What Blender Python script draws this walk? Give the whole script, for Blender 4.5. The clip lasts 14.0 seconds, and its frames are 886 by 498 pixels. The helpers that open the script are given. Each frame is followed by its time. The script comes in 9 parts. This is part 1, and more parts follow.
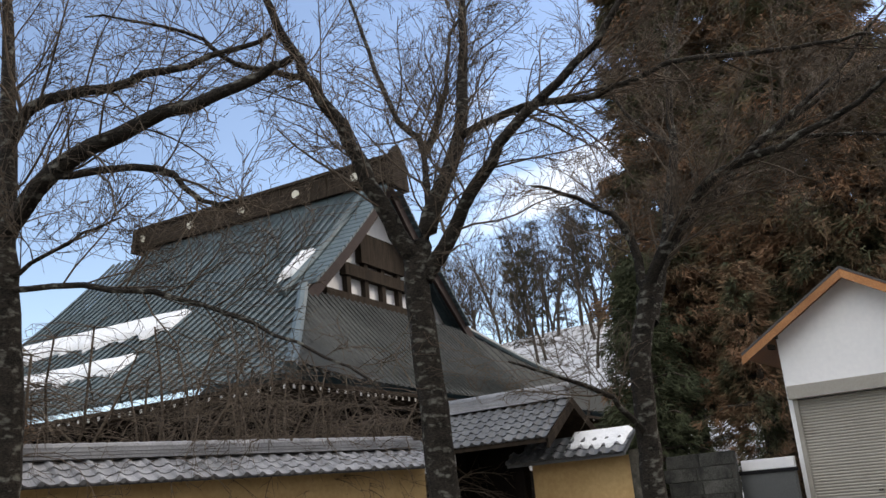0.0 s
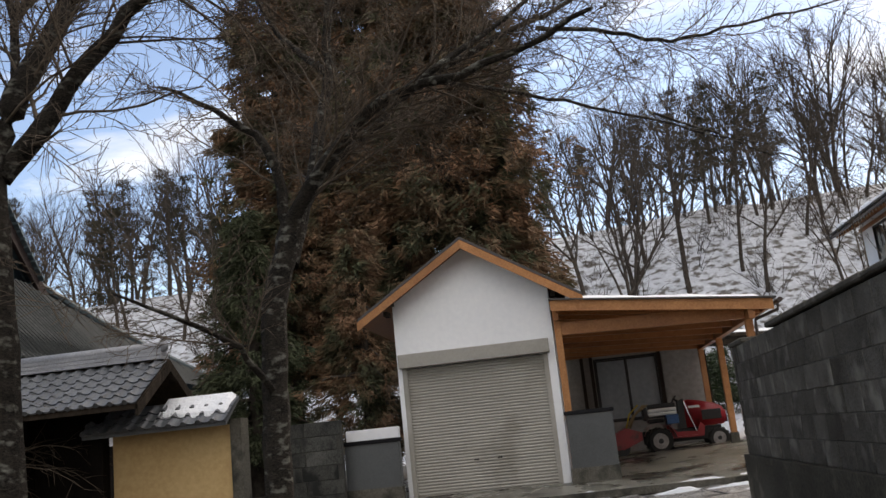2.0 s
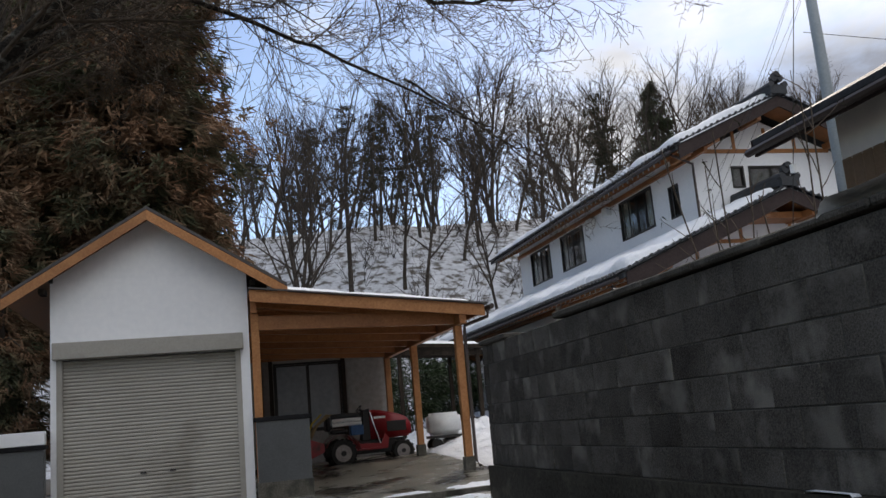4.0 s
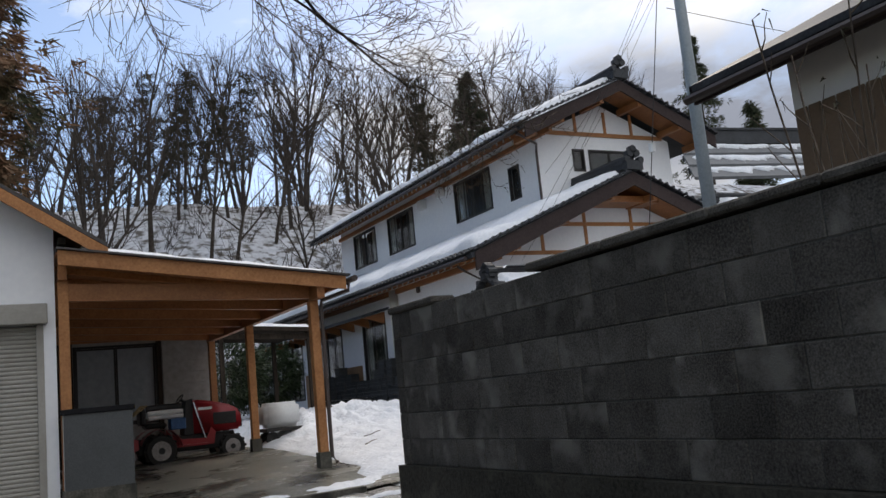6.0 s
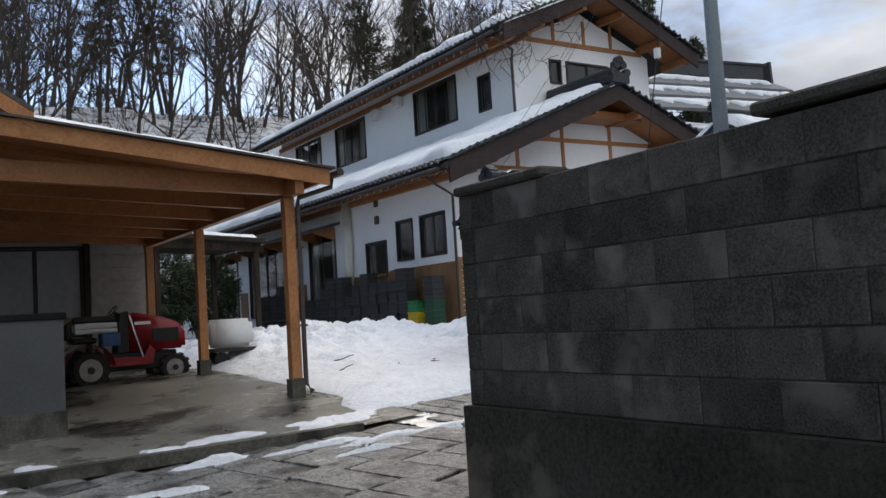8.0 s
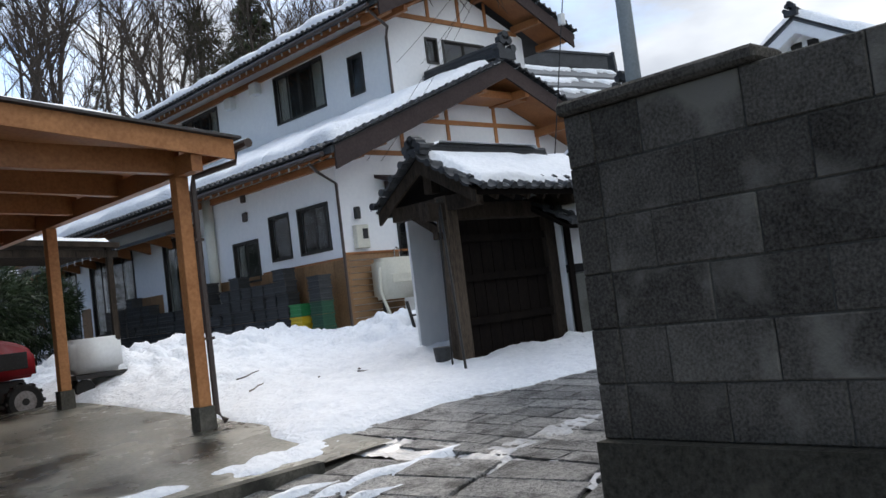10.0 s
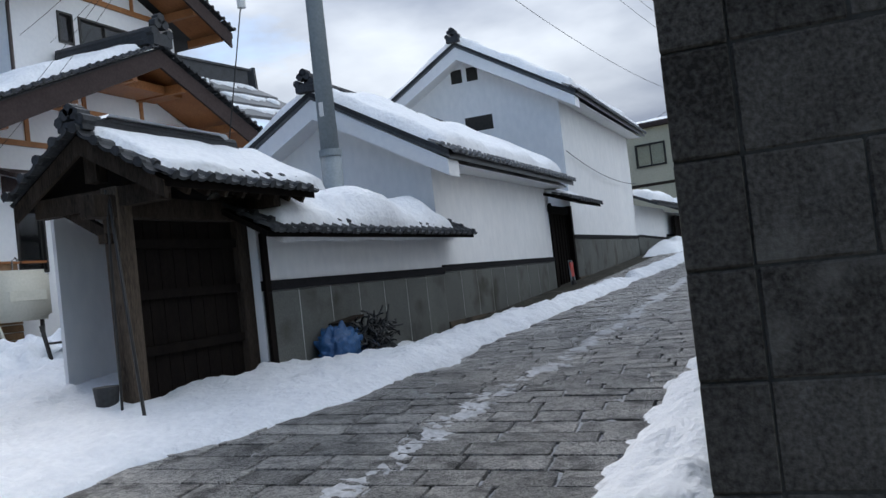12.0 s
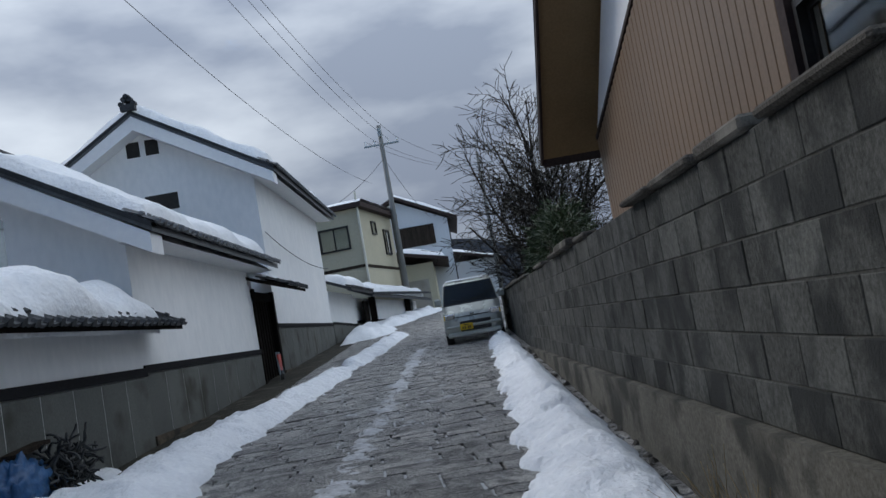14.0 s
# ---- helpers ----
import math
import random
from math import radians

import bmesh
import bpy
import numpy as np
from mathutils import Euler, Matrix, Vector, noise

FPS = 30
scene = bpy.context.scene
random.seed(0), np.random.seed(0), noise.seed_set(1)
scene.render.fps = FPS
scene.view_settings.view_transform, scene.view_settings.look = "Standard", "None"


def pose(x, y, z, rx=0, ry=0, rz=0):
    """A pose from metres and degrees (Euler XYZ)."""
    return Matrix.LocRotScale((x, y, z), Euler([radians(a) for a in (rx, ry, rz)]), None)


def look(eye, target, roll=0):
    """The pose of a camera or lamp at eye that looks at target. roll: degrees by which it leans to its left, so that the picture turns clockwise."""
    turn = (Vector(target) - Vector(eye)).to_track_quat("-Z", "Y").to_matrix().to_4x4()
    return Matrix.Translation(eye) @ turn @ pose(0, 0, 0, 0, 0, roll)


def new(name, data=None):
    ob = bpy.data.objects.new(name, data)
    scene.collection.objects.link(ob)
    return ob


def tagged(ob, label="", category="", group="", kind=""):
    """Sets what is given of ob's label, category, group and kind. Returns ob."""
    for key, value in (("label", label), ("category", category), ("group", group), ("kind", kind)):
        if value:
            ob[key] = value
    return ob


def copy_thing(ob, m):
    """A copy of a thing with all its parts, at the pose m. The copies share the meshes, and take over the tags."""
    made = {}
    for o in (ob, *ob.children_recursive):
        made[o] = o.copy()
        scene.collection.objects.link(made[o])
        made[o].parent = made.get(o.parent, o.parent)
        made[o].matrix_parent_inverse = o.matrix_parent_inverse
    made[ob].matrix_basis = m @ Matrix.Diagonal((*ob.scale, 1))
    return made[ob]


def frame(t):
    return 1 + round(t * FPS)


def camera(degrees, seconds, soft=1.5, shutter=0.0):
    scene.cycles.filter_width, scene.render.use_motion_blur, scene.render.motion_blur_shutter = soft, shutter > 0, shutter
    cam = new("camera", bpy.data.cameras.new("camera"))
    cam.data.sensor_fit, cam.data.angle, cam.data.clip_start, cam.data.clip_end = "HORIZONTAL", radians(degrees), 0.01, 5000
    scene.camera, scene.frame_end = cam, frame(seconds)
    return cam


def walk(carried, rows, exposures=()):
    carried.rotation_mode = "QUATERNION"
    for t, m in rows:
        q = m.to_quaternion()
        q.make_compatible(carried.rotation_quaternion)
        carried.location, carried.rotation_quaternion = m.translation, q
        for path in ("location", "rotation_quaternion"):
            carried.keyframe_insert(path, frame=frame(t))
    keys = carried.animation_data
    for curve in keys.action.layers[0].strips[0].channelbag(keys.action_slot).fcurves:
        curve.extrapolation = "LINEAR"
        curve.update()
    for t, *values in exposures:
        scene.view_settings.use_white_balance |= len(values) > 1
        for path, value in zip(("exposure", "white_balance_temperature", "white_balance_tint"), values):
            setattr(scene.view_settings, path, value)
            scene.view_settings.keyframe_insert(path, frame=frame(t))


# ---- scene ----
cam = camera(53.0, 14.0)
METRES, EYE, TILT, LEAN, TURN = 17.9, 1.5, 0.0, 0.0, 33.6
ROWS = [
    (0.0, 0.0, 0.0, 0.0, 1.45, 16.06, 5.04),
    (0.5, -0.0076, 0.0264, -0.0017, -4.8, 16.08, 6.06),
    (1.0, -0.0087, 0.0591, -0.0012, -9.9, 14.85, 7.22),
    (1.5, -0.0079, 0.0909, -0.0006, -15.53, 14.17, 7.51),
    (2.0, -0.0089, 0.1244, -0.002, -25.13, 12.14, 5.88),
    (2.5, -0.0062, 0.1597, -0.0026, -33.7, 11.3, 5.48),
    (3.0, -0.0048, 0.1921, -0.0015, -39.59, 12.45, 5.46),
    (3.5, 0.0036, 0.2272, -0.0014, -43.72, 12.8, 5.01),
    (4.0, 0.0116, 0.2606, -0.0031, -48.08, 10.89, 5.0),
    (6.5, 0.0968, 0.4236, 0.0008, -63.11, 8.64, 5.22),
    (7.0, 0.1184, 0.4558, 0.0002, -64.41, 6.87, 4.23),
    (7.5, 0.1438, 0.4855, -0.0002, -65.11, 4.99, 3.25),
    (10.0, 0.2647, 0.6264, 0.0028, -76.66, 3.27, 6.99),
    (10.5, 0.2893, 0.6474, 0.0041, -79.69, 5.32, 6.46),
    (11.0, 0.3194, 0.6668, 0.0058, -84.94, 3.61, 6.5),
    (11.5, 0.3498, 0.6811, 0.0053, -92.26, 1.72, 6.53),
    (12.0, 0.3851, 0.6907, 0.0067, -101.06, 1.96, 6.37),
    (12.5, 0.4203, 0.6969, 0.007, -112.04, 1.22, 6.63),
    (13.0, 0.4564, 0.7021, 0.0071, -119.29, 1.18, 7.3),
    (13.5, 0.4923, 0.7064, 0.0094, -123.31, 2.11, 8.83),
    (14.0, 0.5319, 0.7031, 0.0116, -122.67, 4.86, 10.08),
]
EXPO = [(0.0, 0.88, 7900, 15), (1.0, 0.62, 8050, 16), (1.5, 0.64, 8200, 17), (3.0, 0.5, 7900, 15), (4.0, 0.22, 7450, 15), (6.5, 0.21, 7400, 14), (7.5, 0.28, 7300, 13), (8.5, 0.38, 7200, 13), (10.0, 0.60, 7000, 12), (11.0, 0.3, 6700, 10), (12.0, 0.48, 6700, 11), (13.0, 0.46, 6500, 9), (13.5, 0.18, 6500, 9), (14.0, 0.14, 6550, 10)]
walk(cam, [(t, pose(0, 0, EYE, TILT, LEAN, TURN) @ pose(METRES * x, METRES * y, METRES * z, 90 + pitch, roll, yaw)) for t, x, y, z, yaw, pitch, roll in ROWS], EXPO)

# ---- world and sun ----
SUN_ELEVATION, SUN_AZIMUTH = radians(36), radians(32)  # azimuth from +y towards +x
world = bpy.data.worlds.new("world")
scene.world = world
world.use_nodes = True
nt = world.node_tree
nt.nodes.clear()


def wn(kind, **values):
    n = nt.nodes.new(kind)
    for key, value in values.items():
        n.inputs[key].default_value = value
    return n


sky = nt.nodes.new("ShaderNodeTexSky")
sky.sky_type, sky.sun_disc, sky.sun_elevation, sky.sun_rotation = "NISHITA", False, SUN_ELEVATION, SUN_AZIMUTH
sky.altitude, sky.air_density, sky.dust_density, sky.ozone_density = 600, 1.0, 0.3, 3.0
blue = wn("ShaderNodeBackground", Strength=0.15)
nt.links.new(sky.outputs[0], blue.inputs[0])
tc = nt.nodes.new("ShaderNodeTexCoord")
stretch = nt.nodes.new("ShaderNodeMapping")
stretch.inputs["Scale"].default_value = (1.0, 1.0, 2.1)
stretch.inputs["Location"].default_value = (0.35, 0.1, 0.0)
nt.links.new(tc.outputs["Generated"], stretch.inputs[0])
big = wn("ShaderNodeTexNoise", Scale=2.3, Detail=9.0, Roughness=0.58, Distortion=0.25)
nt.links.new(stretch.outputs[0], big.inputs["Vector"])
sep = nt.nodes.new("ShaderNodeSeparateXYZ")
nt.links.new(tc.outputs["Generated"], sep.inputs[0])
# the cover thickens towards the east and opens in the north-west
bias = nt.nodes.new("ShaderNodeMath")
bias.operation = "MULTIPLY_ADD"
bias.inputs[1].default_value = 0.22
nt.links.new(sep.outputs["X"], bias.inputs[0])
north = nt.nodes.new("ShaderNodeMath")
north.operation = "MULTIPLY_ADD"
north.inputs[1].default_value = -0.105
nt.links.new(sep.outputs["Y"], north.inputs[0])
nt.links.new(big.outputs[0], north.inputs[2])
nt.links.new(north.outputs[0], bias.inputs[2])
cover = nt.nodes.new("ShaderNodeValToRGB")
cover.color_ramp.elements[0].position, cover.color_ramp.elements[1].position = 0.41, 0.55
nt.links.new(bias.outputs[0], cover.inputs[0])
fine = wn("ShaderNodeTexNoise", Scale=2.4, Detail=6.0, Roughness=0.48)
shift = nt.nodes.new("ShaderNodeMapping")
shift.inputs["Location"].default_value = (4.0, 2.0, 1.0)
shift.inputs["Scale"].default_value = (1.0, 1.0, 2.6)
nt.links.new(tc.outputs["Generated"], shift.inputs[0])
nt.links.new(shift.outputs[0], fine.inputs["Vector"])
dusk = nt.nodes.new("ShaderNodeMath")
dusk.operation = "MULTIPLY_ADD"
dusk.inputs[1].default_value = 0.27
nt.links.new(sep.outputs["X"], dusk.inputs[0])
nt.links.new(fine.outputs[0], dusk.inputs[2])
shade = nt.nodes.new("ShaderNodeValToRGB")
shade.color_ramp.elements[0].position, shade.color_ramp.elements[0].color = 0.42, (0.84, 0.92, 1.0, 1)
shade.color_ramp.elements[1].position, shade.color_ramp.elements[1].color = 0.78, (0.23, 0.275, 0.36, 1)
nt.links.new(dusk.outputs[0], shade.inputs[0])
cloud = wn("ShaderNodeBackground", Strength=0.9)
nt.links.new(shade.outputs[0], cloud.inputs[0])
# an overcast sky is brightest overhead
zenith = nt.nodes.new("ShaderNodeMapRange")
for key, value in (("From Min", 0.0), ("From Max", 1.0), ("To Min", 0.72), ("To Max", 2.4)):
    zenith.inputs[key].default_value = value
nt.links.new(sep.outputs["Z"], zenith.inputs[0])
nt.links.new(zenith.outputs[0], cloud.inputs["Strength"])
mixed = nt.nodes.new("ShaderNodeMixShader")
nt.links.new(cover.outputs[0], mixed.inputs[0])
nt.links.new(blue.outputs[0], mixed.inputs[1])
nt.links.new(cloud.outputs[0], mixed.inputs[2])
out = nt.nodes.new("ShaderNodeOutputWorld")
nt.links.new(mixed.outputs[0], out.inputs[0])

sun = new("sun", bpy.data.lights.new("sun", "SUN"))
sun.data.energy, sun.data.angle, sun.data.color = 1.1, radians(18), (1.0, 0.96, 0.9)
toward = Vector((math.sin(SUN_AZIMUTH) * math.cos(SUN_ELEVATION), math.cos(SUN_AZIMUTH) * math.cos(SUN_ELEVATION), math.sin(SUN_ELEVATION)))
sun.matrix_world = look(toward * 50, (0, 0, 0))


# ---- materials ----
def material(name, a, b, rough=0.8, grain=30.0, stain=1.2, bump=0.3, depth=0.01, metal=0.0, streak=(1, 1, 1), vary=0.0, dirt=None, dirt_at=0.62, spec=0.4, pores=0.0, shuffle=False):
    """Two colours mixed by large stains and fine grain in world metres, with fine relief. vary: from piece to piece. dirt: a third colour in blotches. pores: sandy grit. shuffle: each piece has its own stains."""
    m = bpy.data.materials.new(name)
    m.use_nodes = True
    t = m.node_tree
    p = t.nodes["Principled BSDF"]
    link = t.links.new
    geo = t.nodes.new("ShaderNodeNewGeometry")
    mp = t.nodes.new("ShaderNodeMapping")
    mp.inputs["Scale"].default_value = streak
    place = geo.outputs["Position"]
    if shuffle:
        own = t.nodes.new("ShaderNodeObjectInfo")
        away = t.nodes.new("ShaderNodeVectorMath")
        away.operation = "MULTIPLY_ADD"
        away.inputs[1].default_value = (41.0, 67.0, 23.0)
        link(own.outputs["Random"], away.inputs[0])
        link(place, away.inputs[2])
        place = away.outputs[0]
    link(place, mp.inputs[0])
    n1 = t.nodes.new("ShaderNodeTexNoise")
    n1.inputs["Scale"].default_value, n1.inputs["Detail"].default_value, n1.inputs["Roughness"].default_value = stain, 6, 0.65
    n2 = t.nodes.new("ShaderNodeTexNoise")
    n2.inputs["Scale"].default_value, n2.inputs["Detail"].default_value = grain, 4
    link(mp.outputs[0], n1.inputs["Vector"])
    link(mp.outputs[0], n2.inputs["Vector"])
    add = t.nodes.new("ShaderNodeMath")
    add.operation = "MULTIPLY_ADD"
    add.inputs[1].default_value = 0.55
    link(n2.outputs[0], add.inputs[0])
    half = t.nodes.new("ShaderNodeMath")
    half.operation = "MULTIPLY"
    half.inputs[1].default_value = 0.6
    link(n1.outputs[0], half.inputs[0])
    link(half.outputs[0], add.inputs[2])
    if pores:
        n4 = t.nodes.new("ShaderNodeTexNoise")
        n4.inputs["Scale"].default_value, n4.inputs["Detail"].default_value, n4.inputs["Roughness"].default_value = grain * 2.6, 3, 0.7
        link(geo.outputs["Position"], n4.inputs["Vector"])
        grit = t.nodes.new("ShaderNodeMath")
        grit.operation = "MULTIPLY_ADD"
        grit.inputs[1].default_value = pores
        link(n4.outputs[0], grit.inputs[0])
        less = t.nodes.new("ShaderNodeMath")
        less.operation = "SUBTRACT"
        less.inputs[1].default_value = pores * 0.5
        link(add.outputs[0], less.inputs[0])
        link(less.outputs[0], grit.inputs[2])
        add = grit
    ramp = t.nodes.new("ShaderNodeValToRGB")
    ramp.color_ramp.elements[0].position, ramp.color_ramp.elements[1].position = 0.42, 0.74
    ramp.color_ramp.elements[0].color, ramp.color_ramp.elements[1].color = (*a, 1), (*b, 1)
    link(add.outputs[0], ramp.inputs[0])
    colour = ramp.outputs[0]
    if dirt:
        n3 = t.nodes.new("ShaderNodeTexNoise")
        n3.inputs["Scale"].default_value, n3.inputs["Detail"].default_value = stain * 1.7, 8
        off = t.nodes.new("ShaderNodeMapping")
        off.inputs["Location"].default_value, off.inputs["Scale"].default_value = (7, 3, 5), streak
        link(place, off.inputs[0])
        link(off.outputs[0], n3.inputs["Vector"])
        r3 = t.nodes.new("ShaderNodeValToRGB")
        r3.color_ramp.elements[0].position, r3.color_ramp.elements[1].position = dirt_at - 0.08, dirt_at + 0.06
        link(n3.outputs[0], r3.inputs[0])
        mx = t.nodes.new("ShaderNodeMix")
        mx.data_type = "RGBA"
        mx.inputs["B"].default_value = (*dirt, 1)
        for s in mx.inputs:
            if s.type == "RGBA" and s.name == "B":
                s.default_value = (*dirt, 1)
        link(r3.outputs[0], mx.inputs[0])
        link(colour, [s for s in mx.inputs if s.type == "RGBA" and s.name == "A"][0])
        colour = [s for s in mx.outputs if s.type == "RGBA"][0]
    if vary:
        info = t.nodes.new("ShaderNodeObjectInfo")
        rng = t.nodes.new("ShaderNodeMapRange")
        rng.inputs["To Min"].default_value, rng.inputs["To Max"].default_value = 1 - vary, 1 + vary
        link(info.outputs["Random"], rng.inputs[0])
        hsv = t.nodes.new("ShaderNodeHueSaturation")
        link(rng.outputs[0], hsv.inputs["Value"])
        link(colour, hsv.inputs["Color"])
        colour = hsv.outputs[0]
    link(colour, p.inputs["Base Color"])
    rr = t.nodes.new("ShaderNodeMapRange")
    rr.inputs["To Min"].default_value, rr.inputs["To Max"].default_value = max(rough - 0.14, 0.03), min(rough + 0.12, 1)
    link(n1.outputs[0], rr.inputs[0])
    link(rr.outputs[0], p.inputs["Roughness"])
    p.inputs["Metallic"].default_value, p.inputs["Specular IOR Level"].default_value = metal, spec
    if bump:
        bp = t.nodes.new("ShaderNodeBump")
        bp.inputs["Strength"].default_value, bp.inputs["Distance"].default_value = bump, depth
        link(add.outputs[0], bp.inputs["Height"])
        link(bp.outputs[0], p.inputs["Normal"])
    return m


plaster = material("white_plaster", (0.76, 0.775, 0.80), (0.83, 0.84, 0.855), 0.85, 9, 0.5, 0.05, 0.005)
plaster_wall = material("weathered_plaster", (0.71, 0.725, 0.74), (0.81, 0.815, 0.82), 0.85, 7, 0.35, 0.12, 0.01, streak=(1, 1, 0.5))
# darker than the plaster: the carport's shade is put into this colour
shaded_panel = material("carport_shade_panel", (0.22, 0.215, 0.20), (0.33, 0.325, 0.31), 0.8, 9, 0.6, 0.15, 0.01)
yellow_plaster = material("ochre_plaster", (0.50, 0.33, 0.15), (0.62, 0.44, 0.22), 0.9, 12, 0.6, 0.2, 0.01)
cream_plaster = material("cream_plaster", (0.40, 0.38, 0.29), (0.50, 0.47, 0.36), 0.9, 14, 0.4, 0.2, 0.01)
blue_plaster = material("pale_blue_plaster", (0.52, 0.545, 0.575), (0.62, 0.645, 0.675), 0.9, 14, 0.4, 0.1, 0.01)
snow = material("snow", (0.69, 0.715, 0.75), (0.82, 0.84, 0.865), 0.75, 14, 2.2, 1.0, 0.06, spec=0.3, pores=0.1)
# base greyed to paint in the slope's shade; the blotches are leaf litter
hill_snow = material("shaded_snow_with_leaf_litter", (0.40, 0.425, 0.46), (0.62, 0.64, 0.68), 0.85, 2.2, 0.9, 0.6, 0.2, dirt=(0.10, 0.09, 0.078), dirt_at=0.565)
slush_ice = material("grey_slush", (0.22, 0.225, 0.23), (0.50, 0.51, 0.53), 0.4, 26, 3.0, 0.6, 0.02, spec=0.5)
earth = material("wet_earth", (0.055, 0.05, 0.042), (0.10, 0.09, 0.075), 0.75, 14, 0.8, 0.6, 0.03)
paving = material("granite_paving", (0.050, 0.048, 0.046), (0.46, 0.445, 0.42), 0.38, 24, 2.2, 1.0, 0.04, vary=0.28, dirt=(0.045, 0.042, 0.038), dirt_at=0.60, spec=0.5, pores=0.95, shuffle=True)
concrete = material("wet_concrete", (0.25, 0.24, 0.205), (0.50, 0.48, 0.41), 0.28, 24, 0.55, 0.3, 0.01, dirt=(0.08, 0.07, 0.055), dirt_at=0.58, spec=0.5)
footing_concrete = material("stained_concrete", (0.065, 0.062, 0.05), (0.15, 0.14, 0.12), 0.85, 30, 1.3, 0.6, 0.012, dirt=(0.035, 0.035, 0.03), dirt_at=0.56, spec=0.2, pores=0.4)
stained_foot = material("rust_stained_foot", (0.05, 0.043, 0.033), (0.13, 0.105, 0.075), 0.85, 26, 1.4, 0.5, 0.01, dirt=(0.03, 0.027, 0.022), dirt_at=0.56, spec=0.2)
block_dark = material("sooty_concrete_block", (0.029, 0.026, 0.023), (0.124, 0.116, 0.103), 0.92, 80, 1.5, 0.6, 0.012, vary=0.2, dirt=(0.165, 0.156, 0.138), dirt_at=0.63, spec=0.1, pores=0.12, shuffle=True)
dark_footing = material("blackened_concrete", (0.020, 0.019, 0.0155), (0.066, 0.062, 0.051), 0.9, 30, 1.4, 0.7, 0.012, dirt=(0.10, 0.093, 0.075), dirt_at=0.64, spec=0.12, pores=0.4)
block_light = material("weathered_concrete_block", (0.029, 0.030, 0.0275), (0.100, 0.102, 0.094), 0.9, 44, 1.7, 0.8, 0.012, vary=0.22, dirt=(0.024, 0.0255, 0.0245), dirt_at=0.555, streak=(1, 1, 0.75), spec=0.2, pores=0.35, shuffle=True)
mortar = material("mortar", (0.03, 0.03, 0.027), (0.075, 0.074, 0.066), 0.95, 40, 2, 0.5, 0.01)
kawara = material("grey_roof_tile", (0.055, 0.06, 0.066), (0.13, 0.14, 0.15), 0.45, 30, 1.4, 0.25, 0.006, vary=0.2, spec=0.5)
kawara_dark = material("dark_roof_tile", (0.028, 0.030, 0.033), (0.06, 0.064, 0.07), 0.6, 30, 1.4, 0.25, 0.006, vary=0.2, spec=0.22)
kawara_pale = material("pale_roof_tile", (0.16, 0.165, 0.18), (0.30, 0.31, 0.33), 0.5, 30, 1.4, 0.3, 0.006, vary=0.18, spec=0.5)
copper = material("patinated_roof", (0.040, 0.066, 0.078), (0.092, 0.135, 0.152), 0.55, 8, 0.5, 0.3, 0.02, spec=0.5)
roof_brown = material("mossy_roof", (0.042, 0.048, 0.049), (0.088, 0.095, 0.093), 0.8, 10, 0.6, 0.3, 0.02)
timber = material("fresh_timber", (0.29, 0.115, 0.040), (0.47, 0.215, 0.085), 0.6, 26, 1.6, 0.25, 0.004, streak=(1, 1, 1), vary=0.14)
timber_long = material("varnished_cedar", (0.23, 0.085, 0.028), (0.38, 0.16, 0.06), 0.5, 26, 1.6, 0.25, 0.004, vary=0.12)
old_wood = material("weathered_wood", (0.014, 0.011, 0.009), (0.058, 0.045, 0.035), 0.92, 30, 2.0, 0.8, 0.012, streak=(3, 3, 0.4), spec=0.08)
post_wood = material("grey_brown_timber", (0.030, 0.024, 0.019), (0.135, 0.105, 0.080), 0.9, 30, 2.2, 0.8, 0.012, streak=(4, 4, 0.4), spec=0.08)
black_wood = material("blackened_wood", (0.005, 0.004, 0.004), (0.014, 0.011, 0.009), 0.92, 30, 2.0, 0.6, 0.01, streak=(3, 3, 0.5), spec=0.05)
barge_brown = material("brown_fascia", (0.035, 0.025, 0.024), (0.06, 0.045, 0.043), 0.7, 20, 1.2, 0.15, 0.004, spec=0.12)
wood_siding = material("pine_cladding", (0.16, 0.085, 0.038), (0.30, 0.17, 0.08), 0.6, 20, 1.4, 0.25, 0.004, vary=0.14)
dark_panel = material("dark_granite_panel", (0.050, 0.055, 0.058), (0.085, 0.092, 0.096), 0.45, 60, 0.8, 0.12, 0.003, vary=0.1, spec=0.5)
grey_panel = material("grey_dado_panel", (0.085, 0.09, 0.085), (0.14, 0.145, 0.135), 0.8, 40, 0.7, 0.15, 0.004, vary=0.08, dirt=(0.06, 0.06, 0.05), dirt_at=0.6, spec=0.2)
joint_white = material("pale_joint", (0.42, 0.43, 0.42), (0.56, 0.56, 0.55), 0.8, 30, 1, 0.1)
black_trim = material("black_trim", (0.008, 0.008, 0.009), (0.018, 0.018, 0.020), 0.8, 30, 1, 0.1, spec=0.1)
shutter_metal = material("beige_shutter", (0.30, 0.285, 0.255), (0.36, 0.345, 0.31), 0.45, 30, 0.6, 0.08, 0.003, dirt=(0.25, 0.235, 0.205), dirt_at=0.62)
tin = material("dark_sheet_roof", (0.045, 0.042, 0.042), (0.075, 0.07, 0.07), 0.5, 20, 0.9, 0.1, 0.004)
pipe_brown = material("brown_pipe", (0.045, 0.032, 0.028), (0.07, 0.052, 0.046), 0.4, 30, 1, 0.05)
pipe_white = material("cream_pipe", (0.58, 0.58, 0.50), (0.68, 0.67, 0.60), 0.45, 30, 1, 0.05)
frame_dark = material("dark_aluminium", (0.014, 0.013, 0.012), (0.03, 0.028, 0.026), 0.4, 30, 1, 0.05)
curtain = material("pale_curtain", (0.30, 0.29, 0.27), (0.42, 0.41, 0.38), 0.9, 30, 2, 0.2, streak=(6, 6, 0.3))
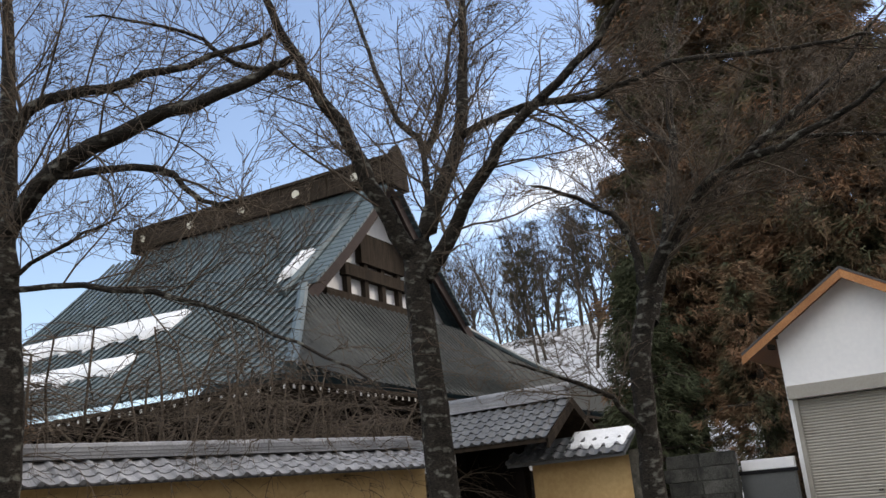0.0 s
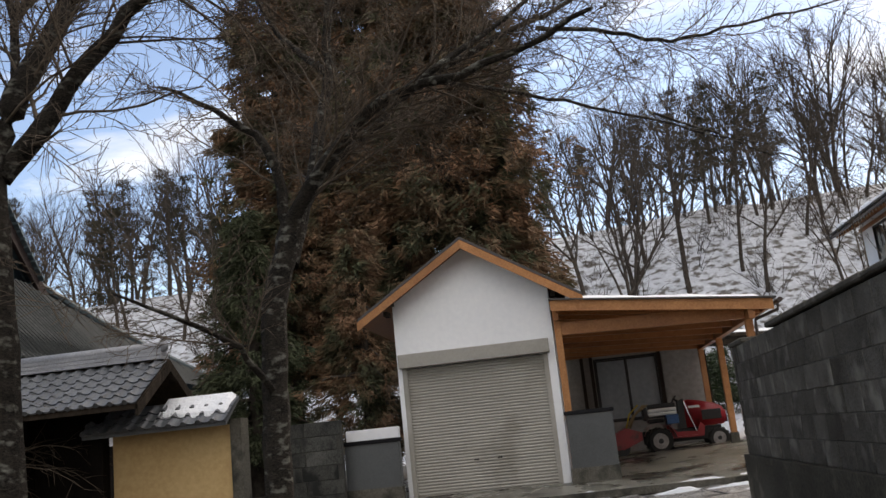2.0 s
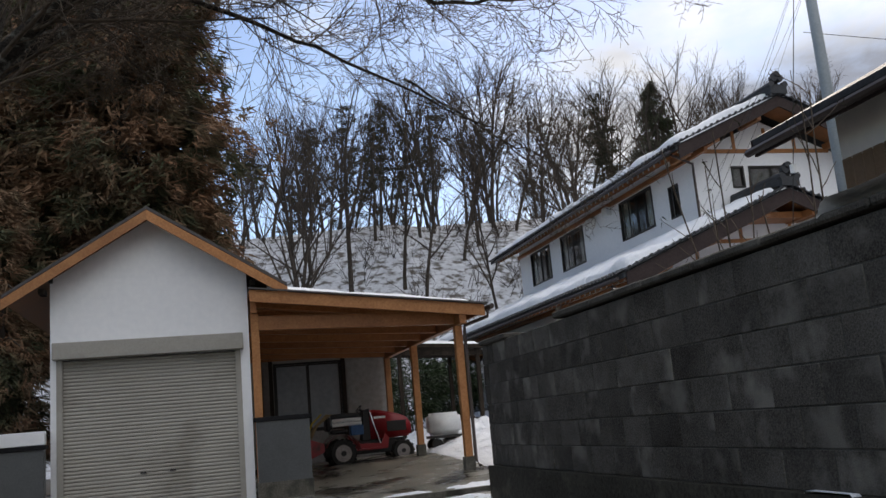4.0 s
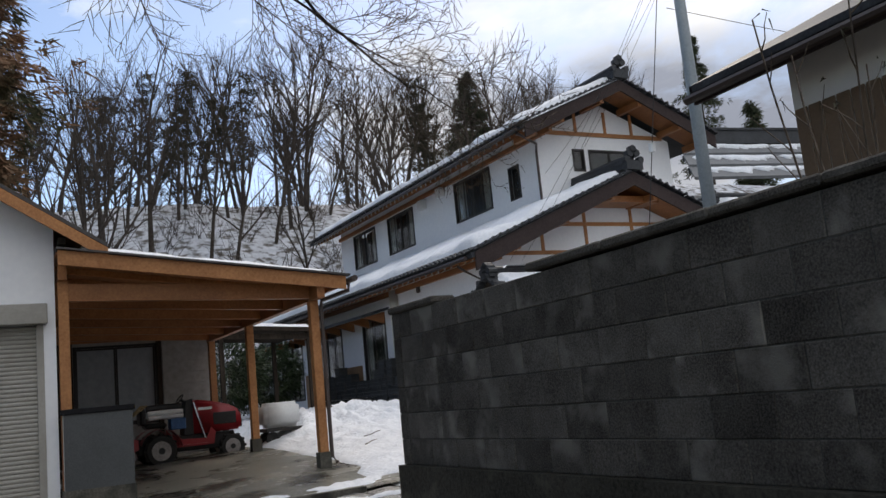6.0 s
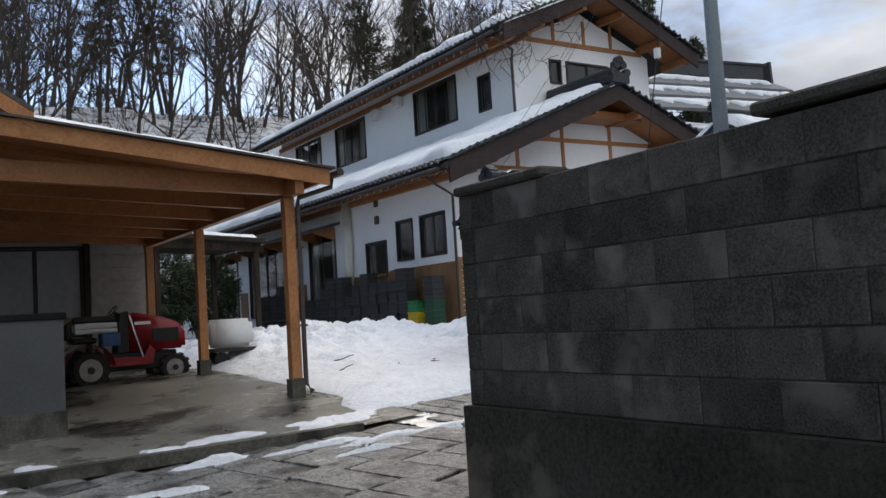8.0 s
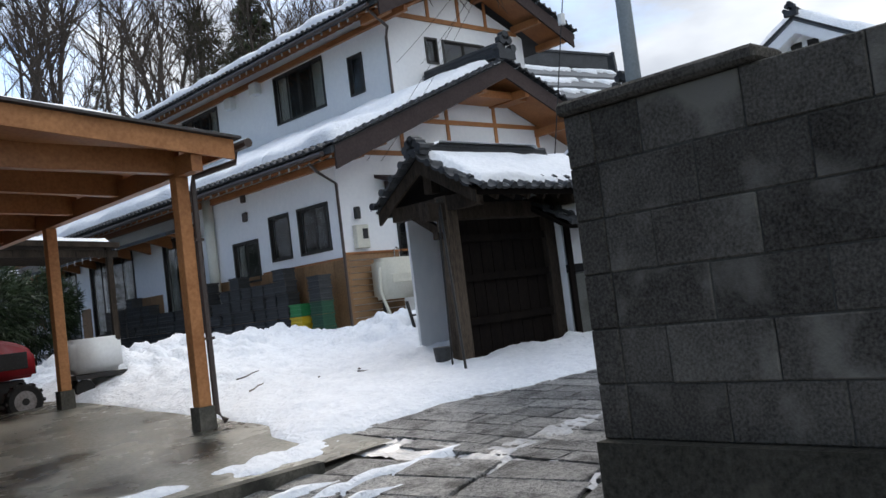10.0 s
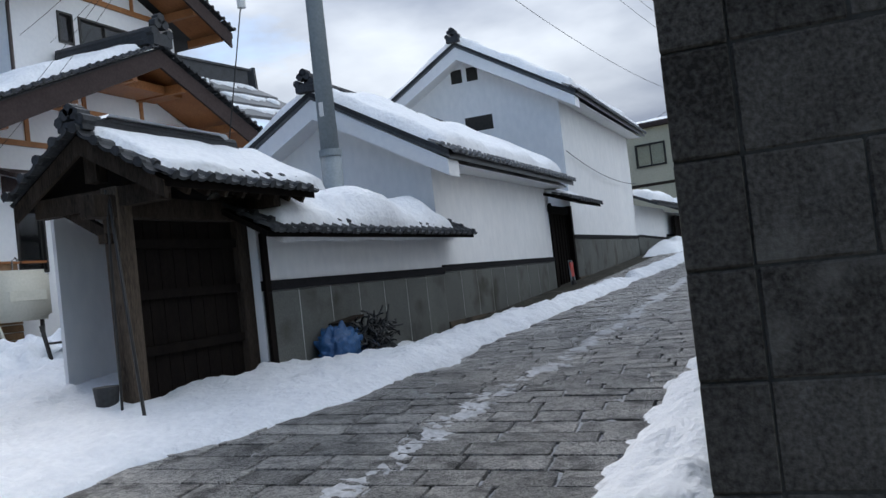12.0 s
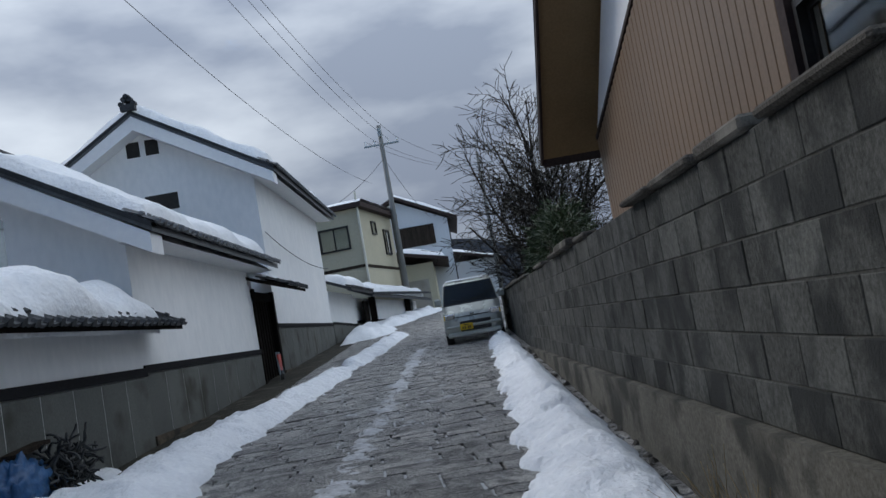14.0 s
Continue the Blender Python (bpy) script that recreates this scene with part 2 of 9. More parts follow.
# near-black colour paints in the dark of rooms behind glass and vents
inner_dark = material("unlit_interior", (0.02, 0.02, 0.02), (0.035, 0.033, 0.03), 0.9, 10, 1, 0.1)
bark = material("dark_bark", (0.010, 0.009, 0.008), (0.050, 0.043, 0.036), 0.9, 30, 4.0, 1.0, 0.05, streak=(1, 1, 1.8), dirt=(0.17, 0.17, 0.15), dirt_at=0.625, spec=0.12, pores=0.4)
twig = material("twig", (0.050, 0.040, 0.031), (0.15, 0.12, 0.096), 0.9, 20, 1.2, 0.2, spec=0.1)
twig_far = material("far_bark", (0.036, 0.029, 0.024), (0.092, 0.077, 0.066), 0.9, 6, 0.4, 0.2, spec=0.1)
cedar_leaf = material("browned_cedar_foliage", (0.105, 0.072, 0.042), (0.25, 0.130, 0.072), 0.85, 3.5, 0.45, 0.3, dirt=(0.058, 0.064, 0.032), dirt_at=0.54)
pine_leaf = material("conifer_foliage", (0.028, 0.038, 0.018), (0.065, 0.075, 0.036), 0.85, 3.5, 0.6, 0.3)
far_woods = material("distant_woods", (0.018, 0.023, 0.032), (0.04, 0.047, 0.058), 0.95, 0.6, 0.05, 0.2, spec=0.05)
pine_needle = material("dull_pine_needles", (0.026, 0.027, 0.018), (0.062, 0.055, 0.036), 0.9, 3.5, 0.6, 0.2, spec=0.1)
leaf_dark = material("evergreen_leaf", (0.014, 0.03, 0.010), (0.04, 0.065, 0.022), 0.5, 8, 1.0, 0.2)
steel_pole = material("painted_steel", (0.20, 0.24, 0.26), (0.28, 0.32, 0.345), 0.5, 20, 0.7, 0.1, 0.004)
pole_concrete = material("pole_concrete", (0.13, 0.135, 0.135), (0.19, 0.195, 0.19), 0.8, 30, 0.8, 0.2, 0.004)
wire_black = material("cable", (0.02, 0.02, 0.02), (0.035, 0.035, 0.035), 0.6, 30, 1, 0)
brown_siding = material("brown_corrugated_siding", (0.15, 0.095, 0.055), (0.20, 0.13, 0.08), 0.5, 30, 0.5, 0.08, 0.003, spec=0.4)
soffit_brown = material("brown_soffit", (0.20, 0.13, 0.065), (0.26, 0.175, 0.09), 0.7, 30, 0.8, 0.1)
red_paint = material("red_paint", (0.26, 0.012, 0.018), (0.34, 0.022, 0.028), 0.35, 30, 1.5, 0.05, dirt=(0.09, 0.02, 0.018), dirt_at=0.66, spec=0.5)
rubber = material("rubber", (0.013, 0.013, 0.013), (0.03, 0.029, 0.027), 0.85, 30, 2, 0.3)
rim_white = material("muddy_rim", (0.20, 0.18, 0.175), (0.42, 0.39, 0.38), 0.5, 30, 3, 0.1)
black_plastic = material("black_plastic", (0.014, 0.014, 0.015), (0.03, 0.03, 0.03), 0.5, 30, 2, 0.1)
blue_plastic = material("blue_plastic_sheet", (0.012, 0.06, 0.16), (0.03, 0.11, 0.26), 0.45, 20, 4, 0.6, 0.02)
yellow_plastic = material("yellow_plastic", (0.48, 0.34, 0.02), (0.58, 0.42, 0.03), 0.5, 20, 3, 0.05)
green_plastic = material("green_plastic", (0.015, 0.16, 0.055), (0.025, 0.22, 0.08), 0.5, 20, 3, 0.05)
dark_green_plastic = material("dark_green_plastic", (0.012, 0.055, 0.030), (0.02, 0.08, 0.045), 0.55, 20, 3, 0.05)
grey_plastic = material("dark_grey_plastic", (0.022, 0.024, 0.025), (0.045, 0.048, 0.05), 0.6, 20, 3, 0.05)
tank_plastic = material("cream_plastic", (0.52, 0.51, 0.43), (0.62, 0.60, 0.52), 0.5, 20, 1.5, 0.05)
white_plastic = material("white_plastic", (0.62, 0.63, 0.62), (0.72, 0.73, 0.72), 0.45, 20, 1.5, 0.05)
car_paint = material("silver_green_paint", (0.42, 0.43, 0.39), (0.47, 0.48, 0.44), 0.3, 120, 0.7, 0.02, metal=0.3, spec=0.5)
chrome = material("bright_metal", (0.55, 0.55, 0.55), (0.65, 0.65, 0.65), 0.25, 30, 2, 0.02, metal=1.0)
plate_yellow = material("yellow_plate", (0.65, 0.42, 0.02), (0.70, 0.46, 0.03), 0.5, 30, 2, 0)
dry_grass = material("dry_grass", (0.22, 0.16, 0.08), (0.36, 0.28, 0.15), 0.9, 20, 2, 0.1)
rock = material("dark_rubble", (0.035, 0.032, 0.028), (0.10, 0.092, 0.08), 0.85, 18, 2, 0.7, 0.02, vary=0.3)
red_can = material("red_enamel", (0.40, 0.03, 0.02), (0.5, 0.05, 0.03), 0.4, 20, 2, 0.05)


def glass_material(name, tint, rough=0.03):
    m = bpy.data.materials.new(name)
    m.use_nodes = True
    p = m.node_tree.nodes["Principled BSDF"]
    p.inputs["Base Color"].default_value, p.inputs["Roughness"].default_value = (*tint, 1), rough
    p.inputs["Transmission Weight"].default_value, p.inputs["IOR"].default_value = 1.0, 1.45
    return m


glass = glass_material("window_glass", (0.82, 0.86, 0.86))
car_glass = glass_material("tinted_glass", (0.30, 0.34, 0.33))
# tint lowered as well, to carry the shade under the carport roof
frosted = material("frosted_glass", (0.20, 0.235, 0.255), (0.28, 0.315, 0.335), 0.35, 8, 0.8, 0.05, spec=0.5)


# ---- builders ----
def thing(name, label, category, at=(0, 0, 0), group="", kind=""):
    ob = new(name)
    ob.empty_display_size = 0.2
    ob.matrix_basis = Matrix.Translation(at)
    return tagged(ob, label, category, group, kind)


def link_mesh(name, bm, mat, smooth=False):
    me = bpy.data.meshes.new(name)
    bm.normal_update()
    bm.to_mesh(me)
    bm.free()
    for m in (mat if isinstance(mat, (list, tuple)) else [mat]):
        me.materials.append(m)
    if smooth:
        me.shade_smooth()
    return me


def adopt(ob, parent):
    """Parents ob, whose mesh is in world metres, without moving it."""
    ob.parent = parent
    at, p = Vector((0, 0, 0)), parent
    while p:
        at += p.matrix_basis.translation
        p = p.parent
    if not parent.data:
        ob.matrix_parent_inverse = Matrix.Translation(-at)
    return ob


def part(name, bm, mat, parent, label="", smooth=False):
    ob = new(name, link_mesh(name, bm, mat, smooth))
    adopt(ob, parent)
    return tagged(ob, label) if label else ob


def solo(name, bm, mat, label, category, kind="", group="", smooth=False):
    return tagged(new(name, link_mesh(name, bm, mat, smooth)), label, category, group, kind)


def raw(name, verts, faces, mat, smooth=False):
    me = bpy.data.meshes.new(name)
    me.from_pydata(verts, [], faces)
    me.materials.append(mat)
    if smooth:
        me.shade_smooth()
    me.update()
    return me


def piece(name, me, m, parent):
    """One of many alike pieces on a shared mesh, at the world pose m."""
    ob = new(name, me)
    ob.parent = parent
    ob.matrix_parent_inverse = parent.matrix_basis.inverted()
    ob.matrix_basis = m
    return ob


def box(bm, x0, x1, y0, y1, z0, z1, bevel=0.0, m=None):
    r = bmesh.ops.create_cube(bm, size=1.0)
    bmesh.ops.scale(bm, vec=(abs(x1 - x0), abs(y1 - y0), abs(z1 - z0)), verts=r["verts"])
    bmesh.ops.translate(bm, vec=((x0 + x1) / 2, (y0 + y1) / 2, (z0 + z1) / 2), verts=r["verts"])
    vs = r["verts"]
    if bevel:
        es = list({e for v in vs for e in v.link_edges})
        rb = bmesh.ops.bevel(bm, geom=es, offset=bevel, segments=1, affect="EDGES", clamp_overlap=True)
        vs = list({v for f in rb["faces"] for v in f.verts} | {v for v in vs if v.is_valid})
    if m:
        bmesh.ops.transform(bm, matrix=m, verts=vs)
    return bm


def cuboid(x0, x1, y0, y1, z0, z1, bevel=0.0):
    return box(bmesh.new(), x0, x1, y0, y1, z0, z1, bevel)


def hexa(bm, top, drop):
    """A slab under four top corners, thick by the vector drop."""
    a = [bm.verts.new(p) for p in top]
    b = [bm.verts.new(Vector(p) + Vector(drop)) for p in top]
    bm.faces.new(a)
    bm.faces.new(b[::-1])
    n = len(top)
    for i in range(n):
        bm.faces.new((a[i], b[i], b[(i + 1) % n], a[(i + 1) % n]))
    bmesh.ops.recalc_face_normals(bm, faces=bm.faces[:])
    return bm


def slab(top, drop):
    return hexa(bmesh.new(), top, drop)


def bar(bm, a, b, w, h, up=(0, 0, 1)):
    """A squared timber from a to b, w wide and h high."""
    a, b = Vector(a), Vector(b)
    d = (b - a).normalized()
    s = d.cross(Vector(up)).normalized()
    u = s.cross(d).normalized()
    return hexa(bm, [a + s * w / 2 + u * h / 2, a - s * w / 2 + u * h / 2, b - s * w / 2 + u * h / 2, b + s * w / 2 + u * h / 2], -u * h)


def beam(a, b, w, h, up=(0, 0, 1)):
    return bar(bmesh.new(), a, b, w, h, up)


def tube(bm, points, radius, sides=8, end=None):
    pts = [Vector(p) for p in points]
    rings = []
    for i, p in enumerate(pts):
        d = (pts[min(i + 1, len(pts) - 1)] - pts[max(i - 1, 0)]).normalized()
        s = d.orthogonal().normalized() if abs(d.z) < 0.9 else Vector((1, 0, 0))
        s = (s - d * s.dot(d)).normalized()
        u = d.cross(s)
        r = radius if end is None else radius + (end - radius) * i / (len(pts) - 1)
        rings.append([bm.verts.new(p + (s * math.cos(2 * math.pi * k / sides) + u * math.sin(2 * math.pi * k / sides)) * r) for k in range(sides)])
    for q, r in zip(rings, rings[1:]):
        for k in range(sides):
            bm.faces.new((q[k], q[(k + 1) % sides], r[(k + 1) % sides], r[k]))
    bm.faces.new(rings[0][::-1])
    bm.faces.new(rings[-1])
    return bm


def pipe(points, radius, sides=8, end=None):
    return tube(bmesh.new(), points, radius, sides, end)


def prism(outline, direction):
    """A solid from a flat outline pushed along direction."""
    return slab(outline, direction)


def smooth_step(a, b, x):
    k = min(max((x - a) / (b - a), 0), 1)
    return k * k * (3 - 2 * k)


def rough(x, y, s, seed=0.0):
    return noise.noise(Vector((x * s + seed, y * s - seed, seed)))


def ground_z(x, y):
    e = 7 + 6 * smooth_step(21.2, 24, y)
    court = 1 - 0.95 * smooth_step(e, e + 3.5, x)
    z = 0.048 * min(max(x, 0), 60) + 0.052 * min(max(y - 15.1, 0), 10.3) * court
    return z


def hill_z(x, y):
    return 18.0 * smooth_step(44, 84, y + 0.08 * x + 2.2 * rough(x, y, 0.05)) - min(max(y - 84, 0) * 0.12, 6)


def snow_sheet(name, x0, x1, y0, y1, step, height, label, base=ground_z, mat=None):
    """A drift over the ground: height(x, y) is its depth, and where that falls under zero it runs out."""
    nx, ny = int((x1 - x0) / step) + 1, int((y1 - y0) / step) + 1
    verts, faces, keep = [], [], {}
    h = [[height(x0 + i * step, y0 + j * step) for j in range(ny)] for i in range(nx)]
    for i in range(nx):
        for j in range(ny):
            x, y = x0 + i * step, y0 + j * step
            verts.append((x, y, base(x, y) + max(h[i][j], -0.08)))
    for i in range(nx - 1):
        for j in range(ny - 1):
            if max(h[i][j], h[i + 1][j], h[i][j + 1], h[i + 1][j + 1]) > -0.03:
                faces.append((i * ny + j, (i + 1) * ny + j, (i + 1) * ny + j + 1, i * ny + j + 1))
    me = raw(name, verts, faces, mat or snow, True)
    bm = bmesh.new()
    bm.from_mesh(me)
    bmesh.ops.delete(bm, geom=[v for v in bm.verts if not v.link_faces], context="VERTS")
    bm.to_mesh(me)
    bm.free()
    return tagged(new(name, me), label, "snow", kind="stuff")


def roof_snow(a, along, down, length, width, depth, seed, start=0.0, ragged=0.10, step=0.14):
    """A blanket on a roof slope from its top corner a: rounded edges, uneven thickness, ragged at the eave."""
    a, along, down = Vector(a), Vector(along).normalized(), Vector(down).normalized()
    up = along.cross(down)
    if up.z < 0:
        up = -up
    n, m = max(int(length / step), 4), max(int(width / step), 4)
    bm = bmesh.new()
    rows = []
    for i in range(n + 1):
        s = length * i / n
        w = width - ragged * (0.5 + 0.9 * rough(s, seed, 1.7, seed) + 0.5 * rough(s, seed, 5.0, seed))
        row = []
        for j in range(m + 1):
            d = start + (w - start) * j / m
            edge = min(s, length - s, (w - d), d - start + 0.15)
            t = depth * (0.8 + 0.35 * rough(s, d, 0.8, seed) + 0.12 * rough(s, d, 3.2, seed)) * math.sqrt(max(1 - (1 - min(edge / (depth * 1.1), 1)) ** 2, 0.0))
            row.append(bm.verts.new(a + along * s + down * d + up * (t - 0.012)))
        rows.append(row)
    for i in range(n):
        for j in range(m):
            bm.faces.new((rows[i][j], rows[i + 1][j], rows[i + 1][j + 1], rows[i][j + 1]))
    bmesh.ops.recalc_face_normals(bm, faces=bm.faces[:])
    if sum((f.normal for f in bm.faces), Vector()).dot(up) < 0:
        bmesh.ops.reverse_faces(bm, faces=bm.faces[:])
    return bm


def tile_mesh(name, mat, pitch=0.27, run=0.30):
    """A wavy pantile with a round nose at its lower end; x across, -y down the slope."""
    verts, faces = [], []
    k = 7
    for y, lift in ((0, 0.0), (-run, 0.022)):
        for i in range(k):
            f = i / (k - 1)
            verts.append((f * pitch, y, lift + (0.045 * math.sin(math.pi * min(f / 0.45, 1)) if f < 0.45 else -0.018 * math.sin(math.pi * (f - 0.45) / 0.55))))
    for i in range(k - 1):
        faces.append((i, i + k, i + k + 1, i + 1))
    low = len(verts)
    for i in range(k):
        x, y, z = verts[k + i]
        verts.append((x, y + 0.004, z - 0.035))
    for i in range(k - 1):
        faces.append((k + i, low + i, low + i + 1, k + i + 1))
    c = len(verts)
    r = 0.052
    for q in range(8):
        an = 2 * math.pi * q / 8
        verts.append((0.06 + r * math.cos(an), -run - 0.012, 0.028 + r * math.sin(an)))
    faces.append(tuple(range(c, c + 8)))
    for q in range(8):
        an = 2 * math.pi * q / 8
        verts.append((0.06 + r * math.cos(an), -run + 0.05, 0.028 + r * math.sin(an)))
    for q in range(8):
        faces.append((c + q, c + 8 + q, c + 8 + (q + 1) % 8, c + (q + 1) % 8))
    return raw(name, verts, faces, mat)


tile_dark = tile_mesh("eave_tile", kawara_dark)
tile_grey = tile_mesh("roof_tile", kawara)
tile_pale = tile_mesh("wall_tile", kawara_pale, 0.33, 0.30)


def lay_tiles(me, a, along, down, length, rows, parent, pitch=0.27, run=0.26, lowest=0.0, name="roof_tile"):
    """Rows of tiles from the eave upwards. a: the eave's left end as seen from below the slope; along: to the right; down: down the slope."""
    a, along, down = Vector(a), Vector(along).normalized(), Vector(down).normalized()
    up = along.cross(-down).normalized()
    if up.z < 0:
        up = -up
    rot = Matrix((along, -down, up)).transposed().to_4x4()
    n = int(length / pitch)
    gap = length / n
    for r in range(rows):
        for i in range(n):
            p = a + along * (i * gap) - down * (run * (r + 1) + lowest) + up * (0.02 + 0.004 * random.uniform(-1, 1))
            piece(name, me, Matrix.Translation(p) @ rot @ pose(0, 0, 0, random.uniform(-1, 1), random.uniform(-1, 1), random.uniform(-0.8, 0.8)) @ Matrix.Diagonal((gap / pitch, 1, 1, 1)), parent)


def ridge_cap(parent, a, b, mat, tall=0.3, wide=0.28, ornament=True):
    """A stacked tile ridge with a round top and, at its near end, an ornament of scrolls."""
    a, b = Vector(a), Vector(b)
    d = (b - a).normalized()
    bm = bmesh.new()
    for k in range(3):
        bar(bm, a + Vector((0, 0, tall * (0.12 + 0.25 * k))), b + Vector((0, 0, tall * (0.12 + 0.25 * k))), wide * (1 - 0.18 * k), tall * 0.2)
    tube(bm, [a + Vector((0, 0, tall * 0.86)), b + Vector((0, 0, tall * 0.86))], wide * 0.3, 8)
    part("ridge", bm, mat, parent)
    if ornament:
        s = d.cross(Vector((0, 0, 1)))
        bm = bmesh.new()
        c = a - d * 0.06
        bar(bm, c + Vector((0, 0, tall * 0.15)) - d * 0.08, c + Vector((0, 0, tall * 0.15)) + d * 0.08, wide * 1.8, tall * 0.7)
        for q, lift, r in ((-0.75, 0.55, 0.11), (0.75, 0.55, 0.11), (-0.35, 1.05, 0.12), (0.35, 1.05, 0.12), (0, 1.35, 0.13)):
            tube(bm, [c + s * q * wide + Vector((0, 0, tall * lift)) - d * 0.09, c + s * q * wide + Vector((0, 0, tall * lift)) + d * 0.09], r * 0.82 * wide / 0.28, 7)
        part("ridge_ornament", bm, mat, parent)


def window(parent, origin, along, width, height, panes=2, deep=0.10, curtains=0, name="window", lights=None, frosted_panes=False):
    """A sliding window let into a wall: origin is its lower left corner seen from outside; along runs right; outward is along x up."""
    o, a = Vector(origin), Vector(along).normalized()
    out_ = a.cross(Vector((0, 0, 1)))
    z = Vector((0, 0, 1))
    fr = bmesh.new()
    t = 0.055
    bar(fr, o + z * t / 2 + out_ * 0.02, o + a * width + z * t / 2 + out_ * 0.02, deep, t)
    bar(fr, o + z * (height - t / 2) + out_ * 0.02, o + a * width + z * (height - t / 2) + out_ * 0.02, deep, t)
    for q in (t / 2, width - t / 2):
        bar(fr, o + a * q + z * t + out_ * 0.02, o + a * q + z * (height - t) + out_ * 0.02, deep, t, up=a)
    w = part(name, fr, frame_dark, parent)
    for k in range(panes):
        x0, x1 = t + (width - 2 * t) * k / panes, t + (width - 2 * t) * (k + 1) / panes
        lift = out_ * (0.015 if k % 2 else -0.015)
        sash = bmesh.new()
        for q in (x0 + 0.02, x1 - 0.02):
            bar(sash, o + a * q + z * t + lift, o + a * q + z * (height - t) + lift, 0.03, 0.04, up=a)
        for q in (t + 0.02, height - t - 0.02):
            bar(sash, o + a * (x0 + 0.04) + z * q + lift, o + a * (x1 - 0.04) + z * q + lift, 0.03, 0.04)
        part("sash", sash, frame_dark, w)
        pane = slab([o + a * (x0 + 0.03) + z * (t + 0.03) + lift, o + a * (x1 - 0.03) + z * (t + 0.03) + lift, o + a * (x1 - 0.03) + z * (height - t - 0.03) + lift, o + a * (x0 + 0.03) + z * (height - t - 0.03) + lift], -out_ * 0.006)
        g = part("pane", pane, frosted if frosted_panes else glass, w)
        g.visible_shadow = False
    for k in range(curtains):
        x0 = t if k == 0 else width * 0.72
        x1 = width * 0.24 if k == 0 else width - t
        bm = bmesh.new()
        n = 14
        back = -out_ * 0.13
        low = [bm.verts.new(o + a * (x0 + (x1 - x0) * i / n) + z * 0.06 + back + out_ * 0.03 * math.sin(i * 1.9)) for i in range(n + 1)]
        high = [bm.verts.new(v.co + z * (height - 0.12)) for v in low]
        for i in range(n):
            bm.faces.new((low[i], low[i + 1], high[i + 1], high[i]))
        part("curtain", bm, curtain, w)
    return w


def wall_with_holes(origin, along, length, height, thick, holes):
    """An upright wall from origin along a direction, thickness going inwards, with rectangular holes (s0, s1, z0, z1)."""
    o, a = Vector(origin), Vector(along).normalized()
    inward = -a.cross(Vector((0, 0, 1)))
    xs = sorted({0, length, *[h[0] for h in holes], *[h[1] for h in holes]})
    zs = sorted({0, height, *[h[2] for h in holes], *[h[3] for h in holes]})
    bm = bmesh.new()
    solid = {}
    for i in range(len(xs) - 1):
        for j in range(len(zs) - 1):
            cx, cz = (xs[i] + xs[i + 1]) / 2, (zs[j] + zs[j + 1]) / 2
            solid[i, j] = not any(h[0] < cx < h[1] and h[2] < cz < h[3] for h in holes)
    cache = {}

    def v(i, j, k):
        if (i, j, k) not in cache:
            cache[i, j, k] = bm.verts.new(o + a * xs[i] + Vector((0, 0, zs[j])) + inward * thick * k)
        return cache[i, j, k]

    for (i, j), s in solid.items():
        if not s:
            continue
        bm.faces.new((v(i, j, 0), v(i + 1, j, 0), v(i + 1, j + 1, 0), v(i, j + 1, 0)))
        bm.faces.new((v(i, j, 1), v(i, j + 1, 1), v(i + 1, j + 1, 1), v(i + 1, j, 1)))
        for di, dj, e in ((-1, 0, ((0, 0), (0, 1))), (1, 0, ((1, 0), (1, 1))), (0, -1, ((0, 0), (1, 0))), (0, 1, ((0, 1), (1, 1)))):
            if not solid.get((i + di, j + dj), False):
                (a0, b0), (a1, b1) = e
                bm.faces.new((v(i + a0, j + b0, 0), v(i + a1, j + b1, 0), v(i + a1, j + b1, 1), v(i + a0, j + b0, 1)))
    bmesh.ops.recalc_face_normals(bm, faces=bm.faces[:])
    return bm


# ---- ground ----
def build_ground():
    xs = sorted({*[round(-60 + 1.5 * i, 2) for i in range(107)], -900, -400, -200, -120, -85, 130, 180, 260, 420, 900})
    ys = sorted({*[round(-20 + 1.5 * i, 2) for i in range(97)], -900, -400, -150, -60, 140, 180, 260, 420, 900})
    bm = bmesh.new()
    grid = [[bm.verts.new((x, y, ground_z(x, y) - 0.06 + (hill_z(x, y) if y > 40 else 0))) for y in ys] for x in xs]
    for i in range(len(xs) - 1):
        for j in range(len(ys) - 1):
            f = bm.faces.new((grid[i][j], grid[i + 1][j], grid[i + 1][j + 1], grid[i][j + 1]))
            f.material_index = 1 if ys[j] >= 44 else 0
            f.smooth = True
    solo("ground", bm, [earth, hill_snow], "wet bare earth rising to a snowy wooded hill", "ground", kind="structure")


build_ground()


def far_ridge():
    """A dark wooded mountain far beyond the street."""
    bm = bmesh.new()
    n = 60
    tops, feet = [], []
    for i in range(n + 1):
        y = -160 + 420 * i / n
        h = 26 + 14 * rough(y, 3, 0.012) + 5 * rough(y, 8, 0.05) + 2 * rough(y, 1, 0.2)
        tops.append(bm.verts.new((300 + 0.2 * y, y, h)))
        feet.append(bm.verts.new((230 + 0.2 * y, y, -2)))
    for i in range(n):
        bm.faces.new((feet[i], feet[i + 1], tops[i + 1], tops[i]))
    solo("backdrop", bm, far_woods, "dark wooded mountain ridge beyond the street", "backdrop", kind="structure", smooth=True)


far_ridge()


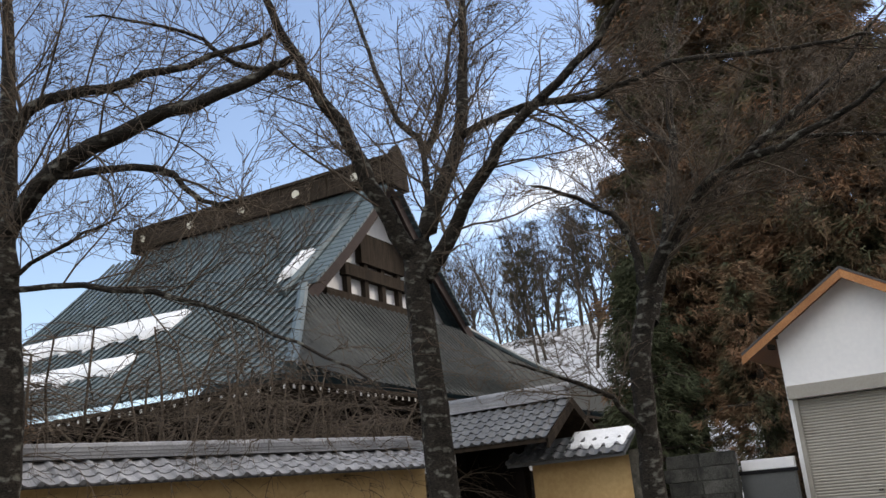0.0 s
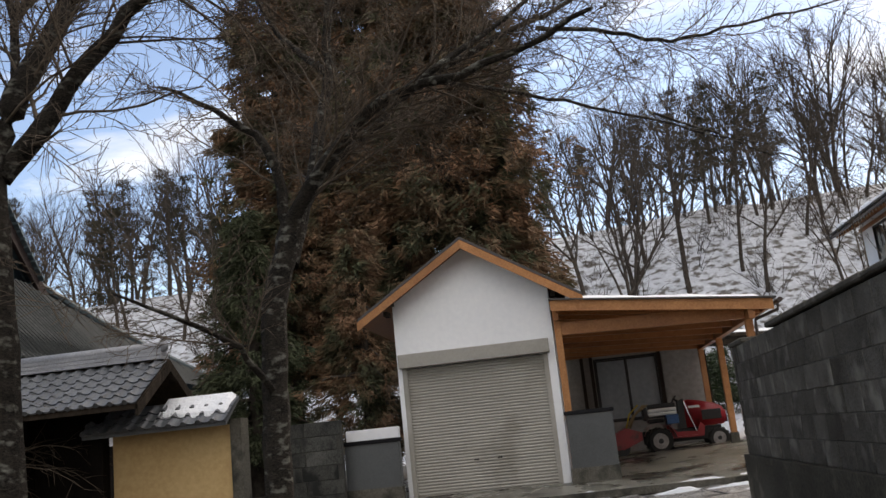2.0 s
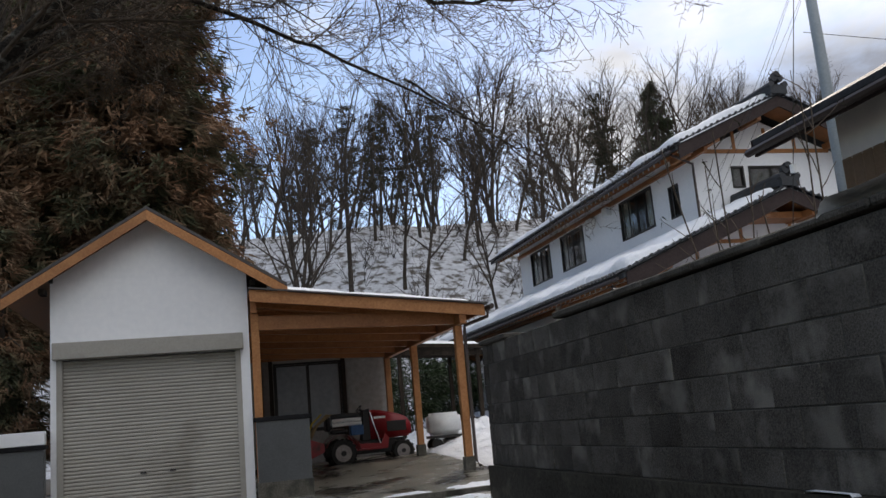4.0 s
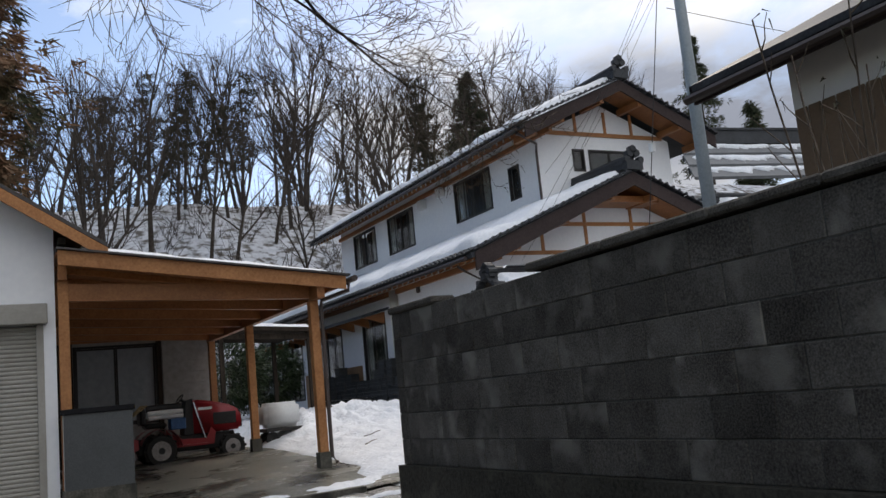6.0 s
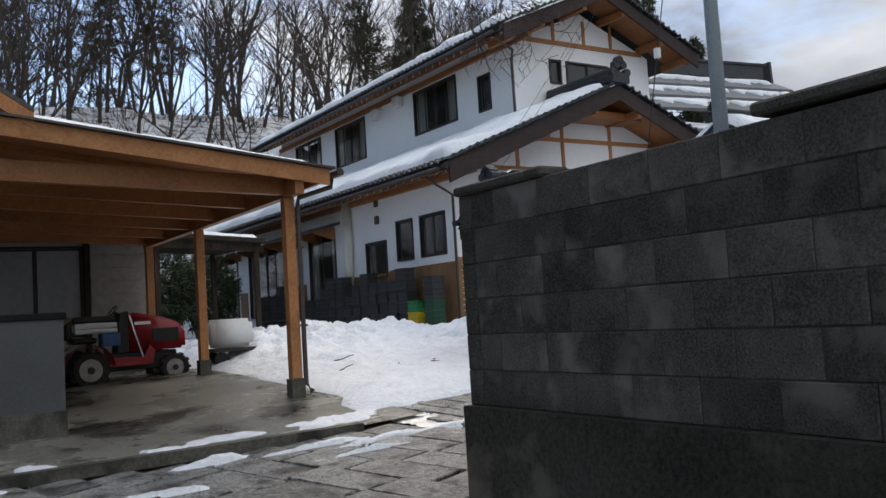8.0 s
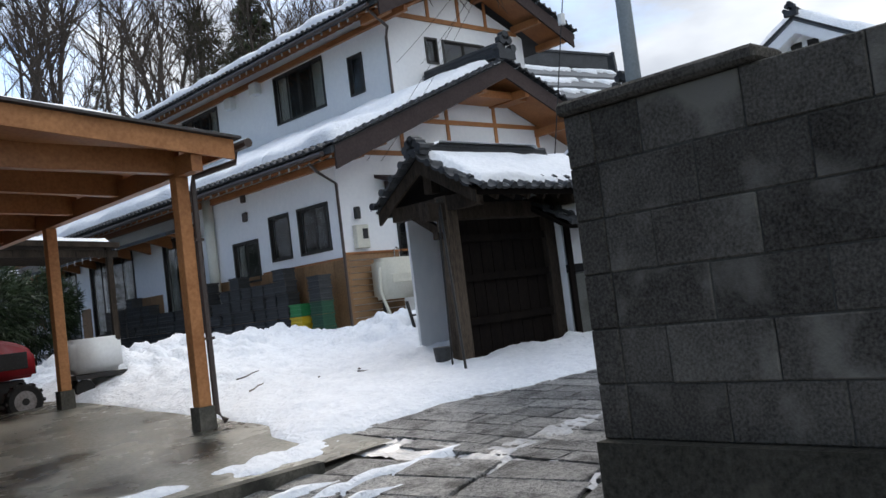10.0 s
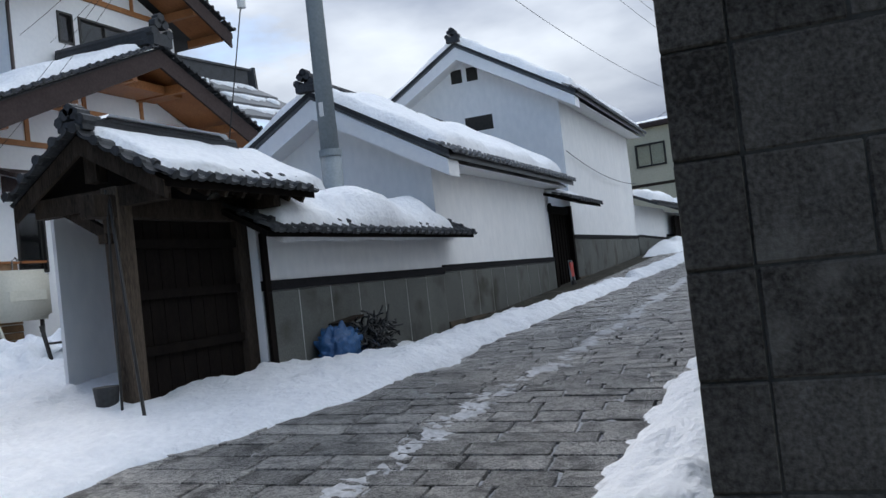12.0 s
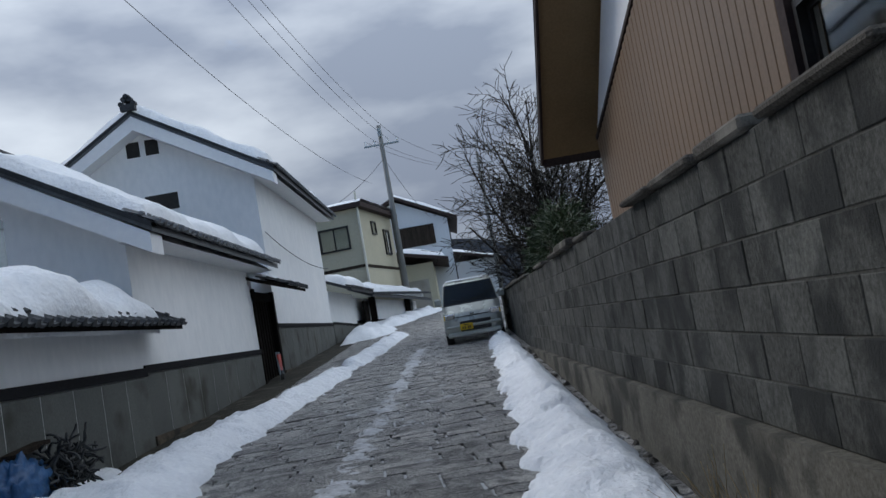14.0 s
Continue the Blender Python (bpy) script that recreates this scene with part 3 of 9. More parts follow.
# ---- concrete forecourt and kerb ----
def build_forecourt():
    bm = bmesh.new()
    xs = [-5.9 + 0.8 * i for i in range(12)]
    ys = [18.35 + 0.75 * i for i in range(16)]
    grid = [[bm.verts.new((min(x, 2.9), y, ground_z(min(x, 2.9), y) + 0.03)) for y in ys] for x in xs]
    for i in range(len(xs) - 1):
        for j in range(len(ys) - 1):
            bm.faces.new((grid[i][j], grid[i + 1][j], grid[i + 1][j + 1], grid[i][j + 1]))
    bmesh.ops.solidify(bm, geom=bm.faces[:], thickness=0.12)
    solo("pavement", bm, concrete, "wet stained concrete forecourt of the carport", "pavement", kind="structure")
    bm = bmesh.new()
    bar(bm, (-6.0, 18.26, ground_z(0, 18.26) + 0.01), (2.0, 18.26, ground_z(2, 18.26) + 0.02), 0.14, 0.12)
    solo("kerb", bm, footing_concrete, "low dark concrete kerb along the forecourt", "kerb", kind="structure")


build_forecourt()


# ---- garage ----
def build_garage():
    g = thing("garage", "small white plastered garage with a beige roller shutter", "garage", (-3.34, 23.5, 0.2))
    x0, x1, y0, y1, eave, top, mid = -5.07, -1.62, 21.0, 26.2, 4.5, 5.58, -3.37
    sx0, sx1, sz1 = -4.92, -1.84, 3.36
    bm = wall_with_holes((x0, y0, 0), (1, 0, 0), x1 - x0, eave, 0.15, [(sx0 - x0, sx1 - x0, 0, sz1 - 0.3)])
    part("gable", slab([(x0, y0, eave + 0.001), (x1, y0, eave + 0.001), (mid, y0, top)], (0, 0.15, 0)), plaster, g)
    part("front_wall", bm, plaster, g)
    for x in (x0, x1 - 0.15):
        part("side_wall", cuboid(x, x + 0.15, y0 + 0.152, y1, 0, eave), plaster, g)
    part("rear_wall", cuboid(x0 + 0.152, x1 - 0.152, y1 - 0.15, y1, 0, eave), plaster, g)
    part("rear_gable", slab([(x0, y1 - 0.15, eave + 0.001), (x1, y1 - 0.15, eave + 0.001), (mid, y1 - 0.15, top)], (0, 0.15, 0)), plaster, g)
    over, front = 0.72, 0.42
    k = (top - eave) / (mid - x0)
    for side in (-1, 1):
        xe = x0 - over if side < 0 else x1 + over
        ze = eave - k * over
        quad = [(mid, y0 - front, top + 0.1), (xe, y0 - front, ze + 0.1), (xe, y1 + 0.3, ze + 0.1), (mid, y1 + 0.3, top + 0.1)]
        r = part("roof", slab([Vector(q) + Vector((0, 0, 0.07)) for q in quad], (0, 0, -0.06)), tin, g, "dark sheet-metal roof slope")
        part("soffit", slab([Vector(q) for q in quad], (0, 0, -0.05)), timber_long, r)
        part("bargeboard", slab([Vector(quad[0]) + Vector((0, -0.035, -0.01)), Vector(quad[1]) + Vector((0, -0.035, -0.01)), Vector(quad[1]) + Vector((0, -0.035, -0.20)), Vector(quad[0]) + Vector((0, -0.035, -0.20))], (0, 0.033, 0)), timber, r, "bare wooden bargeboard")
        for y in (y0 - 0.1, (y0 + y1) / 2, y1):
            part("purlin_end", cuboid(xe - side * 0.62 - 0.05, xe - side * 0.62 + 0.05, y - 0.2, y + 0.12, ze + 0.18, ze + 0.28), old_wood, r)
    s = part("shutter_box", cuboid(sx0 - 0.1, sx1 + 0.1, y0 - 0.18, y0 - 0.002, sz1 - 0.3, sz1, 0.012), shutter_metal, g, "beige metal shutter housing")
    sh = bmesh.new()
    n = 44
    rows = []
    for i in range(n * 4 + 1):
        f = i / 4
        z = 0.22 + (sz1 - 0.32 - 0.22) * f / n
        y = y0 + 0.05 - 0.017 * abs(math.sin(math.pi * f)) ** 0.6
        rows.append((sh.verts.new((sx0, y, z)), sh.verts.new((sx1, y, z))))
    for p, q in zip(rows, rows[1:]):
        sh.faces.new((p[0], p[1], q[1], q[0]))
    shutter = part("roller_shutter", sh, shutter_metal, g, "closed beige ribbed roller shutter", smooth=False)
    for x in (sx0, sx1):
        part("guide_rail", cuboid(x - 0.05, x + 0.05, y0 - 0.02, y0 + 0.07, 0.2, sz1 - 0.3), shutter_metal, g)
    part("bottom_bar", cuboid(sx0 + 0.05, sx1 - 0.05, y0 + 0.005, y0 + 0.06, 0.24, 0.33), shutter_metal, g)
    for x in (-3.55, -3.05):
        part("handle", cuboid(x - 0.05, x + 0.05, y0 + 0.0, y0 + 0.03, 0.98, 1.01), frame_dark, g)
    part("lintel_lamp", pipe([(x0 + 0.02, y0 - 0.05, eave - 0.05), (x0 + 0.02, y0 - 0.05, eave + 0.05)], 0.04), frame_dark, g)


build_garage()


def dado_wall(name, x0, x1, y0, y1, top, label, cap=True, panel=0.9):
    """A low fence wall faced with dark stone panels on a concrete foot."""
    w = thing(name, label, "wall", ((x0 + x1) / 2, (y0 + y1) / 2, 0.2))
    foot = 0.62
    part("footing", cuboid(x0 - 0.02, x1 + 0.02, y0 - 0.02, y1 + 0.02, 0.0, foot), footing_concrete, w)
    part("core", cuboid(x0 + 0.01, x1 - 0.01, y0 + 0.012, y1 - 0.012, foot, top - 0.08), joint_white, w)
    n = max(1, round((x1 - x0) / panel))
    for i in range(n):
        a, b = x0 + (x1 - x0) * i / n + 0.006, x0 + (x1 - x0) * (i + 1) / n - 0.006
        part("panel", cuboid(a, b, y0 - 0.006, y0 + 0.01, foot, top - 0.08), dark_panel, w)
    part("end_panel", cuboid(x1 - 0.008, x1 + 0.006, y0, y1, foot, top - 0.08), dark_panel, w)
    if cap:
        part("cap", cuboid(x0 - 0.03, x1 + 0.04, y0 - 0.04, y1 + 0.04, top - 0.08, top, 0.01), black_trim, w)
    return w


dado_wall("boundary_wall", -1.58, -0.62, 20.75, 20.95, 1.78, "low wall of dark grey stone panels by the carport")
dado_wall("boundary_wall", -6.3, -5.12, 20.6, 20.8, 1.62, "low wall of dark grey stone panels beside the garage")
lp = thing("parapet", "short white plastered parapet above the panel wall", "wall", (-5.7, 20.7, 1.62))
part("body", cuboid(-6.25, -5.1, 20.62, 20.78, 1.62, 1.85, 0.01), plaster, lp)


# ---- carport ----
def build_carport():
    c = thing("carport", "open timber carport with a snow-dusted sloping roof", "carport", (0.4, 24.5, 0.4))
    xl, xr = -1.52, 2.45
    ys = [21.05, 25.1, 28.5]

    def zt(x):  # underside of the rafters
        return 3.95 - 0.115 * (x - xl)

    for y in ys:
        z = ground_z(xr, y)
        p = part("post", cuboid(xr - 0.075, xr + 0.075, y - 0.075, y + 0.075, z + 0.28, zt(xr) - 0.24, 0.006), timber, c)
        f = bmesh.new()
        hexa(f, [(xr - 0.10, y - 0.10, z + 0.28), (xr + 0.10, y - 0.10, z + 0.28), (xr + 0.10, y + 0.10, z + 0.28), (xr - 0.10, y + 0.10, z + 0.28)], (0, 0, -0.4))
        part("footing", f, footing_concrete, c)
        z = ground_z(xl, y)
        if y < 24:
            part("post", cuboid(xl - 0.06, xl + 0.09, y - 0.075, y + 0.075, z + 0.1, zt(xl) - 0.24, 0.006), timber, c)
    part("wall_plate", beam((xr, ys[0] - 0.45, zt(xr) - 0.13), (xr, ys[-1] + 0.2, zt(xr) - 0.13), 0.13, 0.22), timber_long, c)
    part("wall_plate", beam((xl, ys[0] - 0.2, zt(xl) - 0.13), (xl, ys[-1] + 0.2, zt(xl) - 0.13), 0.12, 0.22), timber_long, c)
    for y in (21.05, 22.55, 24.05, 25.5, 27.0, 28.45):
        part("crossbeam", beam((xl, y, zt(xl) - 0.42 if y < 22 else zt(xl) - 0.33), (xr + 0.0, y, zt(xr) - 0.02 - 0.05), 0.12, 0.26), timber_long, c)
    for i in range(9):
        y = 20.75 + i * 1.0
        part("rafter", beam((xl - 0.05, y, zt(xl) + 0.05), (xr + 0.42, y, zt(xr + 0.42) + 0.05), 0.07, 0.1), timber, c)
    part("fascia", slab([(xl - 0.08, 20.56, zt(xl) + 0.16), (xr + 0.45, 20.56, zt(xr + 0.45) + 0.16), (xr + 0.45, 20.56, zt(xr + 0.45) - 0.06), (xl - 0.08, 20.56, zt(xl) - 0.06)], (0, 0.045, 0)), timber, c, "long pale fascia board")
    part("side_fascia", slab([(xr + 0.45, 20.605, zt(xr + 0.45) + 0.16), (xr + 0.45, 29.0, zt(xr + 0.45) + 0.16), (xr + 0.45, 29.0, zt(xr + 0.45)), (xr + 0.45, 20.605, zt(xr + 0.45))], (-0.04, 0, 0)), timber_long, c)
    part("roof_board", slab([(xl - 0.1, 20.61, zt(xl) + 0.135), (xr + 0.40, 20.61, zt(xr + 0.4) + 0.135), (xr + 0.40, 29, zt(xr + 0.4) + 0.135), (xl - 0.1, 29, zt(xl) + 0.135)], (0, 0, -0.03)), timber_long, c)
    part("roof_sheet", slab([(xl - 0.1, 20.5, zt(xl) + 0.2), (xr + 0.52, 20.5, zt(xr + 0.52) + 0.2), (xr + 0.52, 29, zt(xr + 0.52) + 0.2), (xl - 0.1, 29, zt(xl) + 0.2)], (0, 0, -0.03)), tin, c)
    part("snow_cover", roof_snow((xl + 0.25, 20.56, zt(xl + 0.25) + 0.2), (0, 1, 0), (1, 0, -0.115), 8.3, 4.3, 0.10, 5.0, ragged=0.35), snow, c, "thin snow on the roof", smooth=True)
    gx, gz = xr + 0.57, zt(xr + 0.57) + 0.12
    part("gutter", pipe([(gx, 20.45, gz), (gx, 29, gz - 0.04)], 0.055, 8), pipe_brown, c)
    z = ground_z(xr, 21.05)
    part("downpipe", pipe([(gx, 20.75, gz - 0.03), (gx, 20.78, gz - 0.16), (xr + 0.13, 20.95, gz - 0.30), (xr + 0.12, 20.97, gz - 0.42), (xr + 0.12, 20.97, z + 0.2), (xr + 0.16, 20.86, z + 0.1)], 0.036, 8), pipe_brown, c)
    for h in (1.0, 2.1):
        part("pipe_bracket", cuboid(xr + 0.07, xr + 0.17, 20.93, 21.01, z + h, z + h + 0.03), pipe_brown, c)


build_carport()


def build_shed_wall():
    """The wall at the back of the carport, with its sliding window."""
    s = thing("back_wall", "panelled back wall of the carport, coloured dark for its shade, with a frosted window", "wall", (0.4, 29, 0.6))
    w = wall_with_holes((-1.6, 29.0, 0.5), (1, 0, 0), 4.15, 3.6, 0.12, [(0.95, 2.85, 0.95, 2.85)])
    part("wall", w, shaded_panel, s)
    window(s, (-0.65, 29.06, 1.45), (1, 0, 0), 1.9, 1.9, 2, frosted_panes=True)
    for x in (-1.0, -0.72, 1.28):
        part("stud", cuboid(x - 0.05, x + 0.05, 28.9, 28.998, 0.6, 3.9), old_wood, s)
    part("header", cuboid(-1.5, 1.35, 28.88, 28.995, 3.42, 3.6), timber_long, s)
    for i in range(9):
        part("board", cuboid(1.36, 2.5, 28.965, 28.996, 1.2 + i * 0.28, 1.2 + i * 0.28 + 0.272), shaded_panel, s)


build_shed_wall()


# ---- dark block wall by the path, and its return along the street ----
def build_block_walls():
    def course_wall(name, label, mat, start, along, length, foot, courses, height, thick, seed, pitch=0.45, first=0.0):
        rnd = random.Random(seed)
        w = thing(name, label, "wall", start, kind="structure")
        a = Vector(along).normalized()
        n = a.cross(Vector((0, 0, 1)))  # outward
        s = Vector(start)
        core = bmesh.new()
        bar(core, s + Vector((0, 0, foot + courses * height / 2)) - n * thick / 2, s + a * length + Vector((0, 0, foot + courses * height / 2)) - n * thick / 2, thick - 0.014, courses * height - 0.004)
        part("mortar", core, mortar, w)
        ft = bmesh.new()
        bar(ft, s + Vector((0, 0, foot / 2 - 0.25)) - n * (thick / 2 - 0.03), s + a * length + Vector((0, 0, foot / 2 - 0.25)) - n * (thick / 2 - 0.03), thick + 0.08, foot + 0.5)
        part("footing", ft, dark_footing if mat is block_dark else footing_concrete, w)
        me = link_mesh("block", cuboid(-pitch / 2 + 0.0025, pitch / 2 - 0.0025, -thick / 2, thick / 2, -height / 2 + 0.0025, height / 2 - 0.0025, 0.006), mat)
        rot = Matrix((a, -n, Vector((0, 0, 1)))).transposed().to_4x4()
        far = bmesh.new()
        for c in range(courses):
            x = first + pitch / 2 - (pitch / 2 if c % 2 else 0)
            if first:
                p = s + a * (first / 2 - 0.002) + Vector((0, 0, foot + (c + 0.5) * height)) - n * (thick / 2 - 0.004)
                piece("block", me, Matrix.Translation(p) @ rot @ Matrix.Diagonal((first / pitch, 1, 1, 1)), w)
            while x < length + pitch / 2 - 0.05:
                lo, hi = max(x - pitch / 2, first), min(x + pitch / 2, length)
                if hi - lo > 0.08:
                    p = s + a * ((lo + hi) / 2) + Vector((0, 0, foot + (c + 0.5) * height)) - n * (thick / 2 + rnd.uniform(-0.003, 0.004))
                    m = Matrix.Translation(p) @ rot @ Matrix.Diagonal(((hi - lo) / pitch, 1, 1, 1)) @ pose(0, 0, 0, rnd.uniform(-0.3, 0.3), rnd.uniform(-0.25, 0.25), rnd.uniform(-0.3, 0.3))
                    if x < length - 0.0 and not (along[0] < 0 and x < 6):
                        piece("block", me, m, w)
                    else:
                        b = bmesh.new()
                        b.from_mesh(me)
                        bmesh.ops.transform(b, matrix=m, verts=b.verts[:])
                        tmp = bpy.data.meshes.new("tmp")
                        b.to_mesh(tmp)
                        b.free()
                        far.from_mesh(tmp)
                        bpy.data.meshes.remove(tmp)
                x += pitch
        if len(far.verts):
            tagged(part("far_blocks", far, mat, w), kind="stuff")
        else:
            far.free()
        return w

    dark = course_wall("wall_dark", "sooty dark concrete block wall on a concrete footing", block_dark, (0.84, 14.36, 0.0), (0, -1, 0), 13.5, 0.87, 6, 0.235, 0.16, 11, pitch=0.46, first=0.14)
    light = course_wall("wall_street", "weathered grey concrete block wall along the street", block_light, (27.0, 14.36, 0.0), (-1, 0, 0), 25.99, 0.955, 6, 0.2255, 0.15, 12, pitch=0.45)
    cap = bmesh.new()
    rnd = random.Random(5)
    y = 14.39
    while y > 1.2:
        ln = rnd.uniform(0.7, 1.1)
        if 12.05 < y < 13.85:
            y -= 0.3
            continue
        lift = 0.012 if y > 12.2 else 0.03
        box(cap, 0.80, 1.04, max(y - ln, 0.9), y - 0.01, 2.268 + lift, 2.32 + lift + rnd.uniform(0, 0.012), 0.014)
        y -= ln
    part("cap", cap, block_dark, dark, "crumbling dark coping slabs")
    cap = bmesh.new()
    x = 1.12
    while x < 26.8:
        ln = rnd.uniform(0.8, 1.3)
        if rnd.random() < 0.72:
            box(cap, x, x + ln * rnd.uniform(0.75, 0.99), 14.17, 14.40 + rnd.uniform(0.0, 0.05), 2.308, 2.35 + rnd.uniform(0, 0.05), 0.016)
        x += ln
    part("cap", cap, block_dark, light, "thin dark coping slabs")
    return dark, light


build_block_walls()


# ---- brown house behind the block wall ----
def build_brown_house():
    h = thing("house", "brown corrugated house with a deep gable eave behind the block wall", "house", (10.5, 9.5, 0))
    x0, x1, y0, y1 = 5.4, 14.55, 4.0, 13.1
    rx, rz = 10.35, 7.25  # ridge
    ex, ez, wx, wz = 15.12, 3.93, 4.75, 4.55  # eaves

    def roof_z(x):
        return rz - (x - rx) * (rz - ez) / (ex - rx) if x > rx else rz - (rx - x) * (rz - wz) / (rx - wx)

    body = wall_with_holes((x1, y1, 0), (-1, 0, 0), x1 - x0, 3.45, 0.15, [(x1 - 6.9, x1 - 5.6, 2.55, 3.449)])
    part("wall", body, plaster, h, "white plastered gable wall")
    part("gable", slab([(x1, y1, 3.451), (x0, y1, 3.451), (x0, y1, roof_z(x0) - 0.1), (rx, y1, rz - 0.1), (x1, y1, roof_z(x1) - 0.1)], (0, -0.15, 0)), plaster, h)
    part("side_wall", cuboid(x0, x0 + 0.15, y0, y1 - 0.152, 0, roof_z(x0) - 0.1), plaster, h)
    part("side_wall", cuboid(x1 - 0.15, x1, y0, y1 - 0.152, 0, 3.4), plaster, h)
    part("back_wall", cuboid(x0 + 0.152, x1 - 0.152, y0, y0 + 0.15, 0, 3.4), plaster, h)
    rib = link_mesh("siding_strip", cuboid(-0.086, 0.086, -0.012, 0.012, -0.5, 0.5, 0.009), brown_siding)
    x = x1 - 0.09
    while x > 7.15:
        top = 4.08 + 0.242 * (x1 - x)
        piece("siding_strip", rib, Matrix.Translation((x, y1 + 0.014, (1.0 + top) / 2)) @ Matrix.Diagonal((1, 1, top - 1.0, 1)), h)
        x -= 0.18
    y = 13.0
    while y > y0 + 1:
        piece("siding_strip", rib, Matrix.Translation((x0 - 0.014, y, 2.6)) @ pose(0, 0, 0, 0, 0, 90) @ Matrix.Diagonal((1, 1, 3.2, 1)), h)
        y -= 0.18
    part("cover_board", slab([(x1, y1 + 0.003, 4.09), (7.1, y1 + 0.003, 4.09 + 0.242 * (x1 - 7.1)), (7.1, y1 + 0.003, 4.15 + 0.242 * (x1 - 7.1)), (x1, y1 + 0.003, 4.15)], (0, 0.04, 0)), barge_brown, h)
    part("corner_board", cuboid(6.93, 7.06, y1 + 0.002, y1 + 0.07, 1.0, 5.2), barge_brown, h)
    window(h, (6.9, y1 - 0.04, 2.55), (-1, 0, 0), 1.3, 0.9, 1)
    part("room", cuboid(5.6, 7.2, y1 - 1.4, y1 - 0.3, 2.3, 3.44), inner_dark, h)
    front, back = 13.98, y0 - 0.6
    for ax, az in ((ex, ez), (wx, wz)):
        quad = [Vector((rx, front, rz)), Vector((ax, front, az)), Vector((ax, back, az)), Vector((rx, back, rz))]
        r = part("roof", slab([q + Vector((0, 0, 0.2)) for q in quad], (0, 0, -0.1)), kawara_dark, h, "dark tiled roof slope")
        part("soffit", slab([q + Vector((0, -0.05, 0.09)) for q in quad], (0, 0, -0.03)), soffit_brown, r, "brown boarded soffit")
        part("bargeboard", slab([quad[0] + Vector((0, 0.0, 0.18)), quad[1] + Vector((0, 0, 0.18)), quad[1] + Vector((0, 0, 0.0)), quad[0]], (0, -0.045, 0)), barge_brown, r)
        part("fascia", slab([quad[1] + Vector((0, -0.046, 0.12)), quad[2] + Vector((0, 0, 0.12)), quad[2] + Vector((0, 0, -0.04)), quad[1] + Vector((0, -0.046, -0.04))], ((-0.04 if ax > rx else 0.04), 0, 0)), barge_brown, r)
    part("gutter", pipe([(wx - 0.07, front, wz + 0.02), (wx - 0.07, back, wz + 0.02)], 0.055), pipe_brown, h)
    for i in range(24):
        part("rafter_end", beam((wx + 0.05, front - 0.2 - i * 0.42, wz + 0.0), (x0 + 0.02, front - 0.2 - i * 0.42, roof_z(x0) - 0.02), 0.05, 0.07), barge_brown, h)


build_brown_house()


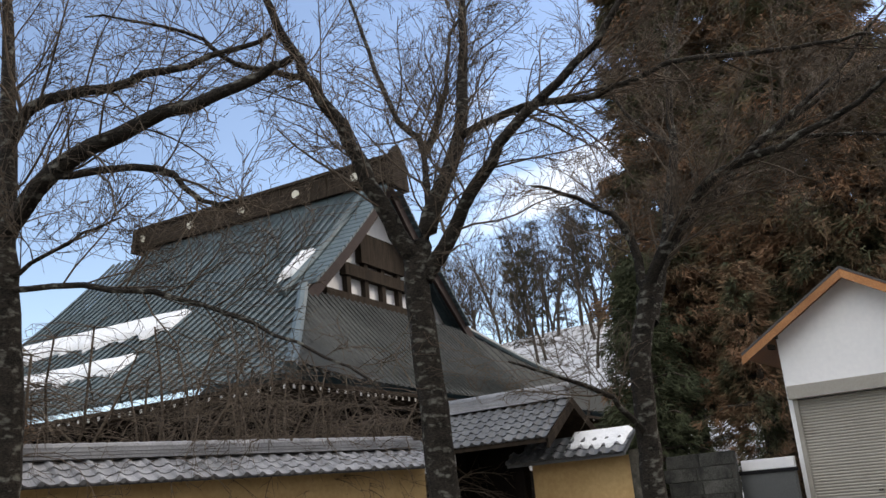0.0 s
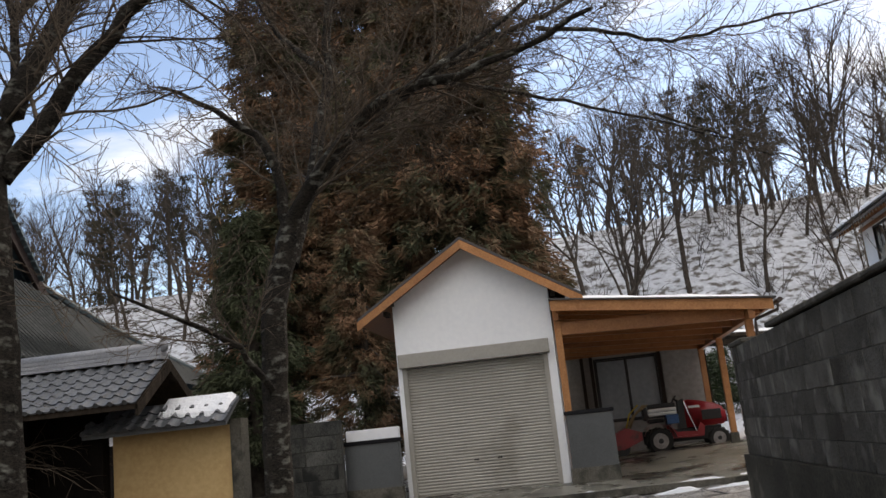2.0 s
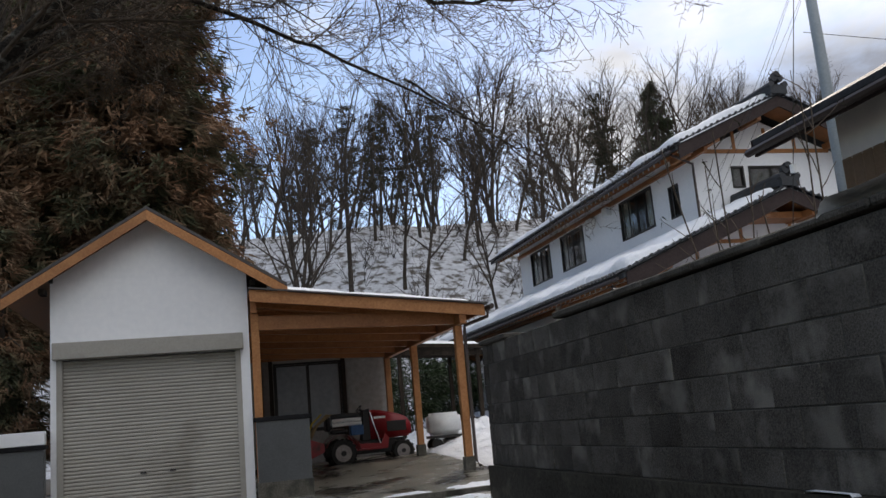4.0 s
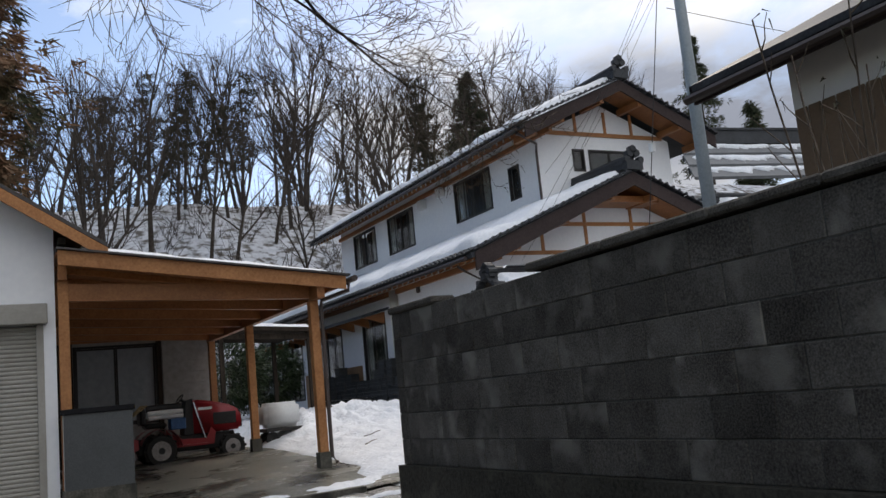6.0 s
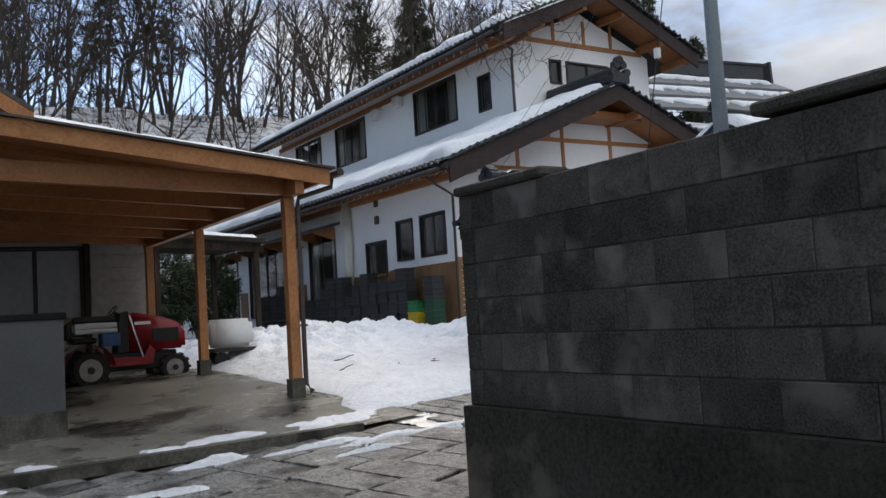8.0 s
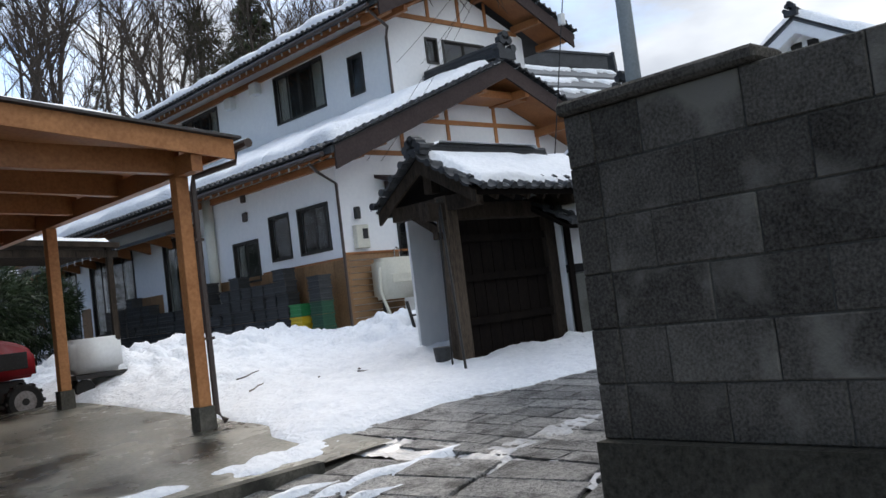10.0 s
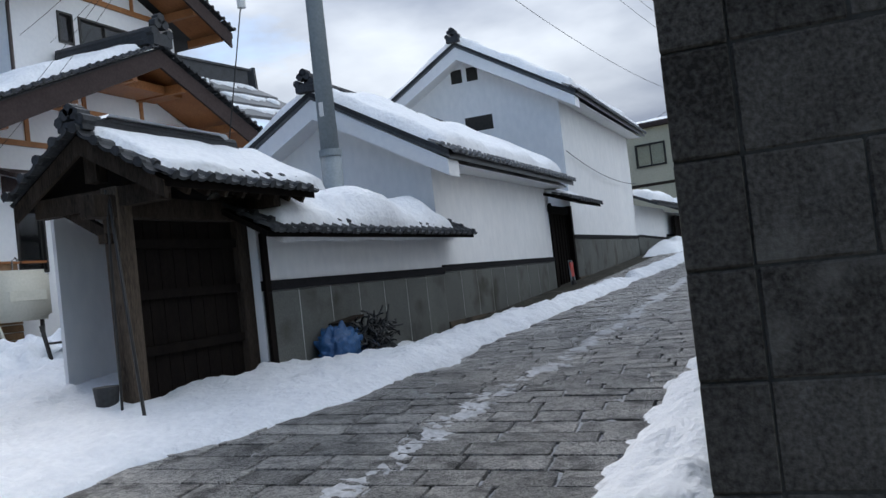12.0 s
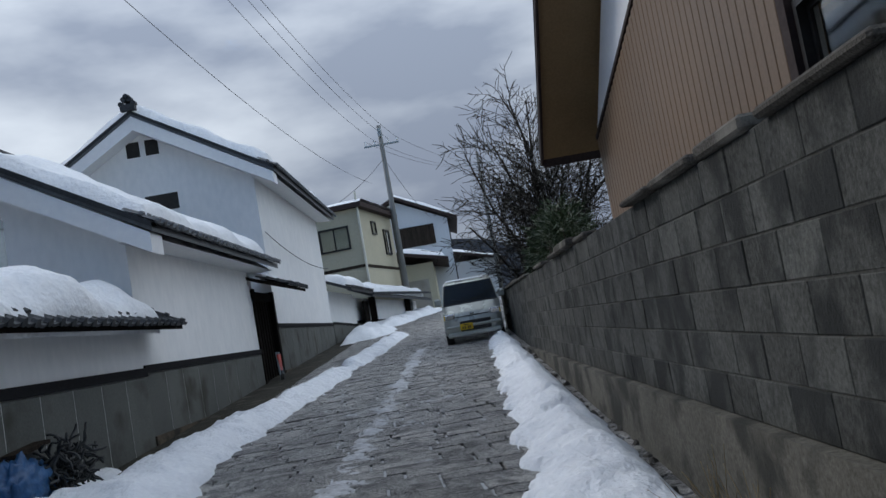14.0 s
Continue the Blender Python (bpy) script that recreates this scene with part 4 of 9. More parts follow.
# ---- two-storey house ----
def build_main_house():
    h = thing("house", "large white two-storey house with snowy tiled roofs and half-timbered gables", "house", (15.6, 39, 0.8))
    wx, sy, ny = 10.63, 29.0, 52.0
    # ground storey
    holes = [(0.42, 1.75, 2.47, 3.67), (2.15, 3.1, 2.47, 3.67), (3.72, 5.05, 2.05, 3.2), (7.2, 9.35, 0.4, 3.85), (11.6, 15.3, 1.1, 3.85), (16.6, 19.8, 1.1, 3.85)]
    west = wall_with_holes((wx, ny, 0.6), (0, -1, 0), ny - sy - 0.152, 5.2, 0.15, [(ny - sy - b, ny - sy - a, z0, z1) for a, b, z0, z1 in holes])
    part("wall", west, plaster, h, "white plastered courtyard wall")
    south = wall_with_holes((wx, sy, 0.6), (1, 0, 0), 9.9, 4.9, 0.15, [(1.75, 2.5, 2.1, 3.55)])
    part("gable", slab([(wx, sy, 5.501), (20.5, sy, 5.501), (15.6, sy, 7.5)], (0, 0.15, 0)), plaster, h)
    part("wall", south, plaster, h, "white plastered gable wall")
    # backing walls, their unlit look put into the colour
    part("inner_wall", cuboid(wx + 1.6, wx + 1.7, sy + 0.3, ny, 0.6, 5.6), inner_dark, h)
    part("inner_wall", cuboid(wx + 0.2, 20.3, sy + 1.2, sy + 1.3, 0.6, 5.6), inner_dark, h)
    part("rear_wall", cuboid(20.38, 20.53, sy + 0.16, ny, 0.6, 5.6), plaster, h)
    part("rear_wall", cuboid(wx + 0.16, 20.36, ny - 0.15, ny, 0.6, 5.6), plaster, h)
    for (a, b, z0, z1), panes, cur in zip(holes, (2, 1, 2, 2, 4, 4), (0, 0, 1, 2, 2, 2)):
        window(h, (wx + 0.03, sy + b, 0.6 + z0), (0, -1, 0), b - a, z1 - z0, panes, curtains=cur)
    window(h, (wx + 1.75, sy + 0.03, 2.7), (1, 0, 0), 0.75, 1.45, 1)
    # wooden dado under the white plaster
    y = sy + 0.02
    me = link_mesh("cladding_board", cuboid(-0.012, 0.012, -0.205, 0.205, -0.5, 0.5, 0.006), wood_siding)
    while y < ny - 0.5:
        top = 2.82
        blocked = any(a - 0.2 < (y + 0.21 - sy) < b + 0.2 and 0.6 + z0 < 2.4 for a, b, z0, z1 in holes)
        if not blocked:
            piece("cladding_board", me, Matrix.Translation((wx - 0.013, y + 0.21, 1.85)) @ Matrix.Diagonal((1, 1, 1.9, 1)), h)
        y += 0.42
    part("dado_rail", cuboid(wx - 0.035, wx - 0.002, sy - 0.03, sy + 3.6, 2.80, 2.85), timber_long, h)
    for i in range(13):
        part("clapboard", slab([(wx + 0.1, sy - 0.035, 2.76 - i * 0.155), (wx + 1.7, sy - 0.035, 2.76 - i * 0.155), (wx + 1.7, sy - 0.012, 2.76 - i * 0.155 + 0.14), (wx + 0.1, sy - 0.012, 2.76 - i * 0.155 + 0.14)], (0, 0.011, 0)), wood_siding, h)
    part("corner_board", cuboid(wx - 0.03, wx + 0.098, sy - 0.042, sy - 0.002, 0.7, 2.898), wood_siding, h)
    part("dado_rail", cuboid(wx - 0.035, wx + 2.5, sy - 0.04, sy - 0.002, 2.90, 2.95), timber_long, h)
    # lower roof
    apex, ax, eave_x, front, k = 7.74, 15.6, 9.5, 27.55, 0.41
    ez = apex - k * (ax - eave_x)
    west_quad = [(ax, front, apex), (eave_x, front, ez), (eave_x, ny + 0.6, ez), (ax, ny + 0.6, apex)]
    east_quad = [(ax, front, apex), (2 * ax - eave_x, front, ez), (2 * ax - eave_x, ny, ez), (ax, ny, apex)]
    roof = part("lower_roof", slab([Vector(q) + Vector((0, 0, -0.02)) for q in west_quad], (0, 0, -0.16)), kawara_dark, h, "snow-covered tiled lower roof")
    part("lower_roof", slab([Vector(q) + Vector((0, 0, -0.02)) for q in east_quad], (0, 0, -0.16)), kawara_dark, h)
    down = Vector((-1, 0, -k)).normalized()
    slope = math.hypot(1, k)
    lay_tiles(tile_dark, (eave_x - 0.08, ny + 0.5, ez - 0.03), (0, -1, 0), down, ny + 0.4 - front, 2, h, name="eave_tile")
    lay_tiles(tile_dark, (ax, front - 0.05, apex + 0.02), (-1, 0, -k), (0, -1, 0), (ax - eave_x) * slope, 1, h, name="verge_tile", run=0.22)
    lay_tiles(tile_dark, (2 * ax - eave_x, front - 0.05, ez + 0.02), (-1, 0, k), (0, -1, 0), (ax - eave_x) * slope, 1, h, name="verge_tile", run=0.22)
    part("snow_cover", roof_snow((ax, front + 0.12, apex), (0, 1, 0), down, 3.2, (ax - eave_x) * slope - 0.2, 0.4, 1.0, start=0.4), snow, h, "thick snow on the lower roof", smooth=True)
    part("snow_cover", roof_snow((14.3, front + 3.1, apex - k * 1.3), (0, 1, 0), down, ny - front - 2.8, (14.3 - eave_x) * slope - 0.2, 0.4, 2.0), snow, h, "thick snow on the lower roof", smooth=True)
    ridge_cap(h, (ax, front - 0.02, apex + 0.08), (ax, 30.6, apex + 0.08), kawara_dark, 0.42, 0.36)
    for side in (-1, 1):
        xe = ax + side * (ax - eave_x)
        p, q = Vector((ax, front - 0.03, apex - 0.06)), Vector((xe - side * 0.1, front - 0.03, ez - 0.02))
        part("bargeboard", slab([p, q, q + Vector((0, 0, -0.52)), p + Vector((0, 0, -0.42))], (0, 0.06, 0)), barge_brown, h, "broad dark brown bargeboard")
        for s in (0.14, 0.45, 0.75):
            c = p.lerp(q, s) + Vector((0, 0, -0.42))
            part("purlin", cuboid(c.x - 0.08, c.x + 0.08, front + 0.05, sy, c.z - 0.1, c.z + 0.12), timber_long, h)
        part("gable_soffit", slab([p + Vector((0, 0.1, -0.15)), q + Vector((0, 0.1, -0.15)), q + Vector((0, sy - front, -0.15)), p + Vector((0, sy - front, -0.15))], (0, 0, -0.03)), timber_long, h)
    # exposed rafter ends with pale tips under the eave
    raf = link_mesh("rafter", beam((0, 0, 0), (-1.05, 0, -1.05 * k), 0.07, 0.1), timber_long)
    tip = link_mesh("rafter_tip", cuboid(-0.012, 0.004, -0.035, 0.035, -0.05, 0.05), joint_white)
    y = front + 0.2
    while y < ny:
        piece("rafter", raf, Matrix.Translation((wx + 0.05, y, ez + k * (wx + 0.05 - eave_x) - 0.25)), h)
        piece("rafter_tip", tip, Matrix.Translation((wx - 1.0, y, ez + k * (wx - 1.0 - eave_x) - 0.25)), h)
        y += 0.42
    part("eave_beam", cuboid(wx - 0.14, wx - 0.002, sy - 1.2, ny, 5.05, 5.22), timber_long, h)
    part("gutter", pipe([(eave_x - 0.1, front + 0.2, ez - 0.16), (eave_x - 0.1, ny, ez - 0.2)], 0.06), pipe_brown, h)
    # half timbering of the lower gable
    for z0, xa, xb in ((5.42, wx + 0.1, 20.4), (6.32, 12.5, 18.7)):
        part("rail", cuboid(xa, xb, sy - 0.04, sy - 0.002, z0 - 0.06, z0 + 0.06), timber, h, "exposed cedar rail")
    for xv, zt in ((12.9, 6.26), (14.6, 6.95), (16.5, 6.95), (18.3, 6.26)):
        part("stud", cuboid(xv - 0.055, xv + 0.055, sy - 0.036, sy - 0.002, 5.484, zt), timber, h)
    part("tie_beam", cuboid(14.2, 17.0, sy - 0.9, sy - 0.042, 6.85, 7.05), timber_long, h)
    # upper storey
    ux, uy, uny = 14.3, 30.68, 49.0
    uh = [(1.2, 1.9, 1.1, 2.3), (3.15, 5.95, 1.15, 2.75), (9.75, 12.45, 1.05, 2.75), (13.9, 16.6, 1.05, 2.75)]
    up = wall_with_holes((ux, uny, 6.8), (0, -1, 0), uny - uy - 0.152, 3.4, 0.15, [(uny - uy - b, uny - uy - a, z0, z1) for a, b, z0, z1 in uh])
    part("wall", up, plaster, h, "white plastered upper wall")
    su = wall_with_holes((ux, uy, 6.8), (1, 0, 0), 5.9, 3.0, 0.15, [(1.45, 1.95, 1.75, 2.55), (2.15, 4.0, 1.75, 2.55)])
    part("gable", slab([(ux, uy, 9.801), (20.2, uy, 9.801), (17.2, uy, 11.0)], (0, 0.15, 0)), plaster, h)
    part("wall", su, plaster, h, "white plastered upper gable")
    part("rear_wall", cuboid(20.05, 20.2, uy + 0.16, uny, 6.8, 9.8), plaster, h)
    part("rear_wall", cuboid(ux + 0.16, 20.04, uny - 0.15, uny, 6.8, 9.8), plaster, h)
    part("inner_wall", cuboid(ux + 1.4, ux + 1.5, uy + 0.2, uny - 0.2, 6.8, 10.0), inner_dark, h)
    for (a, b, z0, z1), panes in zip(uh, (1, 4, 4, 4)):
        window(h, (ux + 0.03, uy + b, 6.8 + z0), (0, -1, 0), b - a, z1 - z0, panes, curtains=0 if panes == 1 else 2)
    window(h, (ux + 1.45, uy + 0.03, 8.55), (1, 0, 0), 0.5, 0.8, 1)
    window(h, (ux + 2.15, uy + 0.03, 8.55), (1, 0, 0), 1.85, 0.8, 2)
    apex, ax, eave_x, front, k = 11.58, 17.2, 12.95, 29.45, 0.43
    ez = apex - k * (ax - eave_x)
    slope = math.hypot(1, k)
    down = Vector((-1, 0, -k)).normalized()
    for side in (-1, 1):
        xe = ax + side * (ax - eave_x)
        part("upper_roof", slab([(ax, front, apex - 0.02), (xe, front, ez - 0.02), (xe, uny + 1.0, ez - 0.02), (ax, uny + 1.0, apex - 0.02)], (0, 0, -0.16)), kawara_dark, h, "snow-covered tiled upper roof")
        p, q = Vector((ax, front - 0.03, apex - 0.06)), Vector((xe - side * 0.1, front - 0.03, ez - 0.02))
        part("bargeboard", slab([p, q, q + Vector((0, 0, -0.46)), p + Vector((0, 0, -0.38))], (0, 0.06, 0)), barge_brown, h, "broad dark brown bargeboard")
        part("gable_soffit", slab([p + Vector((0, 0.1, -0.15)), q + Vector((0, 0.1, -0.15)), q + Vector((0, uy - front, -0.15)), p + Vector((0, uy - front, -0.15))], (0, 0, -0.03)), timber_long, h)
        for s in (0.2, 0.62, 0.9):
            c = p.lerp(q, s) + Vector((0, 0, -0.4))
            part("purlin", cuboid(c.x - 0.08, c.x + 0.08, front + 0.05, uy, c.z - 0.1, c.z + 0.12), timber_long, h)
    lay_tiles(tile_dark, (eave_x - 0.08, uny + 0.9, ez - 0.03), (0, -1, 0), down, uny + 0.9 - front, 2, h, name="eave_tile")
    lay_tiles(tile_dark, (ax, front - 0.05, apex + 0.02), (-1, 0, -k), (0, -1, 0), (ax - eave_x) * slope, 1, h, name="verge_tile", run=0.22)
    lay_tiles(tile_dark, (2 * ax - eave_x, front - 0.05, ez + 0.02), (-1, 0, k), (0, -1, 0), (ax - eave_x) * slope, 1, h, name="verge_tile", run=0.22)
    part("snow_cover", roof_snow((ax, front + 0.25, apex), (0, 1, 0), down, uny + 0.6 - front, (ax - eave_x) * slope - 0.2, 0.4, 3.0), snow, h, "thick snow on the upper roof", smooth=True)
    ridge_cap(h, (ax, front - 0.02, apex + 0.08), (ax, uny + 0.9, apex + 0.08), kawara_dark, 0.45, 0.36)
    raf = link_mesh("upper_rafter", beam((0, 0, 0), (-1.2, 0, -1.2 * k), 0.07, 0.1), timber_long)
    y = front + 0.2
    while y < uny + 0.8:
        piece("rafter", raf, Matrix.Translation((ux + 0.05, y, ez + k * (ux + 0.05 - eave_x) - 0.25)), h)
        piece("rafter_tip", tip, Matrix.Translation((ux - 1.16, y, ez + k * (ux - 1.16 - eave_x) - 0.25)), h)
        y += 0.42
    part("eave_beam", cuboid(ux - 0.13, ux - 0.002, uy - 1.0, uny, 9.62, 9.78), timber_long, h)
    part("gutter", pipe([(eave_x - 0.1, front + 0.2, ez - 0.16), (eave_x - 0.1, uny, ez - 0.2)], 0.06), pipe_brown, h)
    part("downpipe", pipe([(eave_x, uy - 0.9, ez - 0.25), (ux - 0.25, uy - 0.35, ez - 0.4), (ux - 0.08, uy - 0.06, ez - 0.6), (ux - 0.08, uy - 0.06, 7.3)], 0.045), pipe_brown, h)
    part("downpipe", pipe([(9.5, 28.4, 4.95), (9.9, 28.7, 4.85), (wx - 0.06, sy - 0.08, 4.62), (wx - 0.06, sy - 0.08, 1.0)], 0.038), pipe_brown, h)
    part("vent_pipe", pipe([(wx - 0.16, sy + 6.0, 1.5), (wx - 0.16, sy + 6.0, 5.2)], 0.15, 12), pipe_white, h, "thick cream pipe from ground to eave", smooth=True)
    for z0, xa, xb in ((9.9, ux + 0.3, 19.9),):
        part("rail", cuboid(xa, xb, uy - 0.05, uy - 0.002, z0 - 0.07, z0 + 0.07), timber, h)
    for xv in (16.0, 17.3, 18.5):
        part("stud", cuboid(xv - 0.055, xv + 0.055, uy - 0.04, uy - 0.002, 9.98, 10.75), timber, h)
    for y, z in ((uy + 8.6, 9.35), (uy + 6.9, 9.45)):
        part("vent_hood", cuboid(ux - 0.28, ux - 0.002, y - 0.22, y + 0.22, z - 0.22, z + 0.2, 0.04), white_plastic, h, "white ventilation hood")
    for y, z in ((sy + 4.2, 4.98), (sy + 4.2, 4.45)):
        part("wall_vent", cuboid(wx - 0.1, wx - 0.002, y - 0.1, y + 0.1, z - 0.13, z + 0.13, 0.03), pipe_brown, h)
    part("lamp", cuboid(wx + 0.42, wx + 0.56, sy - 0.13, sy - 0.002, 3.75, 4.05, 0.02), frame_dark, h, "dark outdoor wall lamp")
    m = part("meter_box", cuboid(wx + 0.32, wx + 0.72, sy - 0.17, sy - 0.002, 3.02, 3.6, 0.025), tank_plastic, h, "cream electricity meter box")
    part("meter_window", cuboid(wx + 0.5, wx + 0.66, sy - 0.19, sy - 0.172, 3.25, 3.5, 0.005), frame_dark, m)
    # small roof over the gable window
    part("hood_roof", slab([(wx + 1.2, sy - 0.75, 4.62), (wx + 3.4, sy - 0.75, 4.62), (wx + 3.4, sy - 0.003, 4.86), (wx + 1.2, sy - 0.003, 4.86)], (0, 0, -0.09)), barge_brown, h)
    for x in (wx + 1.5, wx + 1.95):
        part("bracket", prism([(x, sy - 0.6, 4.5), (x, sy - 0.003, 4.7), (x, sy - 0.003, 4.2)], (0.1, 0, 0)), barge_brown, h)
    # porch roof on brackets over the courtyard windows
    part("porch_roof", slab([(wx - 1.1, sy + 6.8, 4.45), (wx - 0.003, sy + 6.8, 4.72), (wx - 0.003, ny, 4.72), (wx - 1.1, ny, 4.45)], (0, 0, -0.1)), kawara_dark, h)
    for i in range(10):
        y = sy + 7.2 + i * 1.5
        part("bracket", prism([(wx - 0.85, y, 4.4), (wx - 0.003, y, 4.6), (wx - 0.003, y, 4.15)], (0, 0.14, 0)), timber_long, h)


build_main_house()


# ---- old gate ----
def build_gate():
    g = thing("gate", "old blackened wooden gate with a snowy tiled roof", "gate", (7.2, 20.75, 0.6))
    for x, y in ((6.17, 20.7), (8.2, 20.7), (8.2, 21.7)):
        part("post", cuboid(x - 0.11, x + 0.11, y - 0.11, y + 0.11, 0.3, 2.95, 0.012), post_wood if x < 7 else old_wood, g)
    part("nail_bracket", cuboid(5.88, 6.05, 20.62, 20.72, 2.36, 2.46, 0.01), old_wood, g)
    part("brace", beam((6.17, 20.72, 2.4), (6.17, 21.5, 2.86), 0.09, 0.11), old_wood, g)
    part("stone_base", cuboid(5.98, 6.4, 20.45, 20.95, 0.3, 0.62, 0.03), rock, g)
    part("lintel", cuboid(5.75, 8.6, 20.6, 20.8, 2.62, 2.86, 0.012), old_wood, g)
    part("sill", cuboid(6.28, 8.09, 20.62, 20.78, 0.5, 0.68), old_wood, g)
    for i in range(8):
        a = 6.285 + i * 0.225
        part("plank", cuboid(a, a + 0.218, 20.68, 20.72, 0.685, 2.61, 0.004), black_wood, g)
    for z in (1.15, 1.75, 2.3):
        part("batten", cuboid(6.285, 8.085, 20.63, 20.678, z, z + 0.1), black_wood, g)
    for x in (6.17, 8.2):
        part("beam", beam((x, 20.05, 2.84), (x, 21.75, 2.84), 0.16, 0.2), old_wood, g)
        part("king_post", cuboid(x - 0.08, x + 0.08, 20.85, 21.01, 3.03, 3.42), old_wood, g)
    ry, rz, fy, fz, by, bz = 20.93, 3.54, 19.88, 2.93, 21.88, 2.92
    xa, xb = 5.96, 8.83
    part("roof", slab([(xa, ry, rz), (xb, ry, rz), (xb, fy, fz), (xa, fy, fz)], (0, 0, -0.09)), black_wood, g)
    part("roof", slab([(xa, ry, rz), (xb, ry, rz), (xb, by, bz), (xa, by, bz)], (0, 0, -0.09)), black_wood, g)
    d = Vector((0, fy - ry, fz - rz)).normalized()
    lay_tiles(tile_dark, (xa, fy - 0.03, fz + 0.0), (1, 0, 0), d, xb - xa, 2, g, name="eave_tile")
    d2 = Vector((0, by - ry, bz - rz)).normalized()
    lay_tiles(tile_dark, (xb, by + 0.03, bz), (-1, 0, 0), d2, xb - xa, 4, g, name="eave_tile")
    lay_tiles(tile_dark, (xa - 0.04, by, bz + 0.01), (0, ry - by, rz - bz), (-1, 0, 0), (Vector((0, by, bz)) - Vector((0, ry, rz))).length, 1, g, name="verge_tile", run=0.2)
    lay_tiles(tile_dark, (xa - 0.04, ry, rz + 0.01), (0, fy - ry, fz - rz), (-1, 0, 0), (Vector((0, fy, fz)) - Vector((0, ry, rz))).length, 1, g, name="verge_tile", run=0.2)
    for i in range(9):
        x = xa + 0.15 + i * 0.32
        part("rafter", beam((x, ry, rz - 0.12), (x, fy + 0.08, fz - 0.11), 0.05, 0.07), old_wood, g)
    for yy, zz in ((fy, fz), (by, bz)):
        p, q = Vector((xa - 0.02, ry, rz - 0.03)), Vector((xa - 0.02, yy, zz - 0.03))
        part("bargeboard", slab([p, q, q + Vector((0, 0, -0.17)), p + Vector((0, 0, -0.2))], (0.05, 0, 0)), old_wood, g)
    part("snow_cover", roof_snow((xa + 0.08, ry, rz + 0.02), (1, 0, 0), d, xb - xa + 0.35, 1.2, 0.14, 8.0, step=0.08, ragged=0.07), snow, g, "thick snow on the gate roof", smooth=True)
    ridge_cap(g, (xa + 0.05, ry, rz + 0.04), (xb - 0.15, ry, rz + 0.04), kawara_dark, 0.14, 0.19)
    part("snow_strip", roof_snow((xa + 0.3, ry - 0.12, rz + 0.19), (1, 0, 0), (0, 1, 0.0), xb - xa - 0.7, 0.22, 0.06, 9.0, step=0.06, ragged=0.02), snow, g, smooth=True)
    part("side_panel", cuboid(6.6, 7.5, 22.02, 22.07, 0.5, 2.95), plaster_wall, g, "pale grey boarded panel beside the gate")


build_gate()


def build_low_wall():
    w = thing("roofed_wall", "white plastered wall with a snow-laden tiled coping and grey dado", "wall", (11.3, 20.8, 0.5))
    x0, x1, y = 8.32, 14.3, 20.49
    part("wall", cuboid(x0, x1, y, y + 0.3, 0.2, 2.75), plaster_wall, w)
    part("end_post", cuboid(x0 - 0.012, x0 + 0.11, y - 0.09, y - 0.043, 0.3, 2.45, 0.006), black_wood, w)
    part("band", cuboid(x0, x1 + 0.02, y - 0.04, y - 0.002, 1.72, 1.85), black_trim, w, "black rail above the dado")
    n = 7
    part("joint_bed", cuboid(x0, x1, y - 0.016, y - 0.002, 0.2, 1.718), joint_white, w)
    for i in range(n):
        a, b = x0 + (x1 - x0) * i / n + 0.011, x0 + (x1 - x0) * (i + 1) / n - 0.011
        part("panel", cuboid(a, b, y - 0.02, y - 0.0165, 0.2, 1.715), grey_panel, w)
    ry, rz, fy, fz = 20.75, 2.85, 19.98, 2.42
    part("roof", slab([(x0 - 0.5, ry, rz), (x1 + 0.5, ry, rz), (x1 + 0.5, fy, fz), (x0 - 0.5, fy, fz)], (0, 0, -0.07)), black_wood, w)
    part("roof", slab([(x0 - 0.5, ry, rz), (x1 - 0.05, ry, rz), (x1 - 0.05, 21.5, fz), (x0 - 0.5, 21.5, fz)], (0, 0, -0.07)), black_wood, w)
    d = Vector((0, fy - ry, fz - rz)).normalized()
    lay_tiles(tile_dark, (x0 - 0.5, fy - 0.03, fz), (1, 0, 0), d, x1 - x0 + 1.0, 3, w, name="eave_tile")
    part("snow_cover", roof_snow((x0 - 0.15, ry + 0.35, rz + 0.05), (1, 0, 0), d, x1 - x0 - 0.2, 1.22, 0.52, 12.0, step=0.08, ragged=0.06), snow, w, "deep rounded snow on the coping", smooth=True)


build_low_wall()


